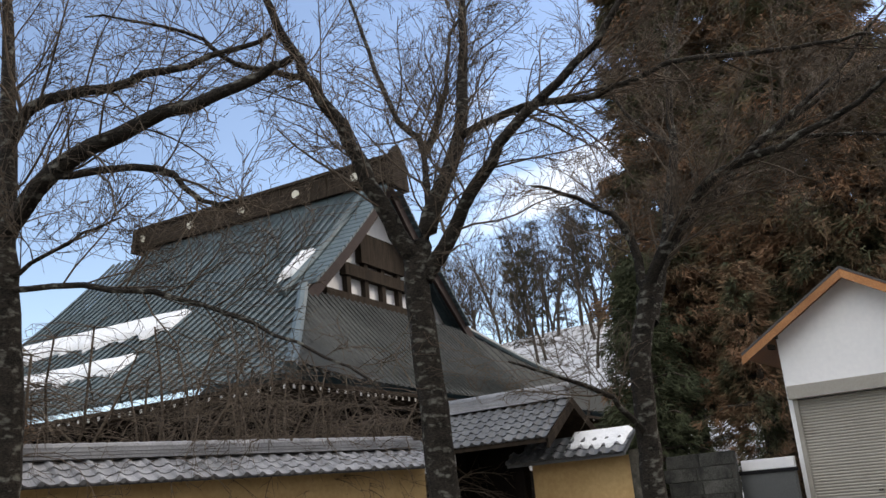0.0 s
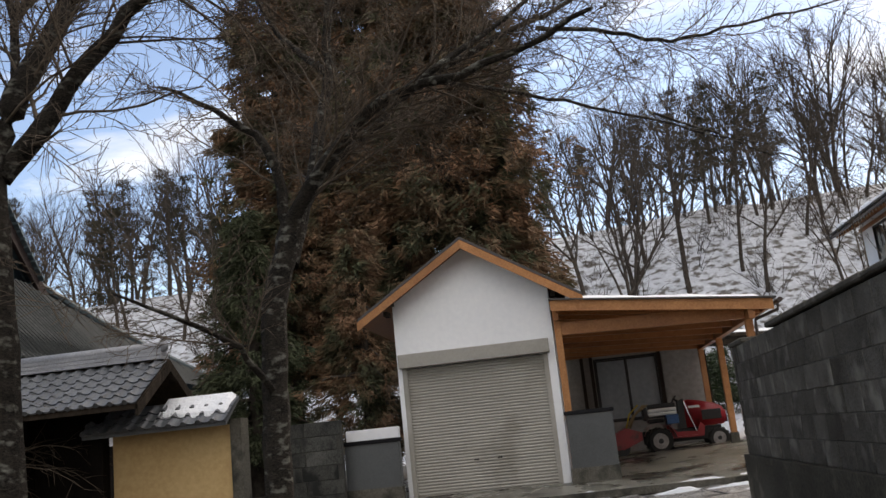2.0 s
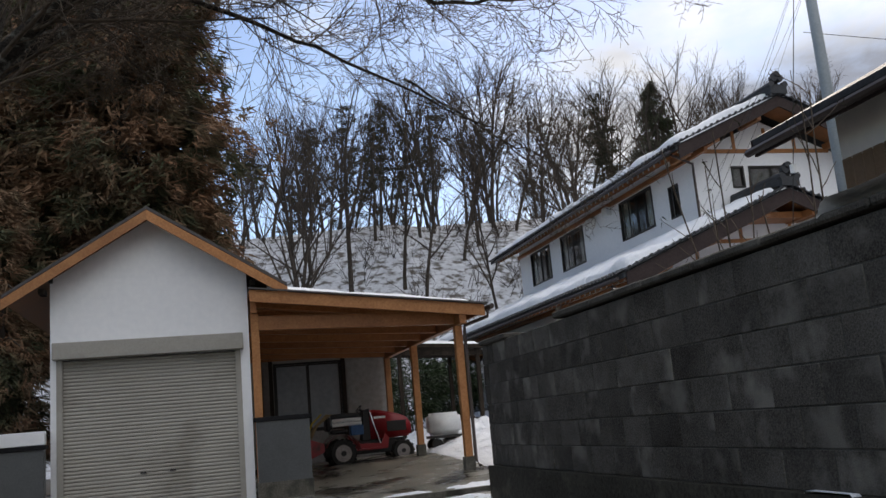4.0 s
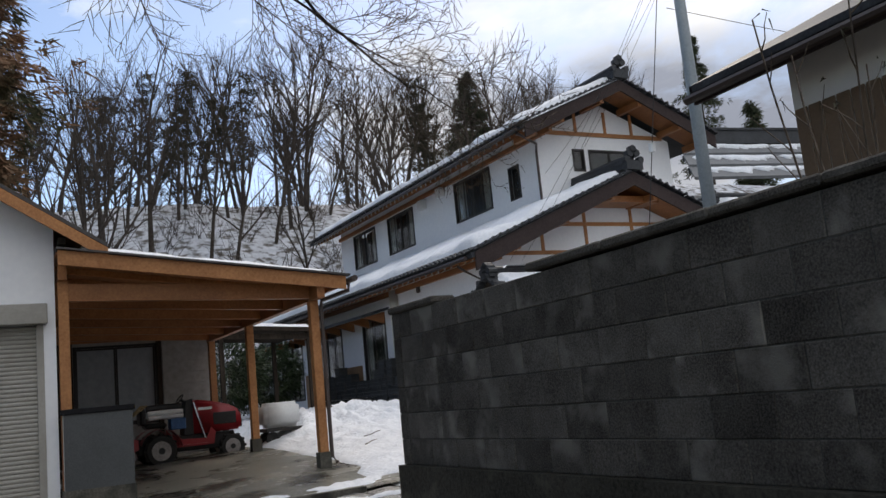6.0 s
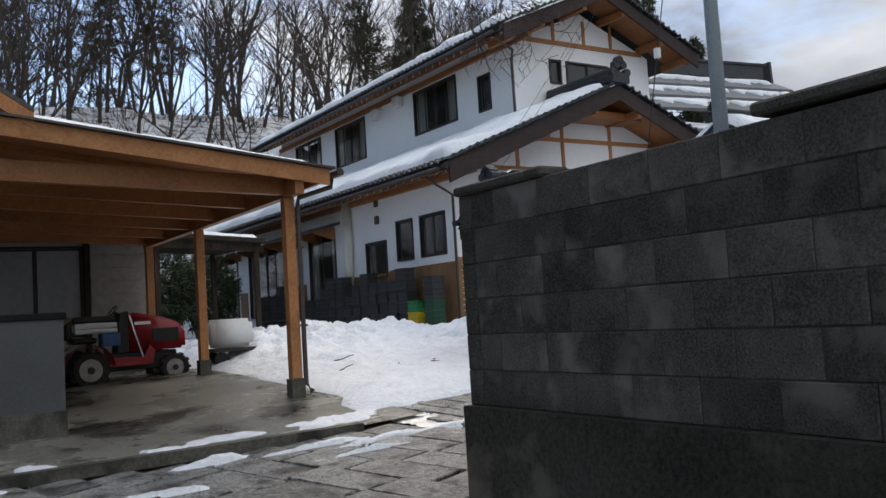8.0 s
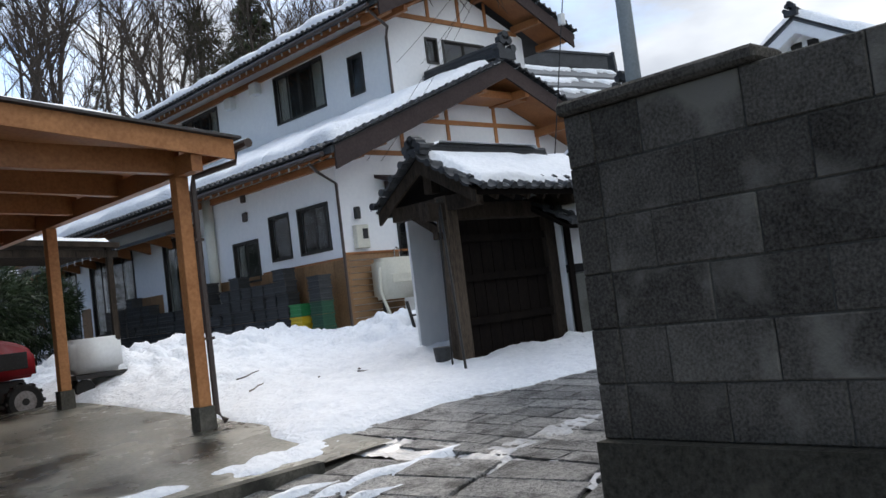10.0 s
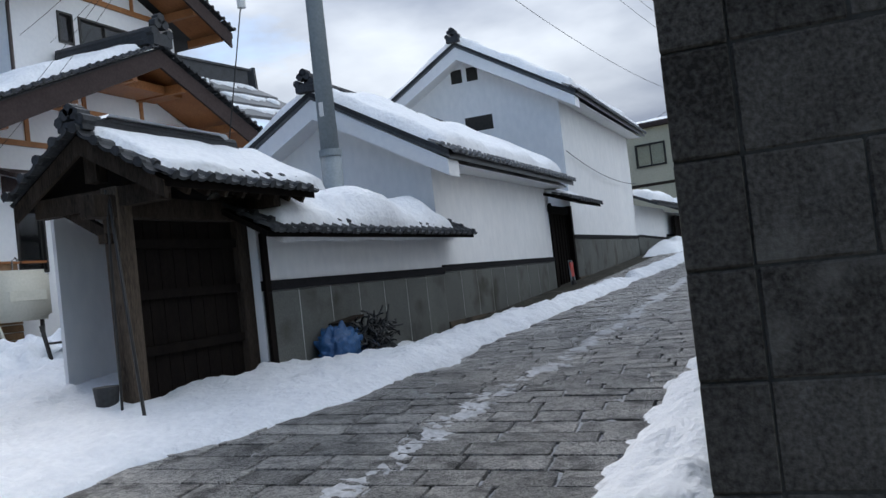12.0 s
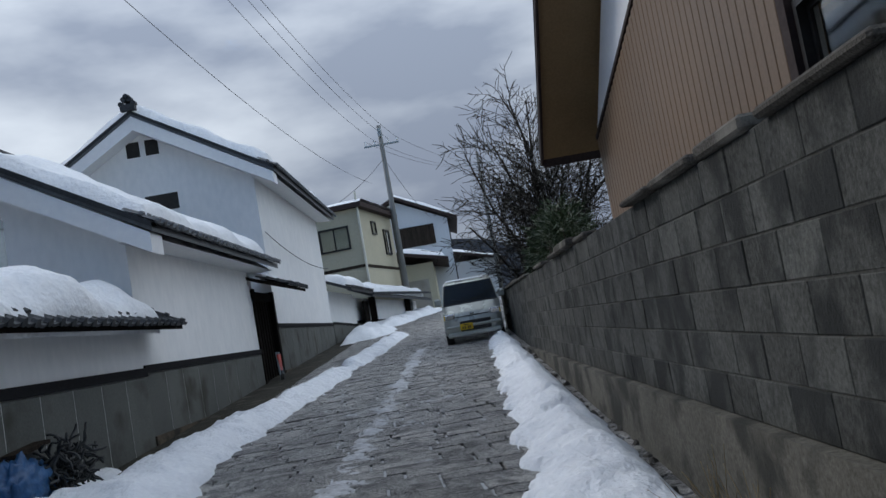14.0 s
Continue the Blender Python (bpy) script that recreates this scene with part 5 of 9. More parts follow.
# ---- white storehouses along the street ----
def build_storehouse(x0, x1, y0, ridge_y, eave_z, ridge_z, eave_y, band, label, vents, seed, low_window, base=0.4):
    k = thing("storehouse", label, "storehouse", ((x0 + x1) / 2, ridge_y, base))
    y1 = 2 * ridge_y - y0
    top = eave_z + (ridge_z - eave_z) * (y0 - eave_y) / (ridge_y - eave_y) - 0.1
    holes = [(y1 - a - w, y1 - a, z, z + h) for a, w, z, h in vents] + ([low_window] if low_window else [])
    gw = wall_with_holes((x0, y1, 0), (0, -1, 0), y1 - y0, top, 0.2, [(h[0], h[1], h[2], h[3]) for h in holes if h[3] < top])
    part("wall", gw, plaster_wall, k, "white plastered gable")
    part("gable", slab([(x0, y0, top + 0.001), (x0, y1, top + 0.001), (x0, ridge_y, ridge_z - 0.12)], (0.2, 0, 0)), plaster_wall, k)
    for h in holes:
        # solid block, coloured near-black in place of a shaded opening
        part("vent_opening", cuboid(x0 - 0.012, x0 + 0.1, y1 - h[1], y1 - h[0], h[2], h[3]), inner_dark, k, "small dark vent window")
    part("street_wall", cuboid(x0 + 0.201, x1, y0, y0 + 0.2, 0, top), plaster_wall, k, "white plastered street wall")
    part("rear_wall", cuboid(x0 + 0.201, x1, y1 - 0.2, y1, 0, top), plaster_wall, k)
    part("end_wall", cuboid(x1 - 0.2, x1, y0 + 0.201, y1 - 0.201, 0, top), plaster_wall, k)
    part("end_gable", slab([(x1 - 0.2, y0, top + 0.001), (x1 - 0.2, y1, top + 0.001), (x1 - 0.2, ridge_y, ridge_z - 0.12)], (0.2, 0, 0)), plaster_wall, k)
    # plaster coving under the eave
    part("cornice", prism([(x0 - 0.3, y0 - 0.003, top - 0.42), (x0 - 0.3, eave_y + 0.12, eave_z - 0.16), (x0 - 0.3, y0 - 0.003, top - 0.02)], (x1 - x0 + 0.6, 0, 0)), plaster_wall, k)
    part("band", cuboid(x0 - 0.02, x1 + 0.01, y0 - 0.042, y0 - 0.002, band - 0.05, band + 0.07), black_trim, k)
    part("joint_bed", cuboid(x0, x1, y0 - 0.018, y0 - 0.002, 0.2, band - 0.052), joint_white, k)
    n = round((x1 - x0) / 0.88)
    for i in range(n):
        a, c = x0 + (x1 - x0) * i / n + 0.011, x0 + (x1 - x0) * (i + 1) / n - 0.011
        part("panel", cuboid(a, c, y0 - 0.022, y0 - 0.0185, 0.2, band - 0.055), grey_panel, k)
    part("plinth", cuboid(x0 - 0.01, x1 + 0.01, y0 - 0.06, y0 - 0.024, 0.1, 0.82 if band < 2 else 1.25), stained_foot, k)
    vx = x0 - 0.55
    for side in (1, -1):
        ey = ridge_y - side * (ridge_y - eave_y)
        quad = [(vx, ridge_y, ridge_z), (x1 + 0.5, ridge_y, ridge_z), (x1 + 0.5, ey, eave_z), (vx, ey, eave_z)]
        part("roof", slab(quad, (0, 0, -0.12)), kawara, k, "tiled roof slope under snow")
        p, q = Vector((vx + 0.02, ridge_y, ridge_z - 0.125)), Vector((vx + 0.02, ey + side * 0.05, eave_z - 0.125))
        part("bargeboard", slab([p, q, q + Vector((0, 0, -0.3)), p + Vector((0, 0, -0.38))], (0.52, 0, 0)), plaster, k, "thick white plastered bargeboard")
        dn = Vector((0, ey - ridge_y, eave_z - ridge_z)).normalized()
        ln = math.hypot(ey - ridge_y, eave_z - ridge_z)
        part("snow_cover", roof_snow((vx + 0.03, ridge_y, ridge_z), (1, 0, 0), dn, x1 - vx + 0.29, ln - 0.12, 0.38, seed + side, ragged=0.12), snow, k, "thick snow on the roof", smooth=True)
        part("verge", slab([Vector(quad[0]) + Vector((-0.03, 0, 0.03)), Vector(quad[3]) + Vector((-0.03, 0, 0.03)), Vector(quad[3]) + Vector((0.2, 0, 0.03)), Vector(quad[0]) + Vector((0.2, 0, 0.03))], (0, 0, -0.09)), kawara_dark, k)
    d = Vector((0, eave_y - ridge_y, eave_z - ridge_z)).normalized()
    lay_tiles(tile_grey, (vx, eave_y - 0.04, eave_z), (1, 0, 0), d, x1 + 0.5 - vx, 2, k, name="eave_tile")
    ridge_cap(k, (vx - 0.02, ridge_y, ridge_z + 0.05), (x1 + 0.5, ridge_y, ridge_z + 0.05), kawara_dark, 0.24, 0.22)
    return k


build_storehouse(14.3, 22.35, 20.5, 22.62, 3.9, 5.46, 19.88, 1.82, "white plastered storehouse with a snowy tiled roof", [], 21.0, None)
build_storehouse(24.7, 35.3, 20.5, 23.37, 6.62, 8.74, 19.82, 2.44, "tall white plastered storehouse with twin gable vents", [(23.44, 0.36, 7.62, 0.42), (22.92, 0.36, 7.62, 0.42)], 31.0, (2.75, 3.65, 6.05, 6.5))


def build_small_gate():
    g = thing("side_gate", "dark wooden side gate under a small tiled roof", "gate", (23.4, 20.6, 0.9))
    for x in (22.28, 24.5):
        part("post", cuboid(x - 0.1, x + 0.1, 20.45, 20.65, 0.6, 3.35), black_wood, g)
    part("door", cuboid(22.4, 24.4, 20.6, 20.66, 0.7, 3.1), black_wood, g)
    for i in range(7):
        part("batten", cuboid(22.44 + i * 0.3, 22.5 + i * 0.3, 20.575, 20.598, 0.72, 3.08), black_wood, g)
    part("lintel", cuboid(22.1, 24.68, 20.5, 20.7, 3.1, 3.3), black_wood, g)
    quad = [(21.9, 20.75, 3.72), (24.69, 20.75, 3.72), (24.69, 19.6, 3.3), (21.9, 19.6, 3.3)]
    part("roof", slab(quad, (0, 0, -0.08)), black_wood, g)
    d = Vector((0, -1.15, -0.42)).normalized()
    lay_tiles(tile_dark, (21.9, 19.56, 3.3), (1, 0, 0), d, 2.8, 3, g, name="eave_tile")
    part("snow_cover", roof_snow((22.0, 20.7, 3.74), (1, 0, 0), d, 2.4, 0.8, 0.14, 41.0), snow, g, smooth=True)


build_small_gate()


# ---- further street: cream house, walls, pale house ----
def build_far_street():
    w = thing("roofed_wall", "white wall with snowy tiled coping further up the street", "wall", (43, 20.3, 1.6))
    pts = [(35.32, 20.5), (41.0, 20.2), (52.0, 17.9)]
    for i, ((xa, ya), (xb, yb)) in enumerate(zip(pts, pts[1:])):
        d = Vector((xb - xa, yb - ya, 0)).normalized()
        nrm = Vector((d.y, -d.x, 0))
        za, zb = (3.75, 3.75) if i == 0 else (3.6, 3.3)
        a, b = Vector((xa, ya, 0)), Vector((xb, yb, 0))
        part("wall", slab([a + Vector((0, 0, za)), b + Vector((0, 0, zb)), b + Vector((0, 0, 0.8)), a + Vector((0, 0, 0.8))], -nrm * 0.25), plaster_wall, w)
        part("dado", slab([a + nrm * 0.04 + Vector((0, 0, 2.45)), b + nrm * 0.04 + Vector((0, 0, 2.3)), b + nrm * 0.04 + Vector((0, 0, 0.8)), a + nrm * 0.04 + Vector((0, 0, 0.8))], -nrm * 0.037), grey_panel, w)
        part("band", slab([a + nrm * 0.06 + Vector((0, 0, 2.55)), b + nrm * 0.06 + Vector((0, 0, 2.4)), b + nrm * 0.06 + Vector((0, 0, 2.45 - 0.15)), a + nrm * 0.06 + Vector((0, 0, 2.45))], -nrm * 0.018), black_trim, w)
        q = [a - nrm * 0.2 + Vector((0, 0, za + 0.5)), b - nrm * 0.2 + Vector((0, 0, zb + 0.5)), b + nrm * 0.95 + Vector((0, 0, zb)), a + nrm * 0.95 + Vector((0, 0, za))]
        part("roof", slab(q, (0, 0, -0.12)), kawara_dark, w)
        dn = (q[3] - q[0]).normalized()
        lay_tiles(tile_dark, q[3], d, dn, (b - a).length, 1, w, name="eave_tile", pitch=0.3)
        part("snow_cover", roof_snow(q[0] + d * 0.5, (q[1] - q[0]), dn, (b - a).length - 0.9, 1.05, 0.42, 51.0 + i, ragged=0.15), snow, w, "snow on the coping", smooth=True)
    for x, y in ((43.0, 19.55), (49.5, 18.25)):
        part("post", cuboid(x - 0.15, x + 0.15, y - 0.15, y + 0.15, 1.4, 3.6), black_wood, w)
    part("door", cuboid(41.2, 43.0, 19.75, 19.85, 1.4, 3.4), black_wood, w)
    # cream house
    h = thing("house", "cream two-storey house with a flat snowy roof", "house", (48, 22, 1.6))
    c, e = Vector((45.0, 19.75, 0)), Vector((51.5, 18.5, 0))
    d = (e - c).normalized()
    n = Vector((d.y, -d.x, 0))
    body = slab([c + Vector((0, 0, 8.2)), e + Vector((0, 0, 8.2)), e - n * 6 + Vector((0, 0, 8.2)), c - n * 6 + Vector((0, 0, 8.2))], (0, 0, -7.2))
    part("wall", body, cream_plaster, h)
    o = 0.35
    q = [c - d * o + n * o, e + d * o + n * o, e + d * o - n * (6 + o), c - d * o - n * (6 + o)]
    part("roof", slab([p + Vector((0, 0, 8.45)) for p in q], (0, 0, -0.24)), barge_brown, h)
    part("snow_cover", roof_snow(q[0] + Vector((0, 0, 8.46)), d, -n, 7.0, 6.6, 0.22, 61.0, ragged=0.2, step=0.3), snow, h, smooth=True)
    q = [c - d * 0.03 + n * 0.03, e + d * 0.03 + n * 0.03, e + d * 0.03 - n * 6.03, c - d * 0.03 - n * 6.03]
    part("band", slab([p + Vector((0, 0, 5.35)) for p in q], (0, 0, -0.15)), old_wood, h)
    window(h, c - n * 2.15 - d * 0.02 + Vector((0, 0, 6.2)), n, 1.6, 1.2, 2, frosted_panes=False)
    window(h, c + d * 2.2 + n * 0.02 + Vector((0, 0, 7.0)), d, 0.8, 0.7, 1)
    window(h, c + d * 4.4 + n * 0.02 + Vector((0, 0, 6.0)), d, 1.1, 1.4, 2)
    part("downpipe", pipe([c + n * 0.1 - d * 0.1 + Vector((0, 0, 9.0)), c + n * 0.1 - d * 0.1 + Vector((0, 0, 2.2))], 0.06), pipe_white, h)
    part("downpipe", pipe([e + n * 0.1 + Vector((0, 0, 8.2)), e + n * 0.1 + Vector((0, 0, 2.2))], 0.06), pipe_brown, h)
    # pale blue house
    p = thing("house", "pale blue house with a snowy roof and attached garage", "house", (66, 18, 2))
    x0 = 62.0
    part("wall", prism([(x0, 21.6, 1), (x0, 15.2, 1), (x0, 15.2, 8.9), (x0, 18.6, 10.6), (x0, 21.6, 9.3)], (10, 0, 0)), blue_plaster, p)
    part("roof", slab([(x0 - 0.5, 18.6, 10.95), (x0 + 10.5, 18.6, 10.95), (x0 + 10.5, 14.5, 8.9), (x0 - 0.5, 14.5, 8.9)], (0, 0, -0.2)), barge_brown, p)
    part("roof", slab([(x0 - 0.5, 18.6, 10.95), (x0 + 10.5, 18.6, 10.95), (x0 + 10.5, 22.4, 9.1), (x0 - 0.5, 22.4, 9.1)], (0, 0, -0.2)), barge_brown, p)
    part("snow_cover", roof_snow((x0 - 0.4, 18.6, 10.97), (1, 0, 0), (0, -4.1, -2.05), 10.6, 4.4, 0.25, 71.0, step=0.3), snow, p, smooth=True)
    part("timber_screen", cuboid(x0 - 0.08, x0 - 0.002, 16.2, 18.7, 7.3, 8.7), old_wood, p, "dark slatted timber panel")
    window(p, (x0 + 1.2, 15.18, 7.0), (1, 0, 0), 1.0, 1.4, 2)
    window(p, (x0 + 1.0, 15.18, 4.2), (1, 0, 0), 1.6, 1.5, 2)
    window(p, (x0 + 4.5, 15.18, 4.2), (1, 0, 0), 1.6, 1.5, 2)
    part("garage", cuboid(55.0, 61.9, 16.6, 20.0, 1.2, 5.6), cream_plaster, p)
    part("garage_door", cuboid(54.9, 54.998, 17.0, 19.2, 1.8, 4.6), shutter_metal, p)
    part("garage_roof", slab([(54.2, 15.6, 5.7), (62, 15.6, 5.7), (62, 20.6, 6.9), (54.2, 20.6, 6.9)], (0, 0, -0.2)), barge_brown, p)
    part("snow_cover", roof_snow((54.3, 20.5, 6.9), (1, 0, 0), (0, -4.9, -1.2), 7.6, 4.9, 0.35, 72.0, step=0.25), snow, p, smooth=True)
    q = thing("house", "distant white house at the end of the street", "house", (78, 13, 3))
    part("wall", cuboid(74, 82, 11.5, 16, 2, 6.5), blue_plaster, q)
    part("roof", slab([(73.4, 10.8, 6.3), (82.5, 10.8, 6.3), (82.5, 16.5, 7.8), (73.4, 16.5, 7.8)], (0, 0, -0.2)), barge_brown, q)
    part("snow_cover", roof_snow((73.5, 16.4, 7.8), (1, 0, 0), (0, -5.6, -1.5), 8.8, 5.6, 0.25, 73.0, step=0.3), snow, q, smooth=True)


build_far_street()


# ---- temple hall ----
def build_temple():
    t = thing("temple_hall", "large temple hall with a sweeping patinated hip-and-gable roof", "temple", (-26, 28, 0))
    o, yv, xw = Vector((-18.2, 29.2, 0)), Vector((-0.11, 0.994, 0)), Vector((-0.994, -0.11, 0))

    def P(u, v, z):  # the rear eave runs out much further than the front one
        if v > 6.2:
            v *= 1 + 1.2 * (v - 6.2) / 5.6
        return o + xw * u + yv * v + Vector((0, 0, z))

    hv, eave, ridge = 11.8, 5.1, 15.1
    u0, u1 = 3.4, 17.6
    uw = u1 + 4.0

    def prof(v):  # concave main slope
        s = abs(v) / hv
        return ridge - (ridge - eave - 0.2) * (1.28 * s - 0.28 * s * s)

    def slope_sheet(bm, ua, ub, v0, v1, sign, n=10, m=2):
        rows = []
        for j in range(n + 1):
            v = v0 + (v1 - v0) * j / n
            rows.append([bm.verts.new(P(ua(v) + (ub(v) - ua(v)) * i / m, sign * v, prof(v))) for i in range(m + 1)])
        for q, r in zip(rows, rows[1:]):
            for i in range(m):
                bm.faces.new((q[i], q[i + 1], r[i + 1], r[i]))

    vg = 6.2  # depth of the gable
    hip = lambda v: u0 + 0.2 if v <= vg else u0 + 0.2 - (v - vg) * (u0 + 0.2) / (hv - vg)
    for sign in (-1, 1):
        bm = bmesh.new()
        slope_sheet(bm, hip, lambda v: uw if v > vg else u1, 0.0, hv, sign, 14)
        bmesh.ops.solidify(bm, geom=bm.faces[:], thickness=0.18)
        part("roof", bm, copper, t, "patinated grey-green roof slope", smooth=False)
        u = u0 + 0.5
        ribs = bmesh.new()
        while u < u1 + 2:
            tube(ribs, [P(u, sign * v, prof(v) + 0.03) for v in (0.6, 2.2, 4.0, 6.2, 9.0, hv)], 0.07, 5)
            u += 0.42
        for k in range(8):
            u = u0 + 0.1 - 0.42 * k
            va = vg + (u0 + 0.2 - u) * (hv - vg) / (u0 + 0.2)
            if va < hv - 0.4:
                tube(ribs, [P(u, sign * (va + (hv - va) * q / 3), prof(va + (hv - va) * q / 3) + 0.03) for q in range(4)], 0.07, 5)
        tagged(part("roof_ribs", ribs, copper, t), kind="stuff")
        # verge roll with cross tiles and the descending ridge
        roll = bmesh.new()
        tube(roll, [P(u0 + 0.85, sign * v, prof(v) + 0.2) for v in (0.3, 1.5, 3.0, 4.5, vg + 0.4)], 0.17, 8)
        part("verge_ridge", roll, copper, t)
        for q in range(20):
            v = 0.5 + q * 0.28
            part("verge_tile", slab([P(u0 - 0.25, sign * v, prof(v) + 0.16), P(u0 + 0.68, sign * v, prof(v) + 0.16), P(u0 + 0.68, sign * (v + 0.2), prof(v + 0.2) + 0.16), P(u0 - 0.25, sign * (v + 0.2), prof(v + 0.2) + 0.16)], (0, 0, -0.12)), copper, t)
        barge = bmesh.new()
        outline = [P(u0 - 0.05, sign * v, prof(v) - 0.08) for v in (0, 1.5, 3, vg + 0.3)] + [P(u0 - 0.05, sign * v, prof(v) - 0.7) for v in (vg + 0.3, 3, 1.5, 0)]
        part("bargeboard", slab(outline, xw * 0.15), barge_brown, t)
        hipr = bmesh.new()
        tube(hipr, [P(hip(v), sign * v, prof(v) + 0.14) for v in (vg, 7.6, 9.0, 10.4, hv)], 0.19, 8)
        part("hip_ridge", hipr, copper, t)
    # hipped skirt on the gable side
    bm = bmesh.new()
    rows = []
    n = 8
    zt = prof(vg) - 0.1
    for j in range(n + 1):
        s = j / n
        u = (u0 + 0.2) * (1 - s)
        v = vg + (hv - vg) * s
        z = prof(v)
        rows.append([bm.verts.new(P(u, -v + 2 * v * i / 8, z + 0.35 * (abs(i - 4) / 4) ** 4 * s)) for i in range(9)])
    for q, r in zip(rows, rows[1:]):
        for i in range(8):
            bm.faces.new((q[i], q[i + 1], r[i + 1], r[i]))
    bmesh.ops.solidify(bm, geom=bm.faces[:], thickness=0.18)
    part("skirt_roof", bm, roof_brown, t, "mossy grey hipped skirt roof")
    ribs = bmesh.new()
    v = -hv + 0.5
    while v < hv:
        s0 = max(0, (abs(v) - vg) / (hv - vg))
        pts = []
        for q in range(4):
            s = s0 + (1 - s0) * q / 3
            pts.append(P((u0 + 0.2) * (1 - s), v, prof(vg + (hv - vg) * s) + 0.03 + 0.35 * (abs(v) / max(vg + (hv - vg) * s, 0.1)) ** 16 * s))
        tube(ribs, pts, 0.06, 5)
        v += 0.36
    tagged(part("roof_ribs", ribs, roof_brown, t), kind="stuff")
    # gable triangle
    part("gable", slab([P(u0 + 0.9, -vg, prof(vg) - 0.2), P(u0 + 0.9, vg, prof(vg) - 0.2), P(u0 + 0.9, 0, ridge - 0.4)], xw * 0.2), plaster_wall, t, "white plaster gable field")
    for z, half, hgt in ((prof(vg) + 0.25, 4.2, 0.5), (prof(vg) + 1.5, 2.9, 0.5), (prof(vg) + 2.6, 1.7, 1.3)):
        part("tie_beam", beam(P(u0 + 0.75, -half, z), P(u0 + 0.75, half, z), 0.3, hgt), old_wood, t)
    for v in (-2.6, -1.3, 0, 1.3, 2.6):
        part("strut", beam(P(u0 + 0.78, v, prof(vg) + 0.3), P(u0 + 0.78, v, prof(vg) + 1.5 + (1.2 if abs(v) < 1.5 else 0)), 0.22, 0.28, up=yv), old_wood, t)
    ridge_bm = bmesh.new()
    bar(ridge_bm, P(u0 - 0.3, 0, ridge + 0.45), P(u1 + 0.3, 0, ridge + 0.45), 0.55, 1.0)
    bar(ridge_bm, P(u0 - 0.4, 0, ridge + 1.0), P(u1 + 0.4, 0, ridge + 1.0), 0.75, 0.14)
    part("ridge", ridge_bm, old_wood, t, "tall box ridge")
    for q in range(5):
        u = u0 + 1.6 + q * 3.2
        c = P(u, -0.3, ridge + 0.45)
        part("crest", pipe([c, c - yv * 0.04], 0.2, 14), tank_plastic, t, "round gilt crest on the ridge")
    part("ridge_ornament", slab([P(u0 - 0.55, -0.7, ridge - 0.5), P(u0 - 0.55, 0.7, ridge - 0.5), P(u0 - 0.55, 0.5, ridge + 1.0), P(u0 - 0.55, 0, ridge + 1.5), P(u0 - 0.55, -0.5, ridge + 1.0)], xw * 0.3), old_wood, t)
    part("ridge_ornament", slab([P(u1 + 0.3, -0.7, ridge - 0.3), P(u1 + 0.3, 0.7, ridge - 0.3), P(u1 + 0.3, 0.5, ridge + 1.0), P(u1 + 0.3, -0.5, ridge + 1.0)], xw * 0.3), old_wood, t)
    # eave timbers and walls
    part("eave_soffit", slab([P(0.1, -hv + 0.1, eave + 0.05), P(0.1, hv - 0.1, eave + 0.05), P(uw, hv - 0.1, eave + 0.05), P(uw, -hv + 0.1, eave + 0.05)], (0, 0, -0.12)), old_wood, t)
    raf = link_mesh("rafter", beam((0, 0, 0), tuple(xw * 1.6 + Vector((0, 0, 0.1))), 0.09, 0.11), old_wood)
    tipm = link_mesh("rafter_tip", slab([yv * -0.05 + Vector((0, 0, -0.06)), yv * 0.05 + Vector((0, 0, -0.06)), yv * 0.05 + Vector((0, 0, 0.06)), yv * -0.05 + Vector((0, 0, 0.06))], -xw * 0.01), joint_white)
    for q in range(56):
        v = -hv + 0.3 + q * 0.41
        piece("rafter", raf, Matrix.Translation(P(0.15, v, eave - 0.14)), t)
        piece("rafter_tip", tipm, Matrix.Translation(P(0.14, v, eave - 0.14)), t)
    raf2 = link_mesh("rafter_side", beam((0, 0, 0), tuple(yv * 1.6 + Vector((0, 0, 0.1))), 0.09, 0.11), old_wood)
    tip2 = link_mesh("rafter_tip_side", slab([xw * -0.05 + Vector((0, 0, -0.06)), xw * 0.05 + Vector((0, 0, -0.06)), xw * 0.05 + Vector((0, 0, 0.06)), xw * -0.05 + Vector((0, 0, 0.06))], -yv * 0.01), joint_white)
    for q in range(48):
        u = 0.3 + q * 0.45
        piece("rafter", raf2, Matrix.Translation(P(u, -hv + 0.12, eave - 0.14)), t)
        piece("rafter_tip", tip2, Matrix.Translation(P(u, -hv + 0.11, eave - 0.14)), t)
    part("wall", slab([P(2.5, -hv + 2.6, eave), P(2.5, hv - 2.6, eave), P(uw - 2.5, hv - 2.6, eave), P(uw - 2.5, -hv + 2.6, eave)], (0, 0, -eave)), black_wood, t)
    for q in range(8):
        v = -hv + 2.6 + q * (2 * hv - 5.2) / 7
        part("pillar", pipe([P(2.4, v, 0), P(2.4, v, eave)], 0.2, 10), old_wood, t)
    for q in range(7):
        u = 2.5 + q * 2.6
        part("pillar", pipe([P(u, -hv + 2.5, 0), P(u, -hv + 2.5, eave)], 0.2, 10), old_wood, t)
    part("white_panel", slab([P(2.42, -hv + 2.7, 3.4), P(2.42, hv - 2.7, 3.4), P(2.42, hv - 2.7, 2.7), P(2.42, -hv + 2.7, 2.7)], xw * 0.06), plaster, t)
    part("white_panel", slab([P(2.6, -hv + 2.5, 3.4), P(uw - 3, -hv + 2.5, 3.4), P(uw - 3, -hv + 2.5, 2.7), P(2.6, -hv + 2.5, 2.7)], yv * 0.06), plaster, t)
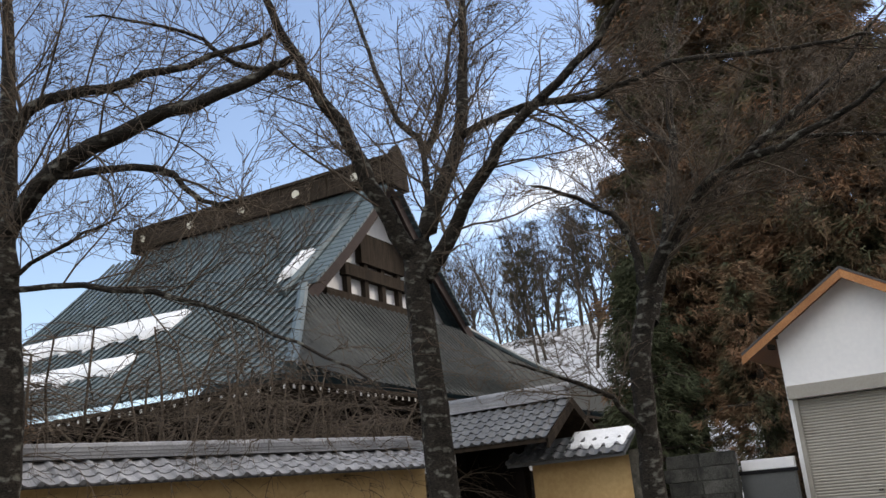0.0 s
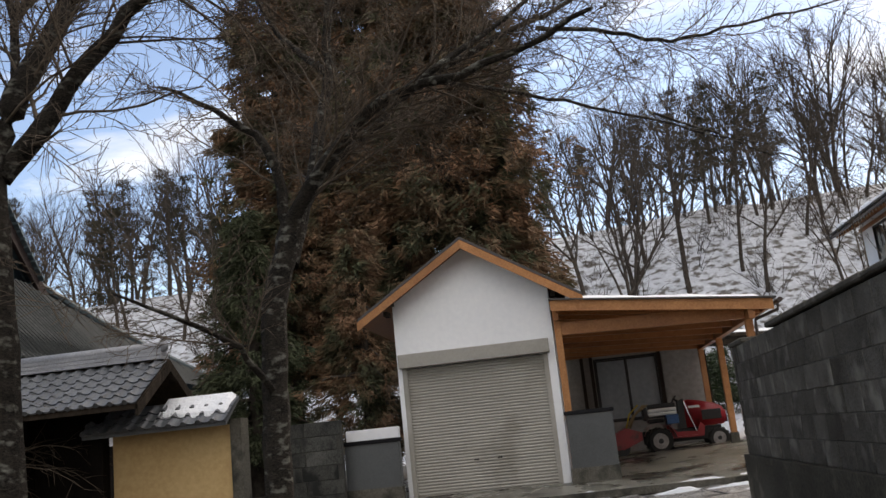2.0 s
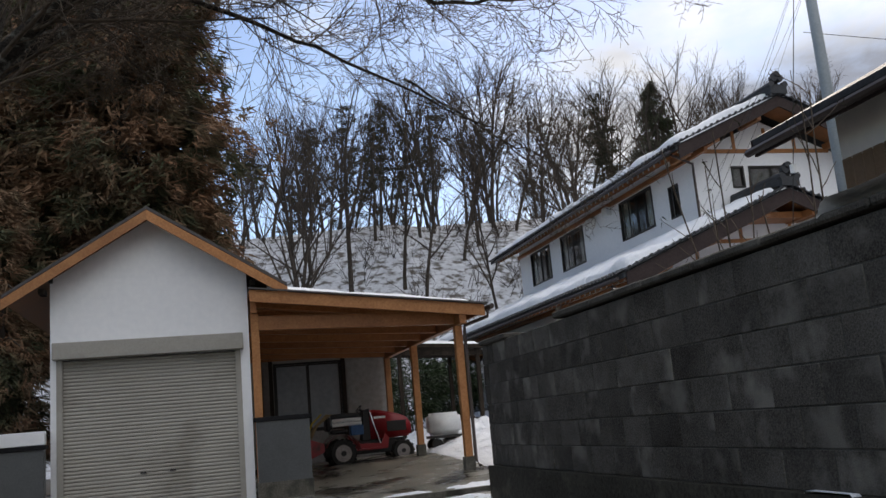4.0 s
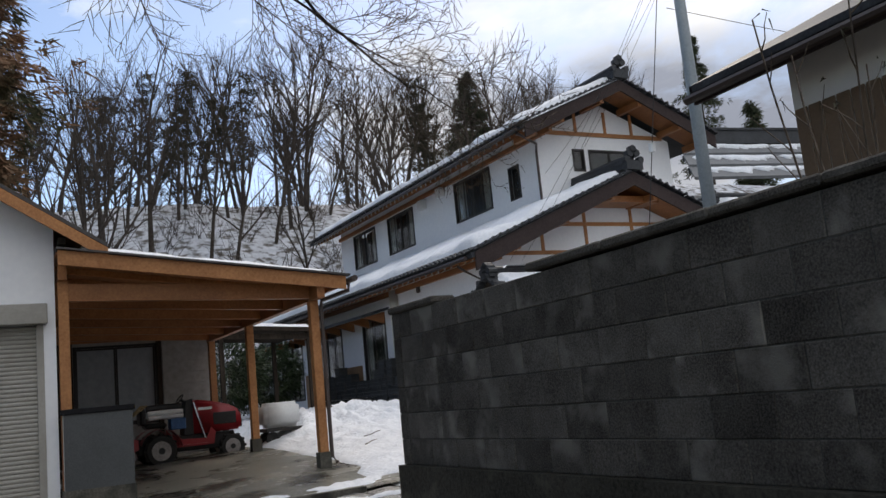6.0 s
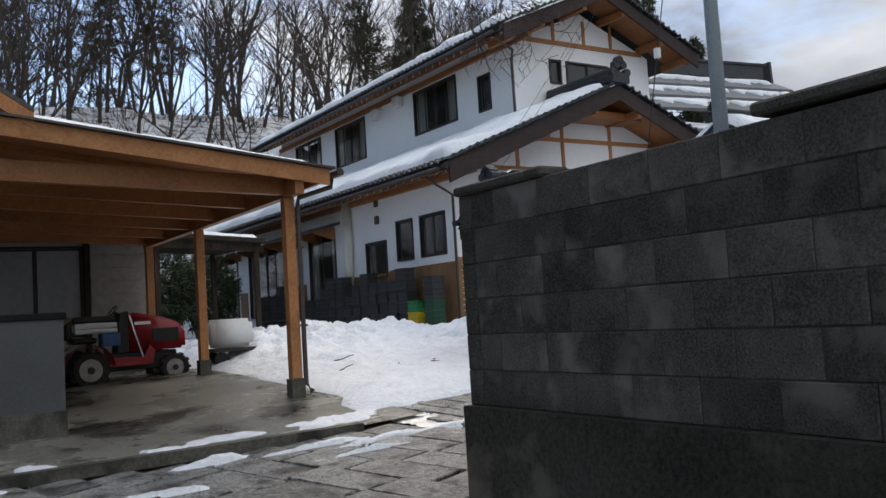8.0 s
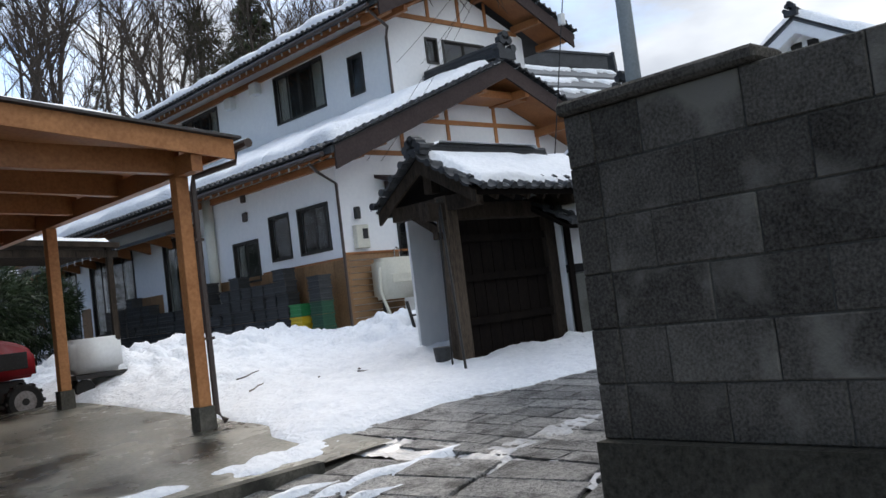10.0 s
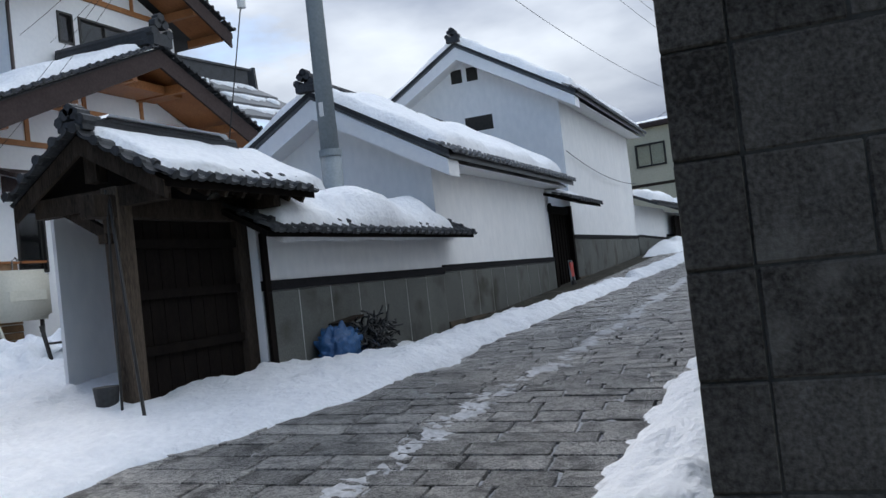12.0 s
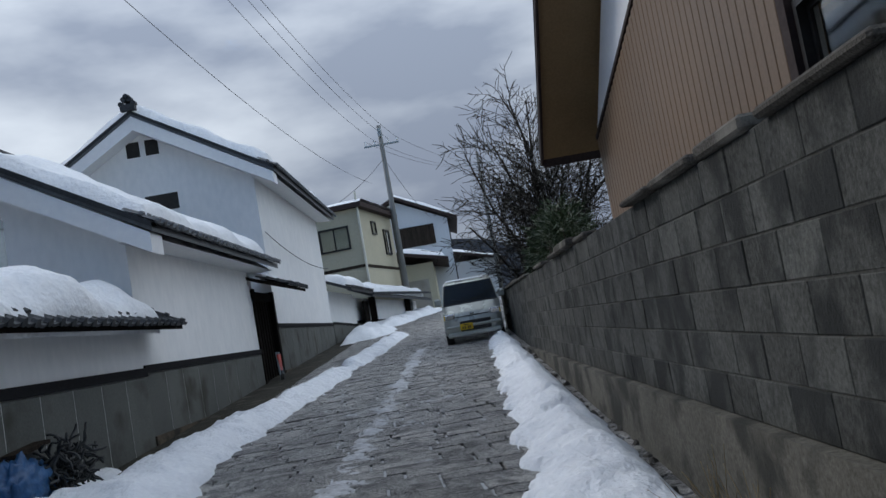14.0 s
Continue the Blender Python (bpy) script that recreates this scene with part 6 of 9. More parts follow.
    dn = (P(8, -9.4, prof(9.4)) - P(8, -6.4, prof(6.4))).normalized()
    part("snow_patch", roof_snow(P(20.5, -8.7, prof(8.7) + 0.1), -xw, dn, 11.5, 1.5, 0.22, 83.0, ragged=0.7, step=0.22), snow, t, "melting snow on the roof", smooth=True)
    part("snow_patch", roof_snow(P(21.5, -6.1, prof(6.1) + 0.1), -xw, dn, 12.5, 1.9, 0.25, 81.0, ragged=0.7, step=0.22), snow, t, "melting snow on the roof", smooth=True)
    part("snow_patch", roof_snow(P(u0 + 1.05, -4.0, prof(4.0) + 0.12), xw, (P(8, -5.4, prof(5.4)) - P(8, -4.0, prof(4.0))).normalized(), 0.9, 2.0, 0.3, 82.0, ragged=0.3), snow, t, smooth=True)


build_temple()


# ---- ochre temple wall and its gate ----
def build_ochre_wall():
    w = thing("ochre_wall", "ochre plastered temple wall under a grey tiled coping", "wall", (-13.4, 12.4, 0))
    a, b = Vector((-15.6, 2.5, 0)), Vector((-12.45, 16.9, 0))
    d = (b - a).normalized()
    n = Vector((d.y, -d.x, 0))  # towards the path
    ln = (b - a).length
    part("wall", slab([a + n * 0.2 + Vector((0, 0, 2.5)), b + n * 0.2 + Vector((0, 0, 2.5)), b - n * 0.2 + Vector((0, 0, 2.5)), a - n * 0.2 + Vector((0, 0, 2.5))], (0, 0, -2.6)), yellow_plaster, w)
    for s in (1, -1):
        q = [a + Vector((0, 0, 2.78)), b + Vector((0, 0, 2.78)), b + n * s * 0.72 + Vector((0, 0, 2.36)), a + n * s * 0.72 + Vector((0, 0, 2.36))]
        part("roof_bed", slab(q, (0, 0, -0.06)), kawara, w)
        dn = (q[3] - q[0]).normalized()
        if s > 0:
            lay_tiles(tile_pale, q[3], d, dn, ln, 3, w, pitch=0.33, name="coping_tile", lowest=-0.03)
    for k, wd in enumerate((0.34, 0.30, 0.26)):
        part("ridge_course", beam(a + Vector((0, 0, 2.82 + 0.06 * k)), b + Vector((0, 0, 2.82 + 0.06 * k)), wd, 0.05), kawara_pale, w)
    me = link_mesh("ridge_tile", pipe([(0, 0, 0), (0, 0.31, 0)], 0.085, 10, 0.095), kawara_pale)
    for i in range(int(ln / 0.31)):
        piece("ridge_tile", me, Matrix.Translation(a + d * (i * 0.31) + Vector((0, 0, 2.99))) @ pose(0, 0, 0, 0, 0, math.degrees(math.atan2(-d.x, d.y))), w)
    g = thing("temple_gate", "roofed wooden temple gate with grey tiles", "gate", (-11.4, 18.2, 0))
    x0, x1, ry, rz = -12.9, -9.75, 18.7, 3.62
    for x in (-12.35, -10.75):
        part("post", cuboid(x - 0.14, x + 0.14, 18.5, 18.78, 0, 3.2, 0.01), black_wood, g)
    part("door", cuboid(-12.2, -10.9, 18.75, 18.82, 0, 2.9), black_wood, g)
    part("lintel", cuboid(-12.8, -10.3, 18.5, 18.78, 2.85, 3.15, 0.01), black_wood, g)
    for s, fy in ((1, 17.3), (-1, 20.1)):
        q = [Vector((x0, ry, rz)), Vector((x1 + 0.5, ry, rz)), Vector((x1 + 0.5, fy, 2.72)), Vector((x0, fy, 2.72))]
        part("roof", slab(q, (0, 0, -0.12)), old_wood, g)
        dn = (q[3] - q[0]).normalized()
        if s > 0:
            lay_tiles(tile_grey, q[3], (1, 0, 0), dn, x1 + 0.5 - x0, 6, g, name="roof_tile")
        part("bargeboard", slab([q[1] + Vector((0.02, 0, -0.05)), q[2] + Vector((0.02, 0, -0.05)), q[2] + Vector((0.02, 0, -0.25)), q[1] + Vector((0.02, 0, -0.25))], (-0.06, 0, 0)), old_wood, g)
    for k, wd in enumerate((0.36, 0.32, 0.28)):
        part("ridge_course", cuboid(x0, x1 + 0.4, ry - wd / 2, ry + wd / 2, rz + 0.08 * k, rz + 0.08 * k + 0.07), kawara_pale, g)
    part("ridge_roll", pipe([(x0, ry, rz + 0.27), (x1 + 0.45, ry, rz + 0.27)], 0.1, 10), kawara_pale, g, smooth=True)
    w2 = thing("ochre_wall", "short ochre plastered wall with snow on its tiled coping", "wall", (-9.3, 18.9, 0))
    part("wall", cuboid(-10.55, -8.1, 18.8, 19.1, 0, 2.2), yellow_plaster, w2)
    part("end_pillar", cuboid(-8.08, -7.85, 18.75, 19.15, 0, 2.3), footing_concrete, w2)
    part("roof", slab([(-10.9, 19.0, 2.75), (-7.95, 19.0, 2.75), (-7.95, 18.25, 2.25), (-10.9, 18.25, 2.25)], (0, 0, -0.08)), kawara, w2)
    lay_tiles(tile_grey, (-10.9, 18.22, 2.26), (1, 0, 0), (0, -0.75, -0.5), 2.95, 3, w2, name="coping_tile")
    part("snow_cover", roof_snow((-9.5, 19.0, 2.78), (1, 0, 0), (0, -0.75, -0.5), 1.5, 0.85, 0.1, 91.0, step=0.08, ragged=0.2), snow, w2, smooth=True)
    w3 = thing("block_wall", "stained pale concrete block wall beside the garage", "wall", (-7.0, 20.3, 0))
    me = link_mesh("block", cuboid(-0.385, 0.385, -0.1, 0.1, -0.145, 0.145, 0.008), block_light)
    part("mortar", cuboid(-7.83, -6.25, 20.22, 20.38, 0, 2.02), mortar, w3)
    for c in range(7):
        for i in range(2):
            piece("block", me, Matrix.Translation((-7.43 + i * 0.79 - (0.1 if c % 2 else 0), 20.3, 0.15 + c * 0.3)), w3)


build_ochre_wall()


# ---- trees ----
def strands_mesh(name, strands, mat):
    """Tapered tubes along many polylines: (points, first radius, last radius)."""
    verts, faces = [], []
    for pts, r0, r1 in strands:
        sides = 8 if r0 > 0.09 else 4 if r0 > 0.025 else 3
        n = len(pts)
        base = len(verts)
        for i, p in enumerate(pts):
            d = (pts[min(i + 1, n - 1)] - pts[max(i - 1, 0)])
            d = d.normalized() if d.length > 1e-6 else Vector((0, 0, 1))
            s = d.cross(Vector((0.31, 0.17, 0.93)))
            s = s.normalized() if s.length > 1e-4 else Vector((1, 0, 0))
            u = d.cross(s)
            r = r0 + (r1 - r0) * i / (n - 1)
            for k in range(sides):
                a = 2 * math.pi * k / sides
                verts.append(p + (s * math.cos(a) + u * math.sin(a)) * r)
        for i in range(n - 1):
            for k in range(sides):
                a, b = base + i * sides + k, base + i * sides + (k + 1) % sides
                faces.append((a, b, b + sides, a + sides))
    me = bpy.data.meshes.new(name)
    me.from_pydata([tuple(v) for v in verts], [], faces)
    me.materials.append(mat)
    me.shade_smooth()
    me.update()
    return me


def wander(rnd, p, d, length, steps, bend, lift=0.0):
    pts = [p.copy()]
    d = d.normalized()
    for _ in range(steps):
        d = (d + Vector((rnd.uniform(-bend, bend), rnd.uniform(-bend, bend), rnd.uniform(-bend, bend) + lift))).normalized()
        pts.append(pts[-1] + d * (length / steps))
    return pts


def side_way(rnd, d, spread):
    s = d.orthogonal().normalized()
    s.rotate(Matrix.Rotation(rnd.uniform(0, 2 * math.pi), 3, d))
    return (d + s * spread).normalized()


def fray(rnd, out_, pts, r, level, density, length, lift, steps=(2, 4, 5)):
    """Side shoots along a bough, and theirs in turn."""
    total = sum((b - a).length for a, b in zip(pts, pts[1:]))
    n = max(1, int(total * density))
    for q in range(n):
        f = (q + rnd.uniform(0.2, 0.9)) / n
        f = 0.12 + 0.88 * f
        x = f * (len(pts) - 1)
        i = min(int(x), len(pts) - 2)
        p = pts[i].lerp(pts[i + 1], x - i)
        d = (pts[i + 1] - pts[i]).normalized()
        ln = length * rnd.uniform(0.5, 1.15) * (1.1 - 0.5 * f)
        rr = max(min(r, 0.075) * (1 - 0.7 * f) * rnd.uniform(0.22, 0.42), 0.005)
        kid = wander(rnd, p, side_way(rnd, d, rnd.uniform(0.6, 1.3)), ln, steps[level], 0.22, lift)
        out_.append((kid, rr, 0.0022 if level < 2 else rr * 0.4))
        if level:
            fray(rnd, out_, kid, rr, level - 1, density * 1.55, ln * 0.55, lift * 0.6, steps)


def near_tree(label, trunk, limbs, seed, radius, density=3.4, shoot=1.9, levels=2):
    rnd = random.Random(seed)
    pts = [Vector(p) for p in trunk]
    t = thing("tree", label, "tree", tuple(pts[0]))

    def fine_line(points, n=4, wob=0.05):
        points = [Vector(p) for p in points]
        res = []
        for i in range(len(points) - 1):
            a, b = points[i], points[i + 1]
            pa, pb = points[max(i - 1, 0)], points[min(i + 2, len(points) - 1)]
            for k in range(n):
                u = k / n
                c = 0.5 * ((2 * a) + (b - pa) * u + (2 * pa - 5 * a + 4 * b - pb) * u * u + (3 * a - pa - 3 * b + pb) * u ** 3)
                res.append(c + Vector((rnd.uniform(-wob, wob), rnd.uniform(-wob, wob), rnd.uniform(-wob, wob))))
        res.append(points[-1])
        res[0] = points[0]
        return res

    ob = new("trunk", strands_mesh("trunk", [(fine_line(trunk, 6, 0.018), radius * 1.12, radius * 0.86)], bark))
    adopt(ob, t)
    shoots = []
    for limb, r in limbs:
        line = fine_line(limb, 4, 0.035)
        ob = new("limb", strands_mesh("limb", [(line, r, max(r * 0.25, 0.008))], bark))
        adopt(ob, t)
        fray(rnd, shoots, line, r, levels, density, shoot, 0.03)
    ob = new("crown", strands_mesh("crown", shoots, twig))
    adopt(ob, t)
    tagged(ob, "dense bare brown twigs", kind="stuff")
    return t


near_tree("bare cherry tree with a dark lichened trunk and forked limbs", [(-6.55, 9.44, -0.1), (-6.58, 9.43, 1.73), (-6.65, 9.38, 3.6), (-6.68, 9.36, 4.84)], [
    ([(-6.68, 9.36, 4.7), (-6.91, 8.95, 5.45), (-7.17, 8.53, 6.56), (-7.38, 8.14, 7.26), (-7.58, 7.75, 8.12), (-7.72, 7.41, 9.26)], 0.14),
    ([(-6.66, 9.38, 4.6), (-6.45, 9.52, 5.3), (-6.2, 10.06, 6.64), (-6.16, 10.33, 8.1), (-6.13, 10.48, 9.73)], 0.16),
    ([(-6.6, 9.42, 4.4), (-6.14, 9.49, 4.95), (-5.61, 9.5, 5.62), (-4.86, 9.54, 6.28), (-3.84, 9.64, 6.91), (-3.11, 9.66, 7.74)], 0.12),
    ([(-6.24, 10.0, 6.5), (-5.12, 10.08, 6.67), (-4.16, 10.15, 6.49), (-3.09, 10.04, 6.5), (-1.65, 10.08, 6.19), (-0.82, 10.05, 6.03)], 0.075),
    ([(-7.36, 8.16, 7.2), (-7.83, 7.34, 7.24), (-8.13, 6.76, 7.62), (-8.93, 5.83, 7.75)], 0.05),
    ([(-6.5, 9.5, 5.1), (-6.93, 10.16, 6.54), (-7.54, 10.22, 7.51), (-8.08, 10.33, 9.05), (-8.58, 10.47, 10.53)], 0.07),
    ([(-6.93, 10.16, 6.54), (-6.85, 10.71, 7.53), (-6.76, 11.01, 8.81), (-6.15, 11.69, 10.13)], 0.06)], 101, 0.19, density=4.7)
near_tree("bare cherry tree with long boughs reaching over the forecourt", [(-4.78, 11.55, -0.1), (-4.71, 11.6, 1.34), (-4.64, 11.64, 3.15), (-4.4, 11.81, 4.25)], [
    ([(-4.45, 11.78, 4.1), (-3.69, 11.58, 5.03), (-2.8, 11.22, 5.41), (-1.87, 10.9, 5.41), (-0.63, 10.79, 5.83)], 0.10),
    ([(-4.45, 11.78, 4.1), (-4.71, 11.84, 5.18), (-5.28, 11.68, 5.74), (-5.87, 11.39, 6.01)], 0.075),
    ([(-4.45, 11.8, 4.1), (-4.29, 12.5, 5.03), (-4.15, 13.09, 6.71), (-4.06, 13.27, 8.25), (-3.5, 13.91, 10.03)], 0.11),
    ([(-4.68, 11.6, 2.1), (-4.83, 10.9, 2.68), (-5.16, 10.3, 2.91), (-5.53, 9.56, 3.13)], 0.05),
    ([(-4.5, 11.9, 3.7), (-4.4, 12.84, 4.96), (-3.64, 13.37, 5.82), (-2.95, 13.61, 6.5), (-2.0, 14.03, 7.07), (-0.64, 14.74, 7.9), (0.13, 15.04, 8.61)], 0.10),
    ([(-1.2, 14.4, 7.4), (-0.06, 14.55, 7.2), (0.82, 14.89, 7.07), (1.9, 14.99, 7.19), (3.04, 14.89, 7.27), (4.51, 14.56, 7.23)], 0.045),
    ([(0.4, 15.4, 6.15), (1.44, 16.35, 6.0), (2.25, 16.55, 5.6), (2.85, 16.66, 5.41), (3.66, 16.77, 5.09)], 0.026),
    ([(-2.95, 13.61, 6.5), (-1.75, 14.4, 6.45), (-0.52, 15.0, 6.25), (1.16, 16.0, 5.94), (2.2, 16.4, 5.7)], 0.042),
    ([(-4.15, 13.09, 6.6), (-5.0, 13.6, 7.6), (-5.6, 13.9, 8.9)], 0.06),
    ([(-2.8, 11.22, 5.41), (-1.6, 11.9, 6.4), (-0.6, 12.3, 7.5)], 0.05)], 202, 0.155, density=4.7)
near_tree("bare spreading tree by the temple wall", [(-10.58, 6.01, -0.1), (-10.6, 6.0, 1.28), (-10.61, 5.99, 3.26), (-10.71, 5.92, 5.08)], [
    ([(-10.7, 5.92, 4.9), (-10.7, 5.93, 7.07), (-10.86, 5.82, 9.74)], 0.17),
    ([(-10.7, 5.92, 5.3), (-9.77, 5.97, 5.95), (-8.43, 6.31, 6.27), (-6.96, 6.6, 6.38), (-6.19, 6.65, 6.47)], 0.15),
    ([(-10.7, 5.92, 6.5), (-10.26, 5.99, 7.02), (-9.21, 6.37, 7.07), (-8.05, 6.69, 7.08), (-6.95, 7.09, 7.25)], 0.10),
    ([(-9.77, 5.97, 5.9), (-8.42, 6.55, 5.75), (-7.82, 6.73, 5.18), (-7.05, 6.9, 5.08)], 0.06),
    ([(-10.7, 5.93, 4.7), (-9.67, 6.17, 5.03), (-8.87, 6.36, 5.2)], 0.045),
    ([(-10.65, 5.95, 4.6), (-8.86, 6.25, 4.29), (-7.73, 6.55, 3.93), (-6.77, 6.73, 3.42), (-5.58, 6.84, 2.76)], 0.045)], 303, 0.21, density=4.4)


def weeping_shrub(at, height, reach, seed):
    rnd = random.Random(seed)
    t = thing("shrub", "leafless weeping shrub behind the temple wall", "shrub", at, group="shrubs behind the temple wall")
    strands = []
    c = Vector(at)
    for _ in range(9):
        pts = wander(rnd, c, Vector((rnd.uniform(-0.5, 0.5), rnd.uniform(-0.5, 0.5), 1)), height * rnd.uniform(0.6, 1), 6, 0.2)
        strands.append((pts, 0.06, 0.02))
        for p in pts[2:]:
            for _ in range(5):
                a = rnd.uniform(0, 2 * math.pi)
                kid = wander(rnd, p, Vector((math.cos(a), math.sin(a), rnd.uniform(0.0, 0.7))), reach * rnd.uniform(0.4, 1), 5, 0.16, -0.2)
                strands.append((kid, 0.012, 0.003))
                fray(rnd, strands, kid, 0.01, 0, 4.0, 0.6, -0.1, (2, 3, 4))
    ob = new("crown", strands_mesh("crown", strands, twig))
    adopt(ob, t)
    tagged(ob, kind="stuff")
    return t


for n_, (x_, y_, hh) in enumerate(((-15.6, 7.5, 5.0), (-15.4, 9.4, 5.6), (-15.0, 11.6, 5.2), (-14.7, 13.6, 5.4), (-14.3, 15.4, 5.0), (-16.8, 13.4, 6.0), (-13.8, 17.5, 4.6), (-17.2, 9.5, 6.2), (-17.4, 6.6, 6.0), (-16.4, 16.0, 5.6), (-15.2, 18.6, 5.0))):
    weeping_shrub((x_, y_, 0), hh, 2.4, 400 + n_)


def frond_cloud(name, rnd, tips, mat, size, blades):
    """Sprays of narrow blades round many tips: (place, outward way)."""
    verts, faces = [], []
    for p, d in tips:
        for _ in range(blades):
            w = (d + Vector((rnd.uniform(-0.9, 0.9), rnd.uniform(-0.9, 0.9), rnd.uniform(-1.0, 0.5)))).normalized()
            s = w.cross(Vector((rnd.uniform(-1, 1), rnd.uniform(-1, 1), rnd.uniform(-1, 1))))
            if s.length < 1e-3:
                continue
            s.normalize()
            ln, wd = size * rnd.uniform(0.5, 1.2), size * rnd.uniform(0.10, 0.2)
            o = p + Vector((rnd.uniform(-1, 1), rnd.uniform(-1, 1), rnd.uniform(-1, 1))) * size * 0.45
            b = len(verts)
            verts += [tuple(o - s * wd * 0.5), tuple(o + s * wd * 0.5), tuple(o + w * ln)]
            faces.append((b, b + 1, b + 2))
    return raw(name, verts, faces, mat)


def conifer(label, at, height, radius, seed, mat, sprays, size, blades, base=0.12, taper=0.62):
    rnd = random.Random(seed)
    t = thing("conifer", label, "tree", at)
    c = Vector(at)
    strands = [([c + Vector((0, 0, -0.3)), c + Vector((0.1, 0, height * 0.5)), c + Vector((0, 0, height))], radius * 0.11, 0.03)]
    tips, boughs = [], []
    for _ in range(max(sprays // 22, 40)):
        f = base + (1 - base) * rnd.random() ** 1.2
        a = rnd.uniform(0, 2 * math.pi)
        lump = 0.8 + 0.45 * noise.noise(Vector((math.cos(a) * 1.6, math.sin(a) * 1.6, f * 7 + seed)))
        boughs.append((f, a, radius * (1 - f) ** taper * lump * rnd.uniform(0.6, 1.15) + 0.25))
    for f, a, r in boughs:
        way = Vector((math.cos(a), math.sin(a), 0))
        root = c + Vector((0, 0, f * height + r * 0.22))
        strands.append(([root, root + way * r * 0.55 + Vector((0, 0, r * 0.02)), root + way * r * 0.95 - Vector((0, 0, r * 0.16))], 0.05, 0.012))
        for _ in range(sprays // len(boughs) * 7 // 10):
            u = rnd.uniform(0.3, 1.0)
            p = root + way * r * u + Vector((rnd.gauss(0, 0.1 * r + 0.05), rnd.gauss(0, 0.1 * r + 0.05), -0.18 * r * u * u + rnd.uniform(-0.32, 0.12)))
            tips.append((p, Vector((way.x, way.y, -0.4))))
    for _ in range(sprays * 3 // 10):
        f = base + (1 - base) * rnd.random() ** 1.25
        a = rnd.uniform(0, 2 * math.pi)
        r = radius * (1 - f) ** taper * rnd.uniform(0.25, 0.75)
        tips.append((c + Vector((math.cos(a) * r, math.sin(a) * r, f * height)), Vector((math.cos(a), math.sin(a), -0.25))))
    ob = new("trunk", strands_mesh("trunk", strands, twig_far))
    adopt(ob, t)
    ob = new("crown", frond_cloud("crown", rnd, tips, mat, size, blades))
    adopt(ob, t)
    tagged(ob, "ragged drooping sprays", kind="stuff")
    return t


conifer("tall browned cedar behind the garage", (-4.6, 30.2, 0.5), 25, 5.7, 11, cedar_leaf, 7600, 0.42, 24, base=0.2, taper=0.95)
conifer("tall browned cedar behind the garage", (-8.0, 32.0, 0.5), 28, 4.3, 12, cedar_leaf, 6000, 0.42, 24, taper=0.75)
conifer("tall browned cedar behind the temple wall", (-10.4, 30.4, 0.5), 27, 2.9, 13, cedar_leaf, 5200, 0.40, 24)
conifer("dark green young cedar behind the wall", (-10.2, 26.0, 0.4), 8, 2.4, 14, pine_leaf, 1700, 0.27, 20)
conifer("browned young cedar beside the garage", (-7.0, 26.0, 0.4), 7, 2.0, 15, cedar_leaf, 1400, 0.27, 20)
conifer("dark fir rising beyond the house roof", (40.4, 78.0, 16.0), 16.0, 4.8, 16, pine_leaf, 1300, 0.5, 14, base=0.3, taper=0.75)
conifer("dark fir beyond the house", (73.0, 80.0, 18.0), 22, 5.4, 17, pine_leaf, 1300, 0.5, 14, base=0.25, taper=0.8)
conifer("dark fir beyond the house", (64.0, 82.0, 18.0), 15, 4.2, 18, pine_leaf, 600, 0.9, 14, base=0.25, taper=1.0)
conifer("dark fir beyond the house", (80.0, 79.0, 18.0), 14, 4.0, 19, pine_leaf, 600, 0.9, 14, base=0.25, taper=1.0)
conifer("reddish evergreen beside the temple", (-24.0, 12.5, 0.0), 10, 2.2, 20, cedar_leaf, 1200, 0.45, 7)


def bare_tree(seed, height):
    """A leafless woodland tree, built at the origin: a forked trunk, limbs fanning upward, fine twigs."""
    rnd = random.Random(seed)
    t = thing("bare_tree", "slender leafless tree on the snowy hillside", "tree", (0, 0, 0), group="trees on the hillside")
    trunk = wander(rnd, Vector((0, 0, -0.5)), Vector((rnd.uniform(-0.16, 0.16), rnd.uniform(-0.16, 0.16), 1)), height * 0.96, 9, 0.1, 0.05)
    strands, shoots = [(trunk, height * 0.0125, 0.022)], []
    turn = rnd.uniform(0, 6.28)
    for q in range(11):
        f = 0.34 + 0.60 * q / 11
        x = f * 9
        i = min(int(x), 8)
        p = trunk[i].lerp(trunk[i + 1], x - i)
        turn += rnd.uniform(1.7, 3.1)
        ln = height * (0.86 - 0.8 * f) * rnd.uniform(0.75, 1.15) + 0.9
        out = rnd.uniform(0.5, 1.05)
        kid = wander(rnd, p, Vector((math.cos(turn) * out, math.sin(turn) * out, 1)), ln * 0.92, 6, 0.16, 0.055)
        r = height * 0.0068 * (1.15 - f) + 0.012
        strands.append((kid, r, 0.012))
        for k in range(3):
            g = rnd.randint(1, 4)
            sub = wander(rnd, kid[g], side_way(rnd, (kid[g + 1] - kid[g]).normalized(), rnd.uniform(0.35, 0.8)), ln * rnd.uniform(0.35, 0.6), 5, 0.15, 0.07)
            strands.append((sub, r * 0.5, 0.010))
            fray(rnd, shoots, sub, 0.03, 0, 2.1, 1.5, 0.07, (2, 3, 4))
        fray(rnd, shoots, kid[2:], 0.03, 0, 1.9, 1.6, 0.07, (2, 3, 4))
    ob = new("trunk", strands_mesh("trunk", strands, twig_far))
    ob.parent = t
    ob = new("crown", strands_mesh("crown", [(p, max(a, 0.012), 0.007) for p, a, b in shoots], twig_far))
    ob.parent = t
    tagged(ob, kind="stuff")
    return t


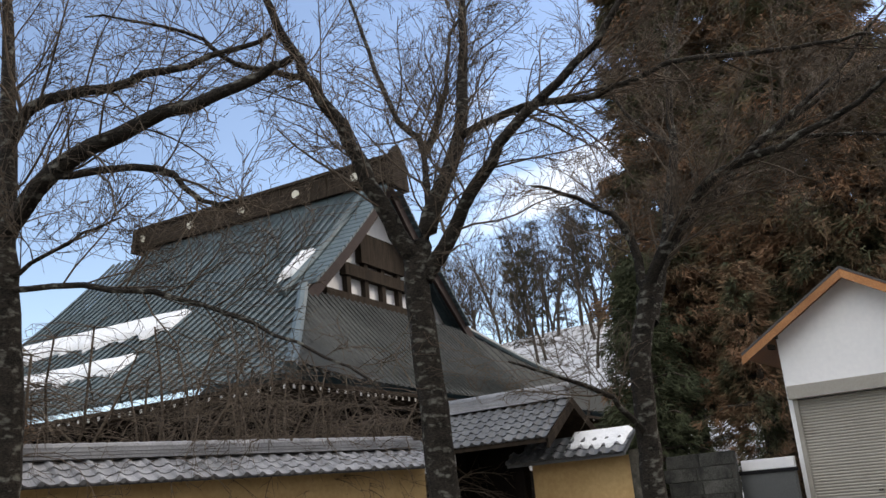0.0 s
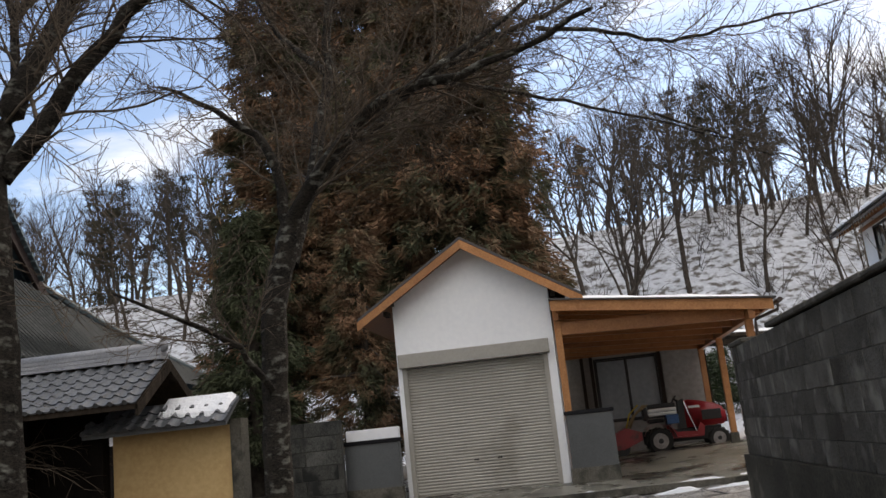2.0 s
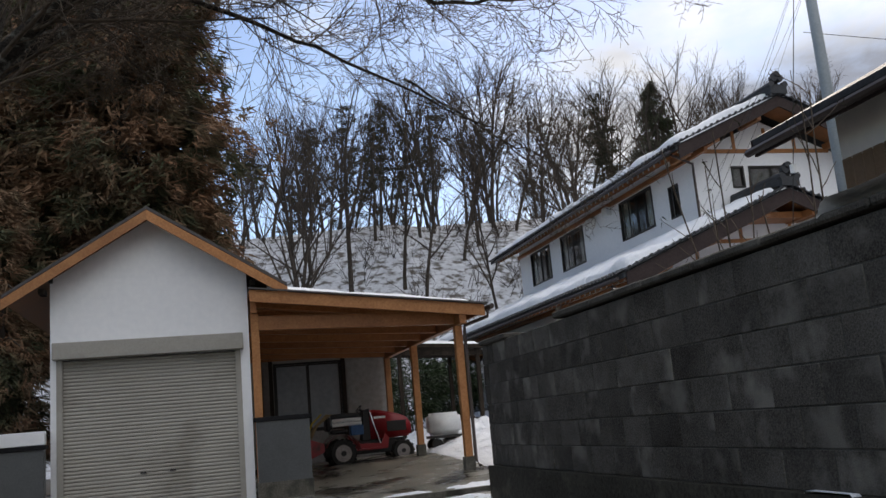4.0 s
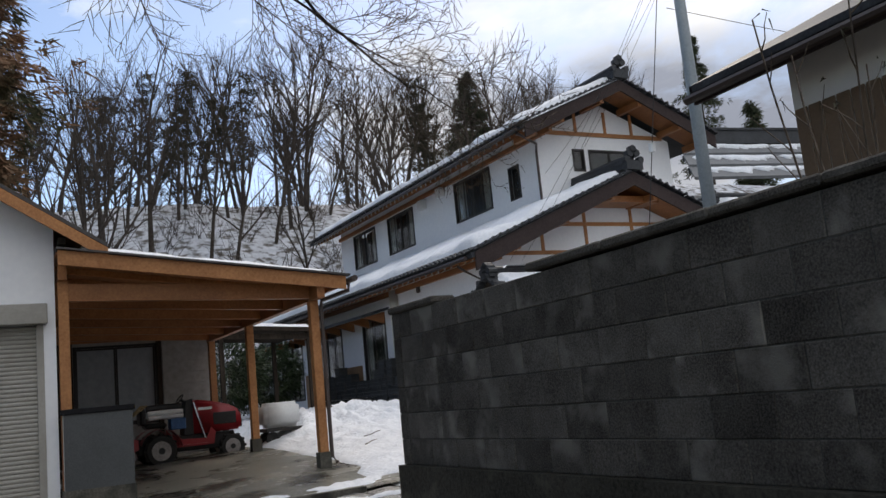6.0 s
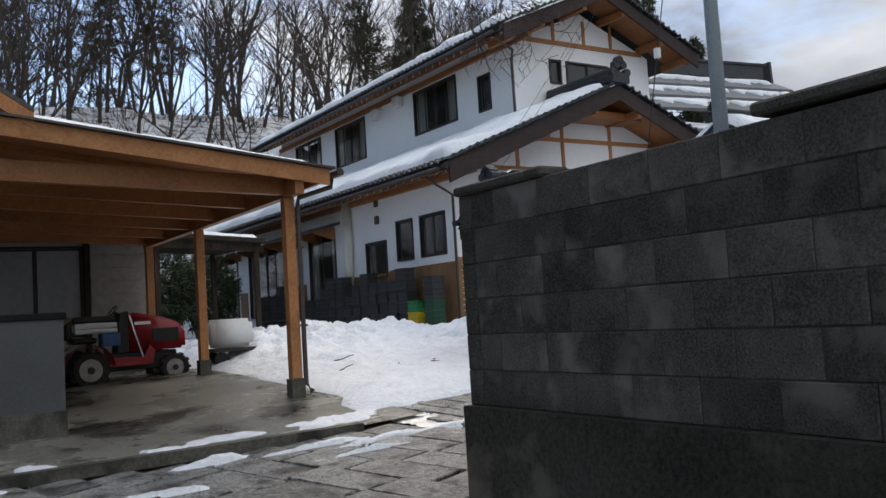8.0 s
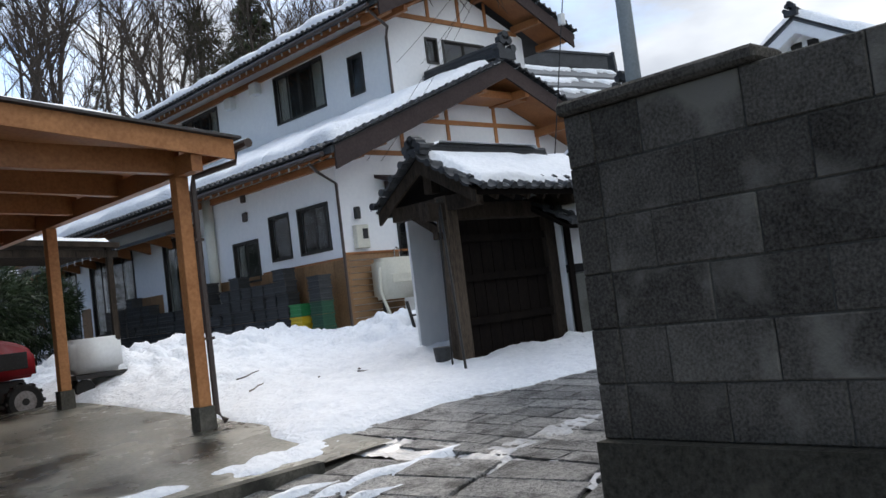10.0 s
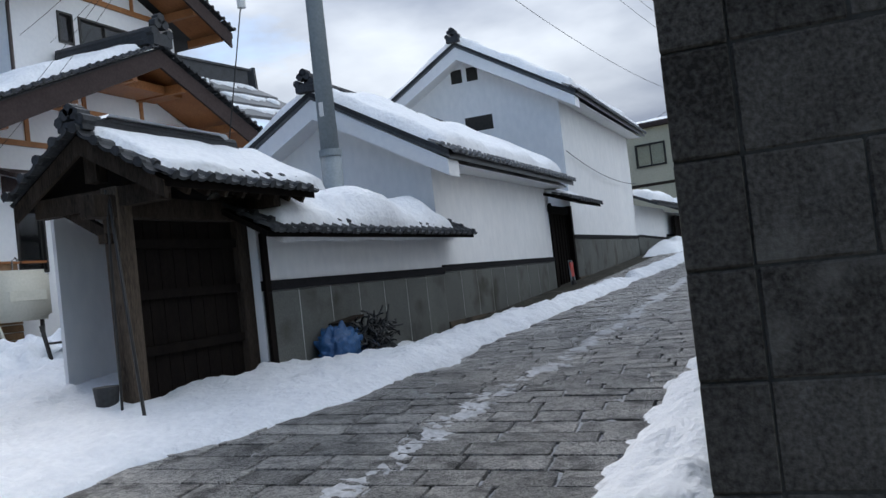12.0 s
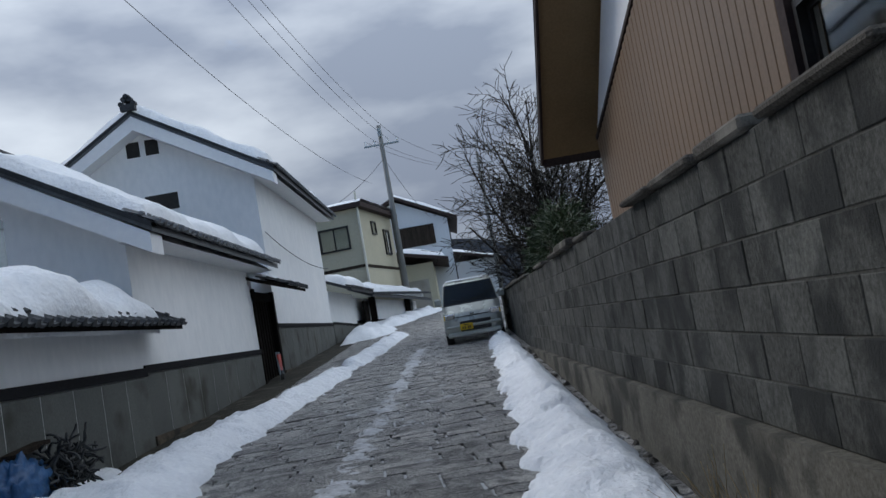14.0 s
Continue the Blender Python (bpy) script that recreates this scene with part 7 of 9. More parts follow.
def pine(seed, height):
    """A red pine: bare stem, thin level clumps in tiers high up."""
    rnd = random.Random(seed)
    t = thing("pine_tree", "tall pine with ragged dark clumps on the hillside", "tree", (0, 0, 0), group="pines on the hillside")
    trunk = wander(rnd, Vector((0, 0, -0.5)), Vector((0, 0, 1)), height, 8, 0.07, 0.05)
    strands, tips = [(trunk, height * 0.013, 0.04)], []
    for q in range(24):
        f = 0.36 + 0.63 * q / 24
        i = min(int(f * 8), 7)
        p = trunk[i].lerp(trunk[i + 1], f * 8 - i)
        a = rnd.uniform(0, 2 * math.pi)
        ln = height * 0.21 * (1.3 - f) * rnd.uniform(0.5, 1.35)
        kid = wander(rnd, p, Vector((math.cos(a), math.sin(a), 0.12)), ln, 5, 0.22, 0.015)
        strands.append((kid, 0.05, 0.012))
        fray(rnd, strands, kid, 0.03, 0, 1.6, ln * 0.35, 0.02, (2, 3, 4))
        for r in (2, 3, 4, 5):
            for _ in range(5):
                tips.append((kid[r] + Vector((rnd.uniform(-0.65, 0.65), rnd.uniform(-0.65, 0.65), rnd.uniform(-0.1, 0.16))), Vector((0, 0, 0.25))))
    ob = new("trunk", strands_mesh("trunk", strands, twig_far))
    ob.parent = t
    ob = new("needles", frond_cloud("needles", rnd, tips, pine_needle, 0.36, 9))
    ob.parent = t
    tagged(ob, kind="stuff")
    return t


def plant_hill():
    rnd = random.Random(77)
    kinds = [bare_tree(500 + i, 13 + i * 0.7) for i in range(6)]
    pines = [pine(600 + i, 13 + i) for i in range(3)]
    first = {id(k): True for k in kinds + pines}
    spots = []
    for i in range(2400):
        y = rnd.uniform(50, 104)
        x = rnd.uniform(-62, 34 + 0.95 * (y - 50))
        if y < 56 and rnd.random() < 0.5:
            continue
        if x < -14 and y < 61:
            continue
        if 5 < x < 24 and y < 54:
            continue
        if all((x - a) ** 2 + (y - b) ** 2 > (1.9 if y > 72 else 2.7) ** 2 for a, b in spots):
            spots.append((x, y))
        if len(spots) >= 250:
            break
    for x, y in spots:
        k = rnd.choice(pines) if rnd.random() < 0.2 else rnd.choice(kinds)
        s = rnd.uniform(0.75, 1.12)
        m = Matrix.Translation((x, y, ground_z(x, y) + hill_z(x, y) - 0.1)) @ pose(0, 0, 0, rnd.uniform(-4, 4), rnd.uniform(-4, 4), rnd.uniform(0, 360)) @ Matrix.Diagonal((s, s, s, 1))
        if first.pop(id(k), None):
            k.matrix_basis = m
        else:
            copy_thing(k, m)


plant_hill()


def hill_brush():
    """Low leafless undergrowth over the lower slope."""
    rnd = random.Random(78)
    kinds = []
    for k in range(3):
        b = thing("brushwood", "low leafless undergrowth poking through the snow", "shrub", (0, 0, 0), group="undergrowth on the hillside")
        strands = []
        for _ in range(11):
            pts = wander(rnd, Vector((rnd.uniform(-0.5, 0.5), rnd.uniform(-0.5, 0.5), -0.1)), Vector((rnd.uniform(-0.7, 0.7), rnd.uniform(-0.7, 0.7), 1)), rnd.uniform(1.2, 2.8), 4, 0.2)
            strands.append((pts, 0.022, 0.008))
            fray(rnd, strands, pts, 0.02, 0, 1.6, 0.8, 0.02, (2, 3, 3))
        ob = new("brush", strands_mesh("brush", strands, twig_far))
        ob.parent = b
        tagged(ob, kind="stuff")
        kinds.append(b)
    for i in range(190):
        x, y = rnd.uniform(-30, 30), rnd.uniform(47, 76)
        if 5 < x < 24 and y < 54:
            continue
        m = Matrix.Translation((x, y, ground_z(x, y) + hill_z(x, y) - 0.08)) @ pose(0, 0, 0, 0, 0, rnd.uniform(0, 360)) @ Matrix.Diagonal((*[rnd.uniform(0.7, 1.3)] * 3, 1))
        if i < 3:
            kinds[i].matrix_basis = m
        else:
            copy_thing(rnd.choice(kinds), m)


hill_brush()


# hedge-like shrub over the block wall, up the street
def build_street_shrub():
    rnd = random.Random(9)
    t = thing("street_tree", "dense leafless twiggy tree above the block wall", "tree", (25.2, 12.9, 0.9))
    strands = []
    for k in range(20):
        c = Vector((25.2 + rnd.uniform(-1.0, 1.0), 12.9 + rnd.uniform(-0.4, 0.4), 0.9))
        pts = wander(rnd, c, Vector((rnd.uniform(-0.5, 0.5), rnd.uniform(-0.35, 0.32), 1)), rnd.uniform(4.2, 7.6), 9, 0.2, 0.0)
        adopt(new("stem", strands_mesh("stem", [(pts, 0.075, 0.02)], bark)), t)
        fray(rnd, strands, pts[1:], 0.07, 1, 4.6, 2.0, -0.03, (4, 6, 6))
    ob = new("crown", strands_mesh("crown", [(p, max(a, 0.011), 0.007) for p, a, b in strands], bark))
    adopt(ob, t)
    tagged(ob, kind="stuff")
    s = thing("evergreen_shrub", "dark evergreen shrub growing over the block wall", "shrub", (20.5, 13.2, 1.0))
    tips = []
    for _ in range(700):
        a, b, r = rnd.uniform(0, 6.28), rnd.uniform(-1, 1), rnd.uniform(0.5, 1.0)
        q = math.sqrt(1 - b * b)
        tips.append((Vector((20.5 + 2.6 * r * q * math.cos(a), 13.2 + 0.75 * r * q * math.sin(a), 2.7 + 1.2 * r * b + 0.3 * rough(a, b, 2.0))), Vector((math.cos(a), math.sin(a), b))))
    ob = new("leaves", frond_cloud("leaves", rnd, tips, leaf_dark, 0.2, 16))
    adopt(ob, s)
    ob = new("stems", strands_mesh("stems", [(wander(rnd, Vector((20.5 + 0.3 * i - 0.6, 13.2, 0.9)), Vector((rnd.uniform(-0.5, 0.5), 0, 1)), 2.4, 5, 0.15), 0.03, 0.01) for i in range(5)], twig))
    adopt(ob, s)


build_street_shrub()


def court_evergreen(at, reach, tall, seed):
    rnd = random.Random(seed)
    s = thing("evergreen_shrub", "dark evergreen shrub at the back of the courtyard", "shrub", at, group="evergreens behind the carport")
    c = Vector(at)
    tips = []
    for _ in range(520):
        a, b, r = rnd.uniform(0, 6.28), rnd.uniform(-1, 1), rnd.uniform(0.55, 1.0)
        q = math.sqrt(1 - b * b)
        tips.append((c + Vector((reach * r * q * math.cos(a), reach * r * q * math.sin(a), tall * (0.55 + 0.42 * r * b) + 0.3 * rough(a, b, 2.0, seed))), Vector((math.cos(a), math.sin(a), b))))
    adopt(new("leaves", frond_cloud("leaves", rnd, tips, leaf_dark, 0.3, 14)), s)
    adopt(new("stems", strands_mesh("stems", [(wander(rnd, c, Vector((rnd.uniform(-0.5, 0.5), rnd.uniform(-0.5, 0.5), 1)), tall * 0.8, 5, 0.15), 0.05, 0.015) for i in range(4)], twig)), s)


for n_, (x_, y_, r_, h_) in enumerate(((3.6, 40.0, 1.6, 3.6), (6.0, 41.5, 1.7, 4.0), (8.0, 43.0, 1.6, 3.4), (1.6, 41.0, 1.6, 3.8))):
    court_evergreen((x_, y_, ground_z(x_, y_) - 0.05), r_, h_, 700 + n_)


# ---- snow on the ground ----
def along_line(x, knots):
    """The height of a bent line of (x, y) knots at x."""
    for (x0, y0), (x1, y1) in zip(knots, knots[1:]):
        if x < x1:
            return y0 + (y1 - y0) * max(x - x0, 0) / (x1 - x0)
    return knots[-1][1]


FRONT = [(2.4, 19.0), (4.3, 19.15), (5.4, 18.8), (6.8, 18.5), (9.5, 18.5), (11.3, 18.75), (15.3, 18.5), (20.4, 18.15), (33.0, 17.4)]
INNER = [(8.6, 21.5), (9.4, 20.3), (11.0, 19.95), (13.0, 19.85), (15.9, 19.3), (20.4, 18.85), (33.0, 18.1)]


def lumps(x, y):
    return 0.06 * rough(x, y, 1.6, 5) + 0.065 * rough(x, y, 4.0, 6) + 0.05 * rough(x, y, 8.5, 7)


def street_bank(x, y):
    edge = along_line(x, FRONT) + 0.12 * rough(x, y, 1.1, 3) + 0.09 * rough(x, y, 3.4, 4) + 0.05 * rough(x, y, 8.0, 4)
    inner = along_line(x, INNER) + 0.10 * rough(x, y, 1.3, 8) + 0.10 * rough(x, y, 4.0, 9)
    t = min((y - edge) / 0.45, (inner - y) / 0.35, (x - 3.6) / 1.5)
    h = 0.23 * math.sqrt(min(t, 1)) * (0.4 + 0.6 * smooth_step(6.0, 9.5, x)) if t > 0 else 0.4 * t
    h += lumps(x, y) * min(max(t, 0), 1)
    if 20.6 < x < 22.0:
        h -= 0.12
    return h - 0.5 * smooth_step(31, 36, x)


snow_sheet("snow_bank", 3.4, 33.0, 16.9, 20.5, 0.08, street_bank, "shovelled snow bank along the storehouse walls")


def far_bank(x, y):
    line = 20.35 - 0.2 * max(x - 41, 0)
    edge = line - 1.8 - 0.7 * rough(x, y, 0.35, 61) + 0.2 * rough(x, y, 1.7, 62)
    t = min((y - edge) / 0.6, (line - 0.25 - y) / 0.3, (x - 33.6) / 1.2, (53.0 - x) / 1.5)
    h = 0.34 * math.sqrt(min(t, 1)) if t > 0 else 0.4 * t
    return h + (0.2 * rough(x, y, 0.9, 63) + 0.1 * rough(x, y, 3.0, 64)) * min(max(t, 0), 1)


snow_sheet("snow_bank", 33.0, 54.0, 15.2, 20.4, 0.14, far_bank, "shovelled snow heaped before the walls up the street")


def court_snow(x, y):
    left = 2.78 + 0.10 * rough(x, y, 1.0, 7) + 0.05 * rough(x, y, 3, 2) + (-0.35 * smooth_step(20.6, 19.3, y) if y < 20.6 else 0)
    front = along_line(x, FRONT) + 0.10 * rough(x, y, 1.1, 8) + 0.08 * rough(x, y, 3.5, 9) + 0.05 * rough(x, y, 8.0, 9) + (1.6 * smooth_step(8.4, 9.4, x))
    t = min((x - left) / 0.6, (y - front) / 0.6)
    h = (0.13 * math.sqrt(max(min(t, 1), 0)) if t > 0 else 0.4 * t)
    mound = 0.0
    for cx, cy, rx, ry, hh in ((5.0, 27.2, 1.6, 1.8, 0.62), (7.1, 27.6, 1.4, 1.6, 0.50), (9.3, 26.6, 1.4, 1.5, 0.16), (6.3, 29.5, 2.0, 2.0, 0.55), (8.4, 24.3, 1.5, 1.2, 0.56), (4.2, 24.8, 0.9, 2.0, 0.22), (11.2, 26.2, 1.2, 1.5, 0.42), (5.4, 32.0, 2.0, 2.5, 0.5), (7.0, 22.6, 1.2, 1.0, 0.22), (9.6, 22.8, 1.3, 1.2, 0.4)):
        d = ((x - cx) / rx) ** 2 + ((y - cy) / ry) ** 2
        mound = max(mound, (0.72 if cx < 8.5 else 0.45) * hh * math.exp(-d * 0.9))
    h += mound * min(max(t, 0), 1) * (1 + 0.35 * rough(x, y, 1.6, 1)) + (lumps(x, y) + 0.06 * rough(x, y, 2.6, 12)) * (0.5 + 1.6 * min(mound * 3, 1)) * min(max(t, 0), 1)
    return h


snow_sheet("snow_field", 2.2, 12.4, 18.0, 36.0, 0.08, court_snow, "trampled deep snow heaped across the courtyard")


def wall_bank(x, y):
    edge = 15.5 - 0.025 * (x - 4) + 0.14 * rough(x, y, 1.3, 11) + 0.13 * rough(x, y, 4.0, 12) + 0.05 * rough(x, y, 9.0, 12)
    inner = 14.52 + 0.07 * rough(x, y, 2.0, 13)
    t = min((edge - y) / 0.42, (y - inner) / 0.3, (x - 3.0) / 0.5)
    h = 0.21 * math.sqrt(max(min(t, 1), 0)) if t > 0 else 0.5 * t
    return h + (0.11 * rough(x, y, 1.5, 14) + 0.06 * rough(x, y, 5.0, 15) + 0.025 * rough(x, y, 11.0, 15)) * min(max(t, 0), 1)


snow_sheet("snow_bank", 2.6, 34.0, 14.3, 15.9, 0.07, wall_bank, "ragged snow bank along the block wall")


def corner_bank(x, y):
    t = 1 - ((x - 0.35) / 0.55) ** 2 - ((y - 13.6) / 1.0) ** 2
    return 0.24 * math.sqrt(t) + 0.03 * rough(x, y, 4, 3) if t > 0 else 0.3 * t


snow_sheet("snow_bank", -0.5, 1.0, 12.3, 15.0, 0.06, corner_bank, "small heap of snow at the foot of the block wall")


def slush(x, y):
    tracks = 0.0
    for c, w in ((17.05, 0.22),):
        mid = c + 0.04 * rough(x, 1, 0.3, 2) - 0.015 * (x - 8)
        tracks = max(tracks, 1 - ((y - mid) / w) ** 2)
    return 0.026 * max(tracks, -0.8) + 0.016 * rough(x, y, 1.2, 21) + 0.022 * rough(x, y, 4.2, 22) + 0.03 * rough(x, y, 13.0, 23) - 0.02


snow_sheet("slush", 2.5, 24.0, 15.6, 18.6, 0.05, slush, "thin icy slush left along the wheel tracks", base=lambda x, y: ground_z(x, y) + 0.016, mat=slush_ice)


def kerb_slush(x, y):
    d = 0.0
    for cx, cy, rx, ry in ((0.55, 19.0, 0.8, 0.2), (2.0, 18.9, 0.75, 0.35), (-1.2, 18.7, 0.25, 0.5), (-2.2, 18.05, 0.9, 0.06), (0.2, 17.95, 0.5, 0.07), (1.2, 17.8, 0.7, 0.08), (2.2, 17.6, 0.9, 0.09), (1.5, 17.2, 0.6, 0.07), (-0.6, 17.0, 0.5, 0.06)):
        d = max(d, 1 - ((x - cx) / rx) ** 2 - ((y - cy) / ry) ** 2)
    return (0.05 * d if d > 0 else -0.1) + 0.05 * rough(x, y, 2.2, 31) + 0.03 * rough(x, y, 7.0, 32) - 0.014


snow_sheet("slush", -3.2, 3.2, 16.7, 19.6, 0.06, kerb_slush, "melting snow patches by the kerb", base=lambda x, y: ground_z(x, y) + 0.03)


# ---- vehicles ----
def build_van():
    x0, yc, z0 = 23.35, 15.32, ground_z(23.6, 15.4)
    v = thing("kei_van", "silver-green kei van parked facing down the street", "car", (x0, yc, z0))
    prof = [(0.02, 0.22), (-0.03, 0.40), (-0.02, 0.64), (0.03, 0.78), (0.10, 0.86), (0.42, 1.03), (0.86, 1.58), (1.05, 1.67), (2.1, 1.71), (3.1, 1.68), (3.32, 1.5), (3.38, 1.0), (3.4, 0.6), (3.38, 0.22)]

    def half(z):
        return 0.735 if z < 0.95 else 0.735 - 0.11 * (z - 0.95) / 0.75

    bm = bmesh.new()
    loops = []
    for s in (-1, 1):
        loops.append([bm.verts.new((x0 + x + (0.10 if x < 0.2 else 0), yc + s * half(z), z0 + z)) for x, z in prof])
    inner = [[bm.verts.new((x0 + x, yc + s * half(z) * 0.72, z0 + z + (0.012 if 0.3 < x < 3.2 else 0))) for x, z in prof] for s in (-1, 1)]
    n = len(prof)
    for p, q in ((loops[0], inner[0]), (inner[0], inner[1]), (inner[1], loops[1])):
        for i in range(n):
            j = (i + 1) % n
            bm.faces.new((p[i], p[j], q[j], q[i]))
    bm.faces.new(loops[0][::-1])
    bm.faces.new(loops[1])
    bmesh.ops.recalc_face_normals(bm, faces=bm.faces[:])
    sharp = [e for e in bm.edges if e.is_manifold and e.calc_face_angle() > 0.5]
    bmesh.ops.bevel(bm, geom=sharp, offset=0.05, segments=3, affect="EDGES", clamp_overlap=True)
    part("body", bm, car_paint, v, smooth=True)

    def onto(x1, z1, x2, z2, m0, m1, lift, w1, w2):
        a, b = Vector((x1, 0, z1)), Vector((x2, 0, z2))
        nrm = Vector((-(z2 - z1), 0, x2 - x1)).normalized()
        p, q = a.lerp(b, m0) + nrm * lift, a.lerp(b, m1) + nrm * lift
        return [(x0 + p.x, yc - w1, z0 + p.z), (x0 + p.x, yc + w1, z0 + p.z), (x0 + q.x, yc + w2, z0 + q.z), (x0 + q.x, yc - w2, z0 + q.z)], -nrm * 0.02

    # full black slab: rim seal, and the dark cabin painted in behind the glass
    q, d = onto(0.42, 1.03, 0.86, 1.58, 0.0, 1.0, 0.02, 0.70, 0.615)
    part("windscreen_backing", slab(q, d), black_plastic, v)
    q, d = onto(0.42, 1.03, 0.86, 1.58, 0.05, 0.97, 0.026, 0.675, 0.595)
    part("windscreen", slab(q, d), car_glass, v)
    for s in (-1, 1):
        for a, b in ((0.95, 1.85), (1.95, 3.05)):
            y1, y2 = yc + s * (half(1.05) + 0.006), yc + s * (half(1.55) + 0.006)
            part("side_window", slab([(x0 + a, y1, z0 + 1.05), (x0 + b, y1, z0 + 1.05), (x0 + b - 0.06, y2, z0 + 1.55), (x0 + a + 0.1, y2, z0 + 1.55)], (0, -s * 0.015, 0)), car_glass, v)
        lo, hi = sorted((yc + s * 0.44, yc + s * 0.715))
        lamp = part("headlight", cuboid(x0 - 0.02, x0 + 0.2, lo, hi, z0 + 0.665, z0 + 0.825, 0.03), chrome, v, "clear headlight")
        part("indicator", cuboid(x0 - 0.012, x0 + 0.12, yc + s * 0.70 - 0.02, yc + s * 0.70 + 0.02, z0 + 0.68, z0 + 0.80, 0.008), plate_yellow, lamp)
        part("mirror", cuboid(x0 + 0.62, x0 + 0.76, yc + s * 0.83 - 0.085, yc + s * 0.83 + 0.085, z0 + 1.06, z0 + 1.27, 0.04), car_paint, v)
        for xw in (0.52, 2.85):
            w = bmesh.new()
            tube(w, [(x0 + xw, yc + s * 0.745, z0 + 0.27), (x0 + xw, yc + s * 0.57, z0 + 0.27)], 0.27, 20)
            wheel = part("wheel", w, rubber, v)
            part("hubcap", pipe([(x0 + xw, yc + s * 0.755, z0 + 0.27), (x0 + xw, yc + s * 0.735, z0 + 0.27)], 0.17, 16), chrome, wheel)
    part("upper_grille", cuboid(x0 - 0.045, x0 + 0.05, yc - 0.44, yc + 0.34, z0 + 0.515, z0 + 0.60, 0.014), black_plastic, v)
    part("lower_grille", cuboid(x0 - 0.05, x0 + 0.05, yc - 0.44, yc + 0.34, z0 + 0.335, z0 + 0.43, 0.014), black_plastic, v)
    part("bumper", cuboid(x0 - 0.055, x0 + 0.1, yc - 0.70, yc + 0.70, z0 + 0.435, z0 + 0.51, 0.025), car_paint, v)
    part("lower_bumper", cuboid(x0 - 0.05, x0 + 0.1, yc - 0.68, yc + 0.68, z0 + 0.20, z0 + 0.33, 0.03), car_paint, v)
    part("bonnet_line", cuboid(x0 - 0.024, x0 + 0.05, yc - 0.42, yc + 0.42, z0 + 0.715, z0 + 0.735, 0.004), black_plastic, v)
    part("badge", cuboid(x0 - 0.02, x0 + 0.06, yc - 0.055, yc + 0.055, z0 + 0.76, z0 + 0.80, 0.012), chrome, v)
    pl = part("number_plate", cuboid(x0 - 0.075, x0 - 0.056, yc + 0.02, yc + 0.35, z0 + 0.37, z0 + 0.535, 0.006), plate_yellow, v, "yellow number plate")
    for a, b, z, h in ((0.06, 0.09, 0.395, 0.07), (0.11, 0.14, 0.395, 0.07), (0.19, 0.22, 0.395, 0.07), (0.245, 0.275, 0.395, 0.07), (0.1, 0.24, 0.495, 0.02)):
        part("character_bar", cuboid(x0 - 0.079, x0 - 0.0755, yc + a + 0.02, yc + b + 0.02, z0 + z, z0 + z + h), black_plastic, pl)
    for y in (-0.45, 0.05):
        part("wiper", beam((x0 + 0.425, yc + y, z0 + 1.08), (x0 + 0.50, yc + y + 0.42, z0 + 1.17), 0.02, 0.02), black_plastic, v)
    for y in (-0.3, 0.3):
        part("seat", cuboid(x0 + 1.3, x0 + 1.45, yc + y - 0.2, yc + y + 0.2, z0 + 0.6, z0 + 1.4, 0.05), black_plastic, v)
    part("dashboard", cuboid(x0 + 0.55, x0 + 0.8, yc - 0.6, yc + 0.6, z0 + 0.9, z0 + 1.02, 0.03), black_plastic, v)
    part("roof_snow", roof_snow((x0 + 1.0, yc + 0.55, z0 + 1.69), (1, 0, 0), (0, -1, 0), 2.1, 1.1, 0.04, 3.3, step=0.1), snow, v, "thin snow on the roof", smooth=True)
    v.matrix_basis = pose(x0, yc + 0.03, z0, 0, -2.6, -1.5) @ Matrix.Diagonal((1, 1, 0.95, 1))


build_van()


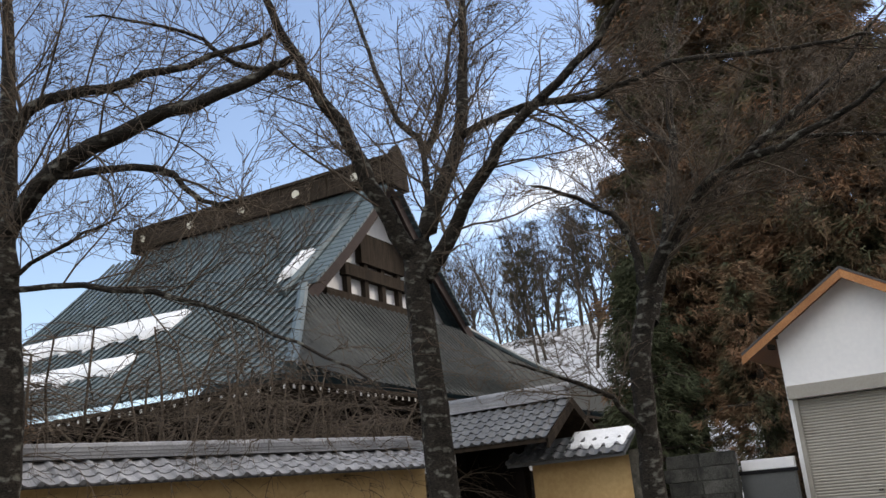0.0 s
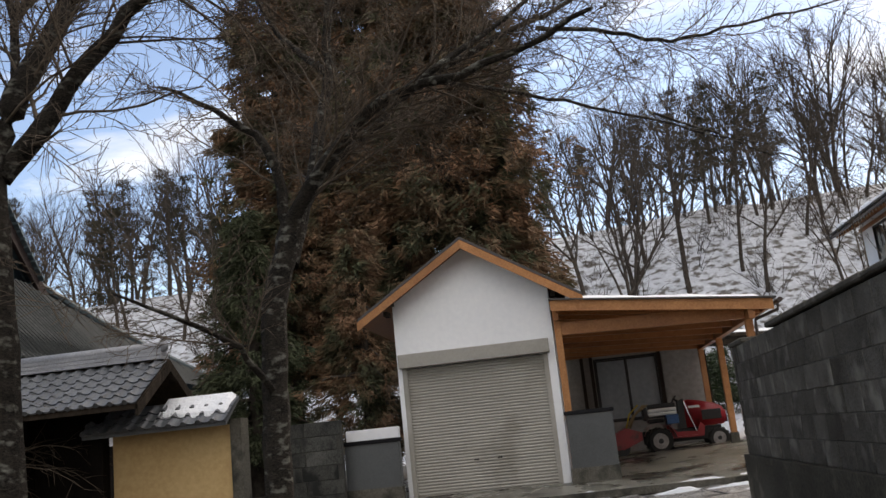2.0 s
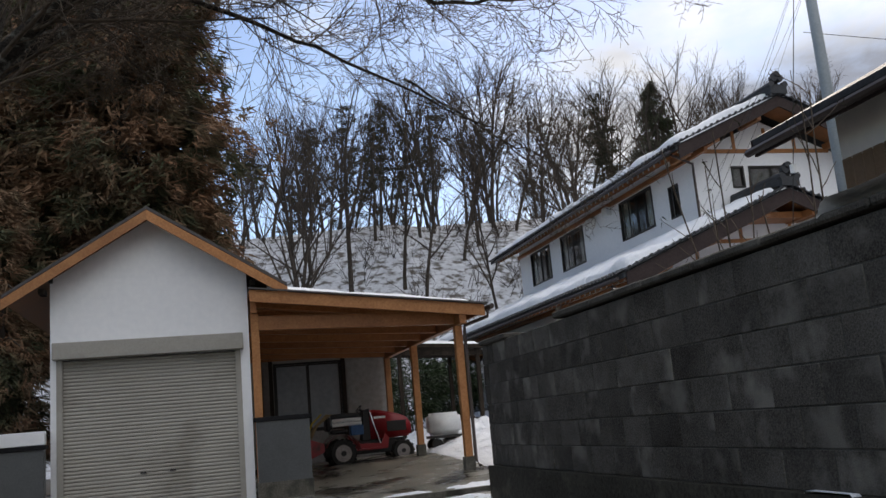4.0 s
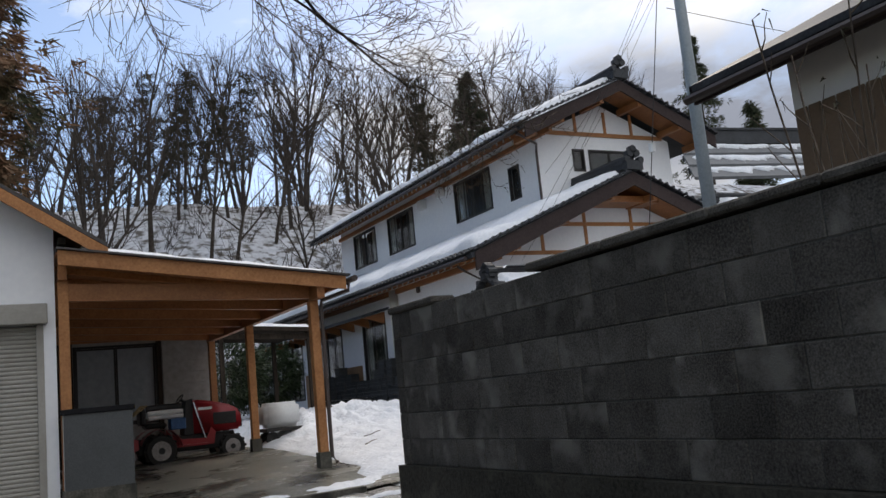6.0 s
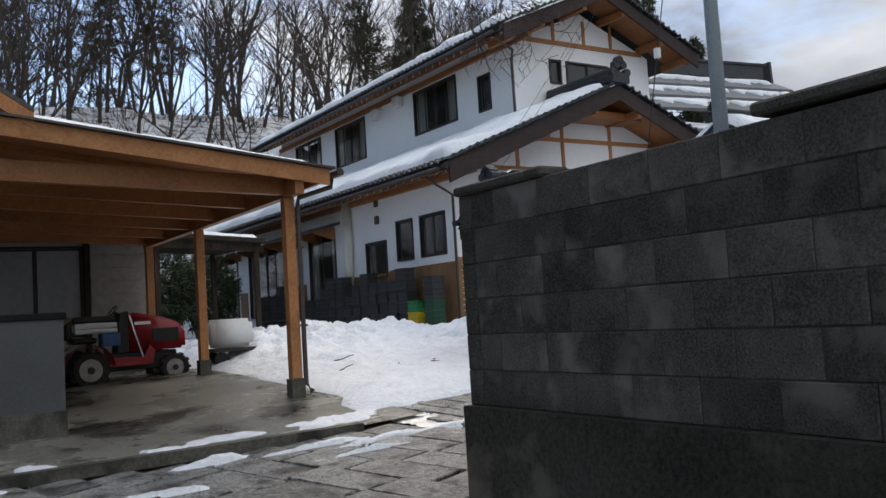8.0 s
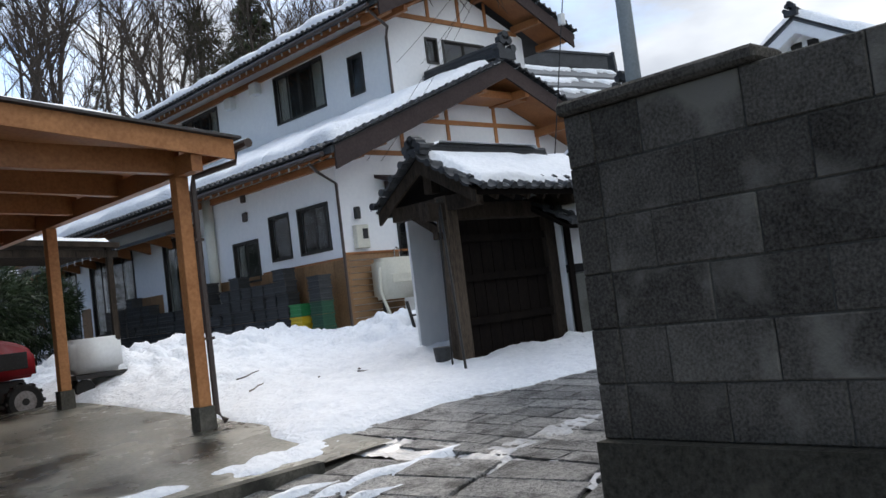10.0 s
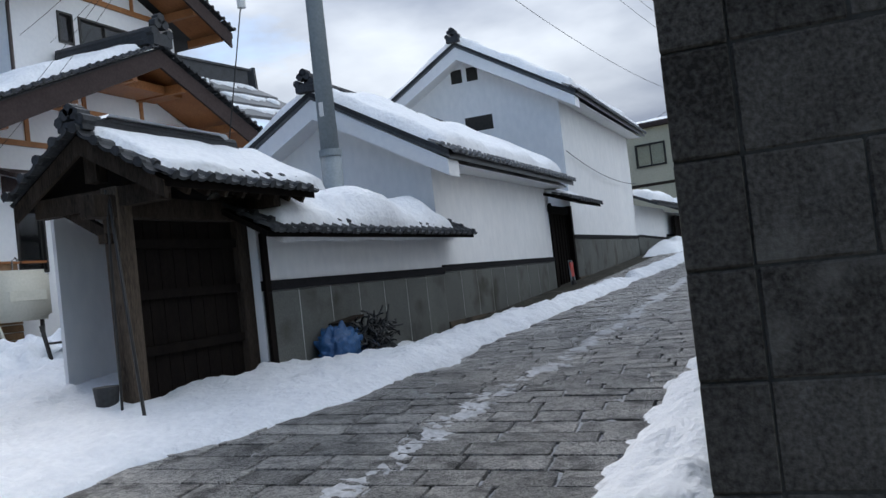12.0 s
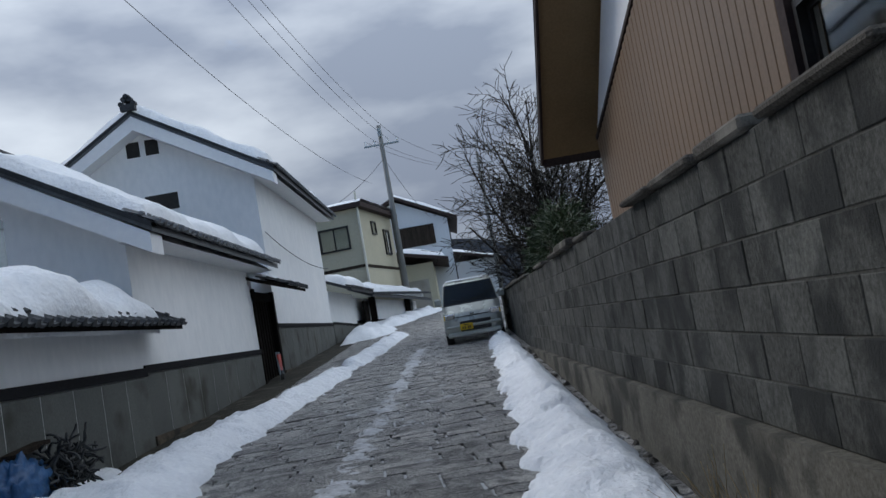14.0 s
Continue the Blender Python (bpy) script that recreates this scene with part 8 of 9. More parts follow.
def build_tractor():
    z0 = ground_z(1.4, 26.6) - 0.08
    t = thing("tractor", "small red garden tractor with white wheel rims", "tractor", (1.5, 26.4, z0))
    yc = 26.75

    def wheel(x, y, r, w, name="wheel"):
        bm = bmesh.new()
        prof = [(w / 2, r * 0.62), (w / 2, r * 0.9), (w * 0.3, r), (-w * 0.3, r), (-w / 2, r * 0.9), (-w / 2, r * 0.62)]
        n = 24
        rings = [[bm.verts.new((x + rr * math.cos(2 * math.pi * k / n), y + a, z0 + r + rr * math.sin(2 * math.pi * k / n))) for a, rr in prof] for k in range(n)]
        for k in range(n):
            for i in range(len(prof) - 1):
                bm.faces.new((rings[k][i], rings[k][i + 1], rings[(k + 1) % n][i + 1], rings[(k + 1) % n][i]))
        o = part(name, bm, rubber, t, smooth=False)
        for k in range(12):
            a = 2 * math.pi * k / 12
            part("lug", lug(x, y, r, w, a), rubber, o)
        part("rim", pipe([(x, y - w * 0.42, z0 + r), (x, y + w * 0.42, z0 + r)], r * 0.61, 20), rim_white, o, "dull mud-splashed rim")
        part("hub", pipe([(x, y - w * 0.55, z0 + r), (x, y - w * 0.4, z0 + r)], r * 0.2, 10), black_plastic, o)

    def lug(x, y, r, w, a):
        bm = cuboid(-0.025, 0.025, -w / 2, w / 2, -0.015, 0.02)
        bmesh.ops.transform(bm, matrix=Matrix.Translation((x, y, z0 + r)) @ Matrix.Rotation(-a, 4, "Y") @ Matrix.Translation((0, 0, r)), verts=bm.verts[:])
        return bm

    for y in (yc - 0.5, yc + 0.5):
        wheel(0.75, y, 0.33, 0.25)
        wheel(2.25, y, 0.27, 0.18, "front_wheel")
    side = [(1.48, 0.60), (1.46, 1.28), (1.56, 1.34), (1.95, 1.27), (2.35, 1.15), (2.52, 1.02), (2.56, 0.84), (2.52, 0.62)]
    bon = prism([(x, yc - 0.29, z0 + z) for x, z in side], (0, 0.58, 0))
    bmesh.ops.recalc_face_normals(bon, faces=bon.faces[:])
    bmesh.ops.bevel(bon, geom=bon.edges[:], offset=0.05, segments=3, affect="EDGES", clamp_overlap=True)
    part("bonnet", bon, red_paint, t, "glossy red engine bonnet", smooth=True)
    part("dash", prism([(1.30, yc - 0.25, z0 + 0.6), (1.36, yc - 0.25, z0 + 1.33), (1.50, yc - 0.25, z0 + 1.37), (1.50, yc - 0.25, z0 + 0.6)], (0, 0.5, 0)), black_plastic, t)
    part("grille", cuboid(2.545, 2.575, yc - 0.18, yc + 0.18, z0 + 0.66, z0 + 0.86, 0.01), black_plastic, t)
    for s in (-1, 1):
        gr = part("side_grille", cuboid(1.92, 2.42, yc + s * 0.297 - 0.008, yc + s * 0.297 + 0.008, z0 + 0.76, z0 + 1.02, 0.006), black_plastic, t)
        for k in range(5):
            part("louvre", cuboid(1.95, 2.39, yc + s * 0.309 - 0.005, yc + s * 0.309 + 0.005, z0 + 0.785 + k * 0.046, z0 + 0.80 + k * 0.046), frame_dark, gr)
        part("stripe", cuboid(1.6, 1.9, yc + s * 0.293 - 0.003, yc + s * 0.293 + 0.003, z0 + 1.10, z0 + 1.16), white_plastic, t, "pale lettering stripe")
        part("side_panel", prism([(1.05, yc + s * 0.30, z0 + 0.36), (1.02, yc + s * 0.30, z0 + 0.74), (1.22, yc + s * 0.30, z0 + 0.52), (1.75, yc + s * 0.30, z0 + 0.50), (1.85, yc + s * 0.30, z0 + 0.72), (1.95, yc + s * 0.30, z0 + 0.62), (1.9, yc + s * 0.30, z0 + 0.36)], (0, s * 0.05, 0)), red_paint, t)
        part("frame_tube", pipe([(1.5, yc + s * 0.33, z0 + 1.28), (1.58, yc + s * 0.36, z0 + 0.95), (1.72, yc + s * 0.36, z0 + 0.5)], 0.022), chrome, t)
    part("chassis", cuboid(0.35, 2.4, yc - 0.16, yc + 0.16, z0 + 0.26, z0 + 0.6, 0.02), black_plastic, t)
    part("front_axle", cuboid(2.17, 2.33, yc - 0.45, yc + 0.45, z0 + 0.22, z0 + 0.32), black_plastic, t)
    part("footplate", cuboid(1.1, 1.75, yc - 0.46, yc + 0.46, z0 + 0.36, z0 + 0.40), red_paint, t)
    for s in (-1, 1):
        f = bmesh.new()
        n = 10
        pr = [(0.75 + 0.42 * math.cos(math.radians(4 + 160 * i / n)), z0 + 0.36 + 0.42 * math.sin(math.radians(4 + 160 * i / n))) for i in range(n + 1)]
        lo = [f.verts.new((x, yc + s * 0.32, z)) for x, z in pr]
        hi = [f.verts.new((x, yc + s * 0.66, z)) for x, z in pr]
        for i in range(n):
            f.faces.new((lo[i], lo[i + 1], hi[i + 1], hi[i]))
        bmesh.ops.solidify(f, geom=f.faces[:], thickness=0.03)
        part("mudguard", f, red_paint, t)
    part("seat", cuboid(0.5, 0.95, yc - 0.24, yc + 0.24, z0 + 0.80, z0 + 0.91, 0.04), black_plastic, t)
    part("seat_back", cuboid(0.40, 0.52, yc - 0.24, yc + 0.24, z0 + 0.88, z0 + 1.25, 0.04), black_plastic, t)
    part("steering_column", pipe([(1.42, yc, z0 + 1.3), (1.30, yc, z0 + 1.36)], 0.03), black_plastic, t)
    ring = bmesh.new()
    tube(ring, [(1.28 + 0.07 * math.cos(a), yc + 0.19 * math.sin(a), z0 + 1.38 + 0.09 * math.cos(a)) for a in [2 * math.pi * i / 14 for i in range(15)]], 0.015, 6)
    part("steering_wheel", ring, black_plastic, t)
    for s in (-1, 1):
        part("headlight", cuboid(2.53, 2.57, yc + s * 0.15 - 0.06, yc + s * 0.15 + 0.06, z0 + 0.89, z0 + 0.95, 0.008), chrome, t)
    c = thing("tiller", "red rotary tiller behind the tractor", "tiller", (-0.2, 26.75, z0))
    part("hood", prism([(-0.7, 26.2, z0 + 0.2), (-0.55, 26.2, z0 + 0.55), (-0.1, 26.2, z0 + 0.75), (0.3, 26.2, z0 + 0.6), (0.3, 26.2, z0 + 0.4), (-0.2, 26.2, z0 + 0.2)], (0, 1.1, 0)), red_paint, c)
    part("drum", pipe([(-0.25, 26.25, z0 + 0.22), (-0.25, 27.25, z0 + 0.22)], 0.2, 10), black_plastic, c)
    part("lever", pipe([(-0.1, 26.5, z0 + 0.7), (0.05, 26.5, z0 + 1.1), (0.3, 26.5, z0 + 1.32)], 0.02), yellow_plastic, c)
    b = thing("plastic_crate", "blue plastic crate on the tractor", "crate", (1.1, 26.4, z0 + 0.8))
    part("body", cuboid(0.98, 1.3, 26.28, 26.6, z0 + 0.74, z0 + 0.98, 0.015), blue_plastic, b)
    s = thing("rolled_sheet", "rolled dark cover lying across the tractor", "cover", (0.9, 26.7, z0 + 1.05))
    for k, (y, z, r) in enumerate(((26.42, 1.02, 0.045), (26.44, 1.12, 0.05), (26.62, 1.22, 0.075))):
        part("roll", pipe([(0.55, y, z0 + z), (0.9, y + 0.02, z0 + z + 0.01), (1.28, y, z0 + z)], r, 10), grey_plastic if k == 2 else white_plastic, s)
    h = thing("straw_bundle", "bundle of straw-coloured canes behind the seat", "canes", (0.1, 26.6, z0 + 0.6))
    rn = random.Random(21)
    for k in range(9):
        part("cane", pipe([(-0.15 + rn.uniform(-0.1, 0.1), 26.5 + rn.uniform(-0.1, 0.25), z0 + 0.55), (0.15 + rn.uniform(-0.06, 0.06), 26.5 + rn.uniform(-0.1, 0.2), z0 + 1.05), (0.5 + rn.uniform(-0.08, 0.08), 26.5 + rn.uniform(-0.1, 0.2), z0 + 1.3)], 0.014, 5), dry_grass, h)


build_tractor()


# ---- poles and cables ----
def cable(a, b, sag, r, parent=None):
    a, b = Vector(a), Vector(b)
    pts = [a.lerp(b, i / 14) - Vector((0, 0, sag * 4 * (i / 14) * (1 - i / 14))) for i in range(15)]
    return pipe(pts, r, 5)


def build_poles():
    p = thing("utility_pole", "blue-grey painted steel utility pole", "pole", (12.72, 21.73, 0.6))
    part("shaft", pipe([(12.72, 21.73, 0.3), (12.72, 21.73, 4.05)], 0.185, 16), steel_pole, p, smooth=True)
    part("upper_shaft", pipe([(12.72, 21.73, 4.05), (12.72, 21.73, 13.5)], 0.165, 16, 0.12), steel_pole, p, smooth=True)
    part("collar", pipe([(12.72, 21.73, 4.0), (12.72, 21.73, 4.12)], 0.2, 16), steel_pole, p)
    part("notice", cuboid(12.535, 12.55, 21.68, 21.76, 4.7, 4.95), white_plastic, p)
    q = thing("utility_pole", "slender concrete utility pole with a crossarm", "pole", (50.5, 18.2, 2))
    part("shaft", pipe([(50.5, 18.2, 1.8), (50.5, 18.2, 13.4)], 0.19, 12, 0.12), pole_concrete, q, smooth=True)
    part("crossarm", beam((50.5, 17.2, 12.3), (50.5, 19.2, 12.3), 0.09, 0.09), steel_pole, q)
    for y in (17.3, 17.8, 18.6, 19.1):
        part("insulator", pipe([(50.5, y, 12.35), (50.5, y, 12.6)], 0.05, 8), white_plastic, q)
    part("transformer", pipe([(50.3, 18.2, 12.75), (50.3, 18.2, 13.2)], 0.12, 10), steel_pole, q)
    r = thing("utility_pole", "distant utility pole by the bend", "pole", (70, 11.9, 3))
    part("shaft", pipe([(70, 11.9, 2.6), (70, 11.9, 14.6)], 0.18, 10, 0.12), pole_concrete, r, smooth=True)
    part("crossarm", beam((70, 10.8, 13.6), (70, 13.0, 13.6), 0.09, 0.09), steel_pole, r)
    w = thing("overhead_cables", "black overhead cables between the utility poles", "cable", (31, 20, 12), kind="")
    for i, (ya, yb, z, zz) in enumerate(((17.3, 21.3, 12.6, 13.2), (17.8, 21.55, 12.6, 13.2), (18.6, 21.9, 12.6, 13.2), (19.1, 22.2, 10.2, 10.4))):
        part("cable", cable((50.5, ya, z), (12.72, yb, zz), 0.9, 0.009), wire_black, w)
    for ya, yb in ((17.3, 11.0), (18.6, 12.4), (19.1, 12.9)):
        part("cable", cable((50.5, ya, 12.6), (70, yb, 13.6), 0.5, 0.010), wire_black, w)
    part("cable", cable((50.5, 18.2, 11.5), (46.0, 21.0, 8.6), 0.2, 0.012), wire_black, w)
    part("cable", cable((50.5, 18.2, 11.5), (64.0, 16.0, 9.0), 0.4, 0.012), wire_black, w)
    part("cable", cable((24.7, 20.42, 5.0), (35.2, 20.3, 4.6), 0.25, 0.012), wire_black, w)
    g = thing("stay_wire", "stay wire with a white ball insulator", "cable", (12.7, 23, 9))
    a, b = Vector((12.7, 21.9, 13.0)), Vector((12.2, 23.6, 3.9))
    part("wire", pipe([a, b], 0.012, 5), wire_black, g)
    c = a.lerp(b, 0.66)
    part("ball", pipe([c + Vector((0, 0, 0.11)), c + Vector((0, 0, 0.05)), c - Vector((0, 0, 0.05)), c - Vector((0, 0, 0.11))], 0.08, 10), white_plastic, g)
    for dx in (0.0, 0.9):
        part("service_drop", cable((12.7, 21.8, 11.5), (14.4 + dx, 30.5, 8.4), 0.35, 0.005), wire_black, g)
        part("service_drop", cable((12.7, 21.8, 12.2), (11.6 + dx * 0.5, 28.9, 5.2), 0.5, 0.005), wire_black, g)


build_poles()


# ---- hall behind the house ----
def build_far_hall():
    h = thing("far_hall", "distant hall with a stepped dark roof and strips of snow", "building", (47, 52, 2))
    a, b = Vector((40.5, 50.9, 0)), Vector((51.2, 49.1, 0))
    d = (b - a).normalized()
    n = Vector((d.y, -d.x, 0))
    part("wall", slab([a + Vector((0, 0, 13)), b + Vector((0, 0, 13)), b - n * 6 + Vector((0, 0, 13)), a - n * 6 + Vector((0, 0, 13))], (0, 0, -12)), plaster_wall, h)
    part("ridge", beam(a + Vector((0, 0, 17.1)), b + Vector((0, 0, 17.1)), 0.7, 1.0), kawara_dark, h)
    part("ridge_cap", beam(a - d * 0.3 + Vector((0, 0, 17.65)), b + d * 0.3 + Vector((0, 0, 17.65)), 0.9, 0.16), kawara_dark, h)
    for k in range(3):
        o0, o1, z0, z1 = 0.2 + 1.7 * k, 0.2 + 1.7 * (k + 1), 16.6 - 1.25 * k, 15.5 - 1.25 * k
        q = [a - d * (0.2 + 0.9 * k) + n * o0 + Vector((0, 0, z0)), b + d * (0.2 + 0.9 * k) + n * o0 + Vector((0, 0, z0)), b + d * (1.1 + 0.9 * k) + n * o1 + Vector((0, 0, z1)), a - d * (1.1 + 0.9 * k) + n * o1 + Vector((0, 0, z1))]
        part("roof", slab(q, (0, 0, -0.2)), kawara, h)
        part("snow_cover", roof_snow(q[0] + d * 0.3, d, q[3] - q[0] + d * 0.9, (b - a).length + 1.2 * k, 1.5, 0.2, 110.0 + k, start=0.5, ragged=1.0, step=0.25), snow, h, smooth=True)
        if k < 2:
            part("riser", slab([q[3] + Vector((0, 0, -0.2)), q[2] + Vector((0, 0, -0.2)), q[2] - Vector((0, 0, 0.55)), q[3] - Vector((0, 0, 0.55))], -n * 0.15), kawara_dark, h)
    for e, s in ((a, -1), (b, 1)):
        part("ridge_ornament", slab([e + d * s * 0.35 + n * 0.7 + Vector((0, 0, 16.3)), e + d * s * 0.35 - n * 0.7 + Vector((0, 0, 16.3)), e + d * s * 0.55 - n * 0.4 + Vector((0, 0, 17.9)), e + d * s * 0.55 + n * 0.4 + Vector((0, 0, 17.9))], d * s * 0.2), kawara_dark, h)


build_far_hall()


# ---- clutter ----
def crate(at, mat, label, size=(0.5, 0.36, 0.3), rz=0, group="stacked crates by the house"):
    x, y, z = at
    sx, sy, sz = size
    c = thing("crate", label, "crate", at, group=group)
    m = pose(x, y, z, 0, 0, rz)
    bm = bmesh.new()
    rings = []
    for ox, z_ in ((0, 0), (0, 0.05), (-0.012, 0.06), (-0.012, 0.13), (0, 0.14), (0, 0.17), (-0.012, 0.18), (-0.012, 0.25), (0.008, 0.26), (0.008, sz), (-0.02, sz), (-0.03, 0.03)):
        rings.append([bm.verts.new((a * (sx / 2 + ox), b * (sy / 2 + ox), z_)) for a, b in ((-1, -1), (1, -1), (1, 1), (-1, 1))])
    for q, r in zip(rings, rings[1:]):
        for k in range(4):
            bm.faces.new((q[k], q[(k + 1) % 4], r[(k + 1) % 4], r[k]))
    bm.faces.new(rings[0][::-1])
    bm.faces.new(rings[-1])
    bmesh.ops.transform(bm, matrix=m, verts=bm.verts[:])
    part("body", bm, mat, c)
    return c


def build_court_clutter():
    rnd = random.Random(4)
    for k in range(3):
        crate((10.05, 30.2, 0.95 + k * 0.31), yellow_plastic if k < 2 else green_plastic, "stacked yellow plastic crate" if k < 2 else "green plastic crate on yellow crates", rz=90)
    for k in range(5):
        crate((10.12, 29.42, 0.95 + k * 0.31), dark_green_plastic if k < 3 else grey_plastic, "stacked dark green plastic crate" if k < 3 else "stacked dark grey plastic crate", rz=90 + rnd.uniform(-3, 3))
    y = 30.9
    while y < 42:
        n = rnd.choice((4, 5, 5, 6))
        if 36.0 < y < 38.6:
            n = 4
        for k in range(n):
            crate((10.15 + rnd.uniform(-0.04, 0.04), y, 0.95 + k * 0.31), grey_plastic, "stacked dark grey plastic crate", rz=90 + rnd.uniform(-3, 3))
        y += 0.56
    t = thing("water_tank", "cream moulded water tank with a tap on a stand", "tank", (12.05, 28.5, 1.2))
    bm = cuboid(11.2, 12.5, 28.25, 28.85, 1.72, 2.72)
    bmesh.ops.bevel(bm, geom=bm.edges[:], offset=0.1, segments=3, affect="EDGES")
    part("body", bm, tank_plastic, t, smooth=True)
    part("rib", cuboid(11.4, 12.3, 28.225, 28.26, 2.1, 2.32, 0.012), tank_plastic, t)
    part("tap", pipe([(11.85, 28.6, 2.7), (11.85, 28.6, 2.92), (11.85, 28.5, 2.97), (11.85, 28.42, 2.9)], 0.018), chrome, t)
    for x in (11.3, 12.4):
        part("leg", cuboid(x - 0.03, x + 0.03, 28.5, 28.56, 0.7, 1.74), frame_dark, t)
    part("drain_pipe", pipe([(11.16, 28.4, 2.5), (11.13, 28.4, 1.9), (11.4, 28.35, 1.1)], 0.04), tank_plastic, t)
    c = thing("ibc_tank", "small white plastic tank on a cart", "tank", (3.4, 26.3, 0.6))
    bm = cuboid(2.95, 3.75, 26.0, 26.6, 1.08, 1.63)
    bmesh.ops.bevel(bm, geom=bm.edges[:], offset=0.08, segments=3, affect="EDGES")
    part("body", bm, white_plastic, c, smooth=True)
    part("cart", cuboid(2.95, 3.8, 25.98, 26.62, 1.0, 1.07), frame_dark, c)
    for x in (3.1, 3.65):
        for y in (26.05, 26.55):
            part("wheel", pipe([(x, y - 0.04, 0.85), (x, y + 0.04, 0.85)], 0.15, 12), rubber, c)
    b = thing("tarpaulin", "crumpled blue plastic tarpaulin against the dado", "tarpaulin", (9.75, 20.3, 0.7))
    for cx, cy, rx, ry, h, name in ((9.72, 20.25, 0.48, 0.24, 0.62, "sheet"), (10.5, 20.28, 0.40, 0.2, 0.50, "fold")):
        bm = bmesh.new()
        bmesh.ops.create_icosphere(bm, subdivisions=4, radius=1)
        for v in bm.verts:
            n = abs(noise.noise(v.co * 2.3 + Vector((cx, 0, 0)))) * 0.5 + abs(noise.noise(v.co * 5.0)) * 0.3 - 0.25
            v.co = Vector((cx + v.co.x * rx * (1 + n), cy + v.co.y * ry * (1 + n), 0.56 + h * (v.co.z * 0.5 + 0.5) * (1 + n * 0.7)))
        part(name, bm, blue_plastic, b, smooth=True)
    d = thing("bundled_netting", "heap of dark netting tied beside the tarpaulin", "netting", (10.6, 20.2, 0.7))
    rn = random.Random(3)
    st = [(wander(rn, Vector((10.45 + rn.uniform(-0.35, 0.35), 20.1 + rn.uniform(-0.1, 0.12), 0.75 + rn.uniform(0, 0.4))), Vector((rn.uniform(-1, 1), rn.uniform(-0.4, 0.4), rn.uniform(-0.5, 0.35))), 0.34, 6, 0.7), 0.02, 0.015) for _ in range(130)]
    tagged(adopt(new("tangle", strands_mesh("tangle", st, grey_plastic)), d), kind="stuff")
    w = thing("wood_board", "weathered board leaning over the tarpaulin", "board", (10.1, 20.4, 1.1))
    part("board", beam((9.85, 20.38, 1.16), (10.6, 20.4, 1.22), 0.22, 0.04), old_wood, w)
    k = thing("hand_cart", "red and grey folded hand cart beside the side gate", "cart", (22.9, 20.2, 1.0))
    part("frame", pipe([(22.7, 20.2, 1.0), (22.78, 20.25, 1.75), (23.05, 20.25, 1.75), (23.1, 20.2, 1.0)], 0.025), steel_pole, k)
    part("panel", cuboid(22.74, 23.06, 20.2, 20.24, 1.3, 1.7, 0.01), red_can, k)
    part("wheel", pipe([(22.72, 20.12, 1.1), (22.72, 20.2, 1.1)], 0.12, 12), rubber, k)
    s = thing("hand_tools", "dark poles leaning on the gate post", "tool", (5.95, 20.4, 0.6))
    part("pole", pipe([(5.55, 20.05, 0.62), (5.98, 20.62, 2.85)], 0.018), frame_dark, s)
    part("pole", pipe([(5.75, 20.5, 0.6), (5.95, 20.62, 2.9)], 0.014), frame_dark, s)
    u = thing("bucket", "grey bucket at the foot of the gate post", "bucket", (5.92, 20.6, 0.6))
    bm = pipe([(5.9, 20.82, 0.62), (5.9, 20.82, 0.92)], 0.1, 14, 0.13)
    part("body", bm, grey_plastic, u)
    r = thing("metal_rack", "dark metal step frame standing in the snow", "rack", (7.6, 23.6, 0.8))
    for x in (7.85, 8.25):
        part("side", beam((x, 23.5, 0.85), (x, 23.7, 1.6), 0.04, 0.04), frame_dark, r)
    for z in (0.95, 1.2):
        part("step", beam((7.85, 23.58, z + 0.15), (8.25, 23.58, z + 0.15), 0.16, 0.03), frame_dark, r)
    g = thing("dry_grass", "tuft of dry grass by the wall foot", "grass", (5.3, 14.55, 0.3), kind="stuff")
    rn = random.Random(8)
    st = []
    for cx, n in ((5.25, 40), (5.9, 20), (4.7, 16)):
        for _ in range(n):
            st.append((wander(rn, Vector((cx + rn.uniform(-0.15, 0.15), 14.52 + rn.uniform(-0.08, 0.08), 0.25)), Vector((rn.uniform(-0.6, 0.6), rn.uniform(-0.3, 0.6), 1)), rn.uniform(0.25, 0.6), 4, 0.15), 0.004, 0.0015))
    adopt(new("blades", strands_mesh("blades", st, dry_grass)), g)
    f = thing("fallen_twig", "dark fallen twigs on the snow", "twig", (5.2, 21.5, 0.6))
    st = [(wander(rn, Vector((x, y, ground_z(x, y) + court_snow(x, y) + 0.02)), Vector((1, rn.uniform(-0.5, 0.5), 0.1)), 0.35, 4, 0.3), 0.012, 0.006) for x, y in ((4.6, 21.9), (5.1, 21.7), (5.2, 21.8), (4.0, 23.0), (3.6, 22.0))]
    adopt(new("twigs", strands_mesh("twigs", st, twig)), f)


build_court_clutter()


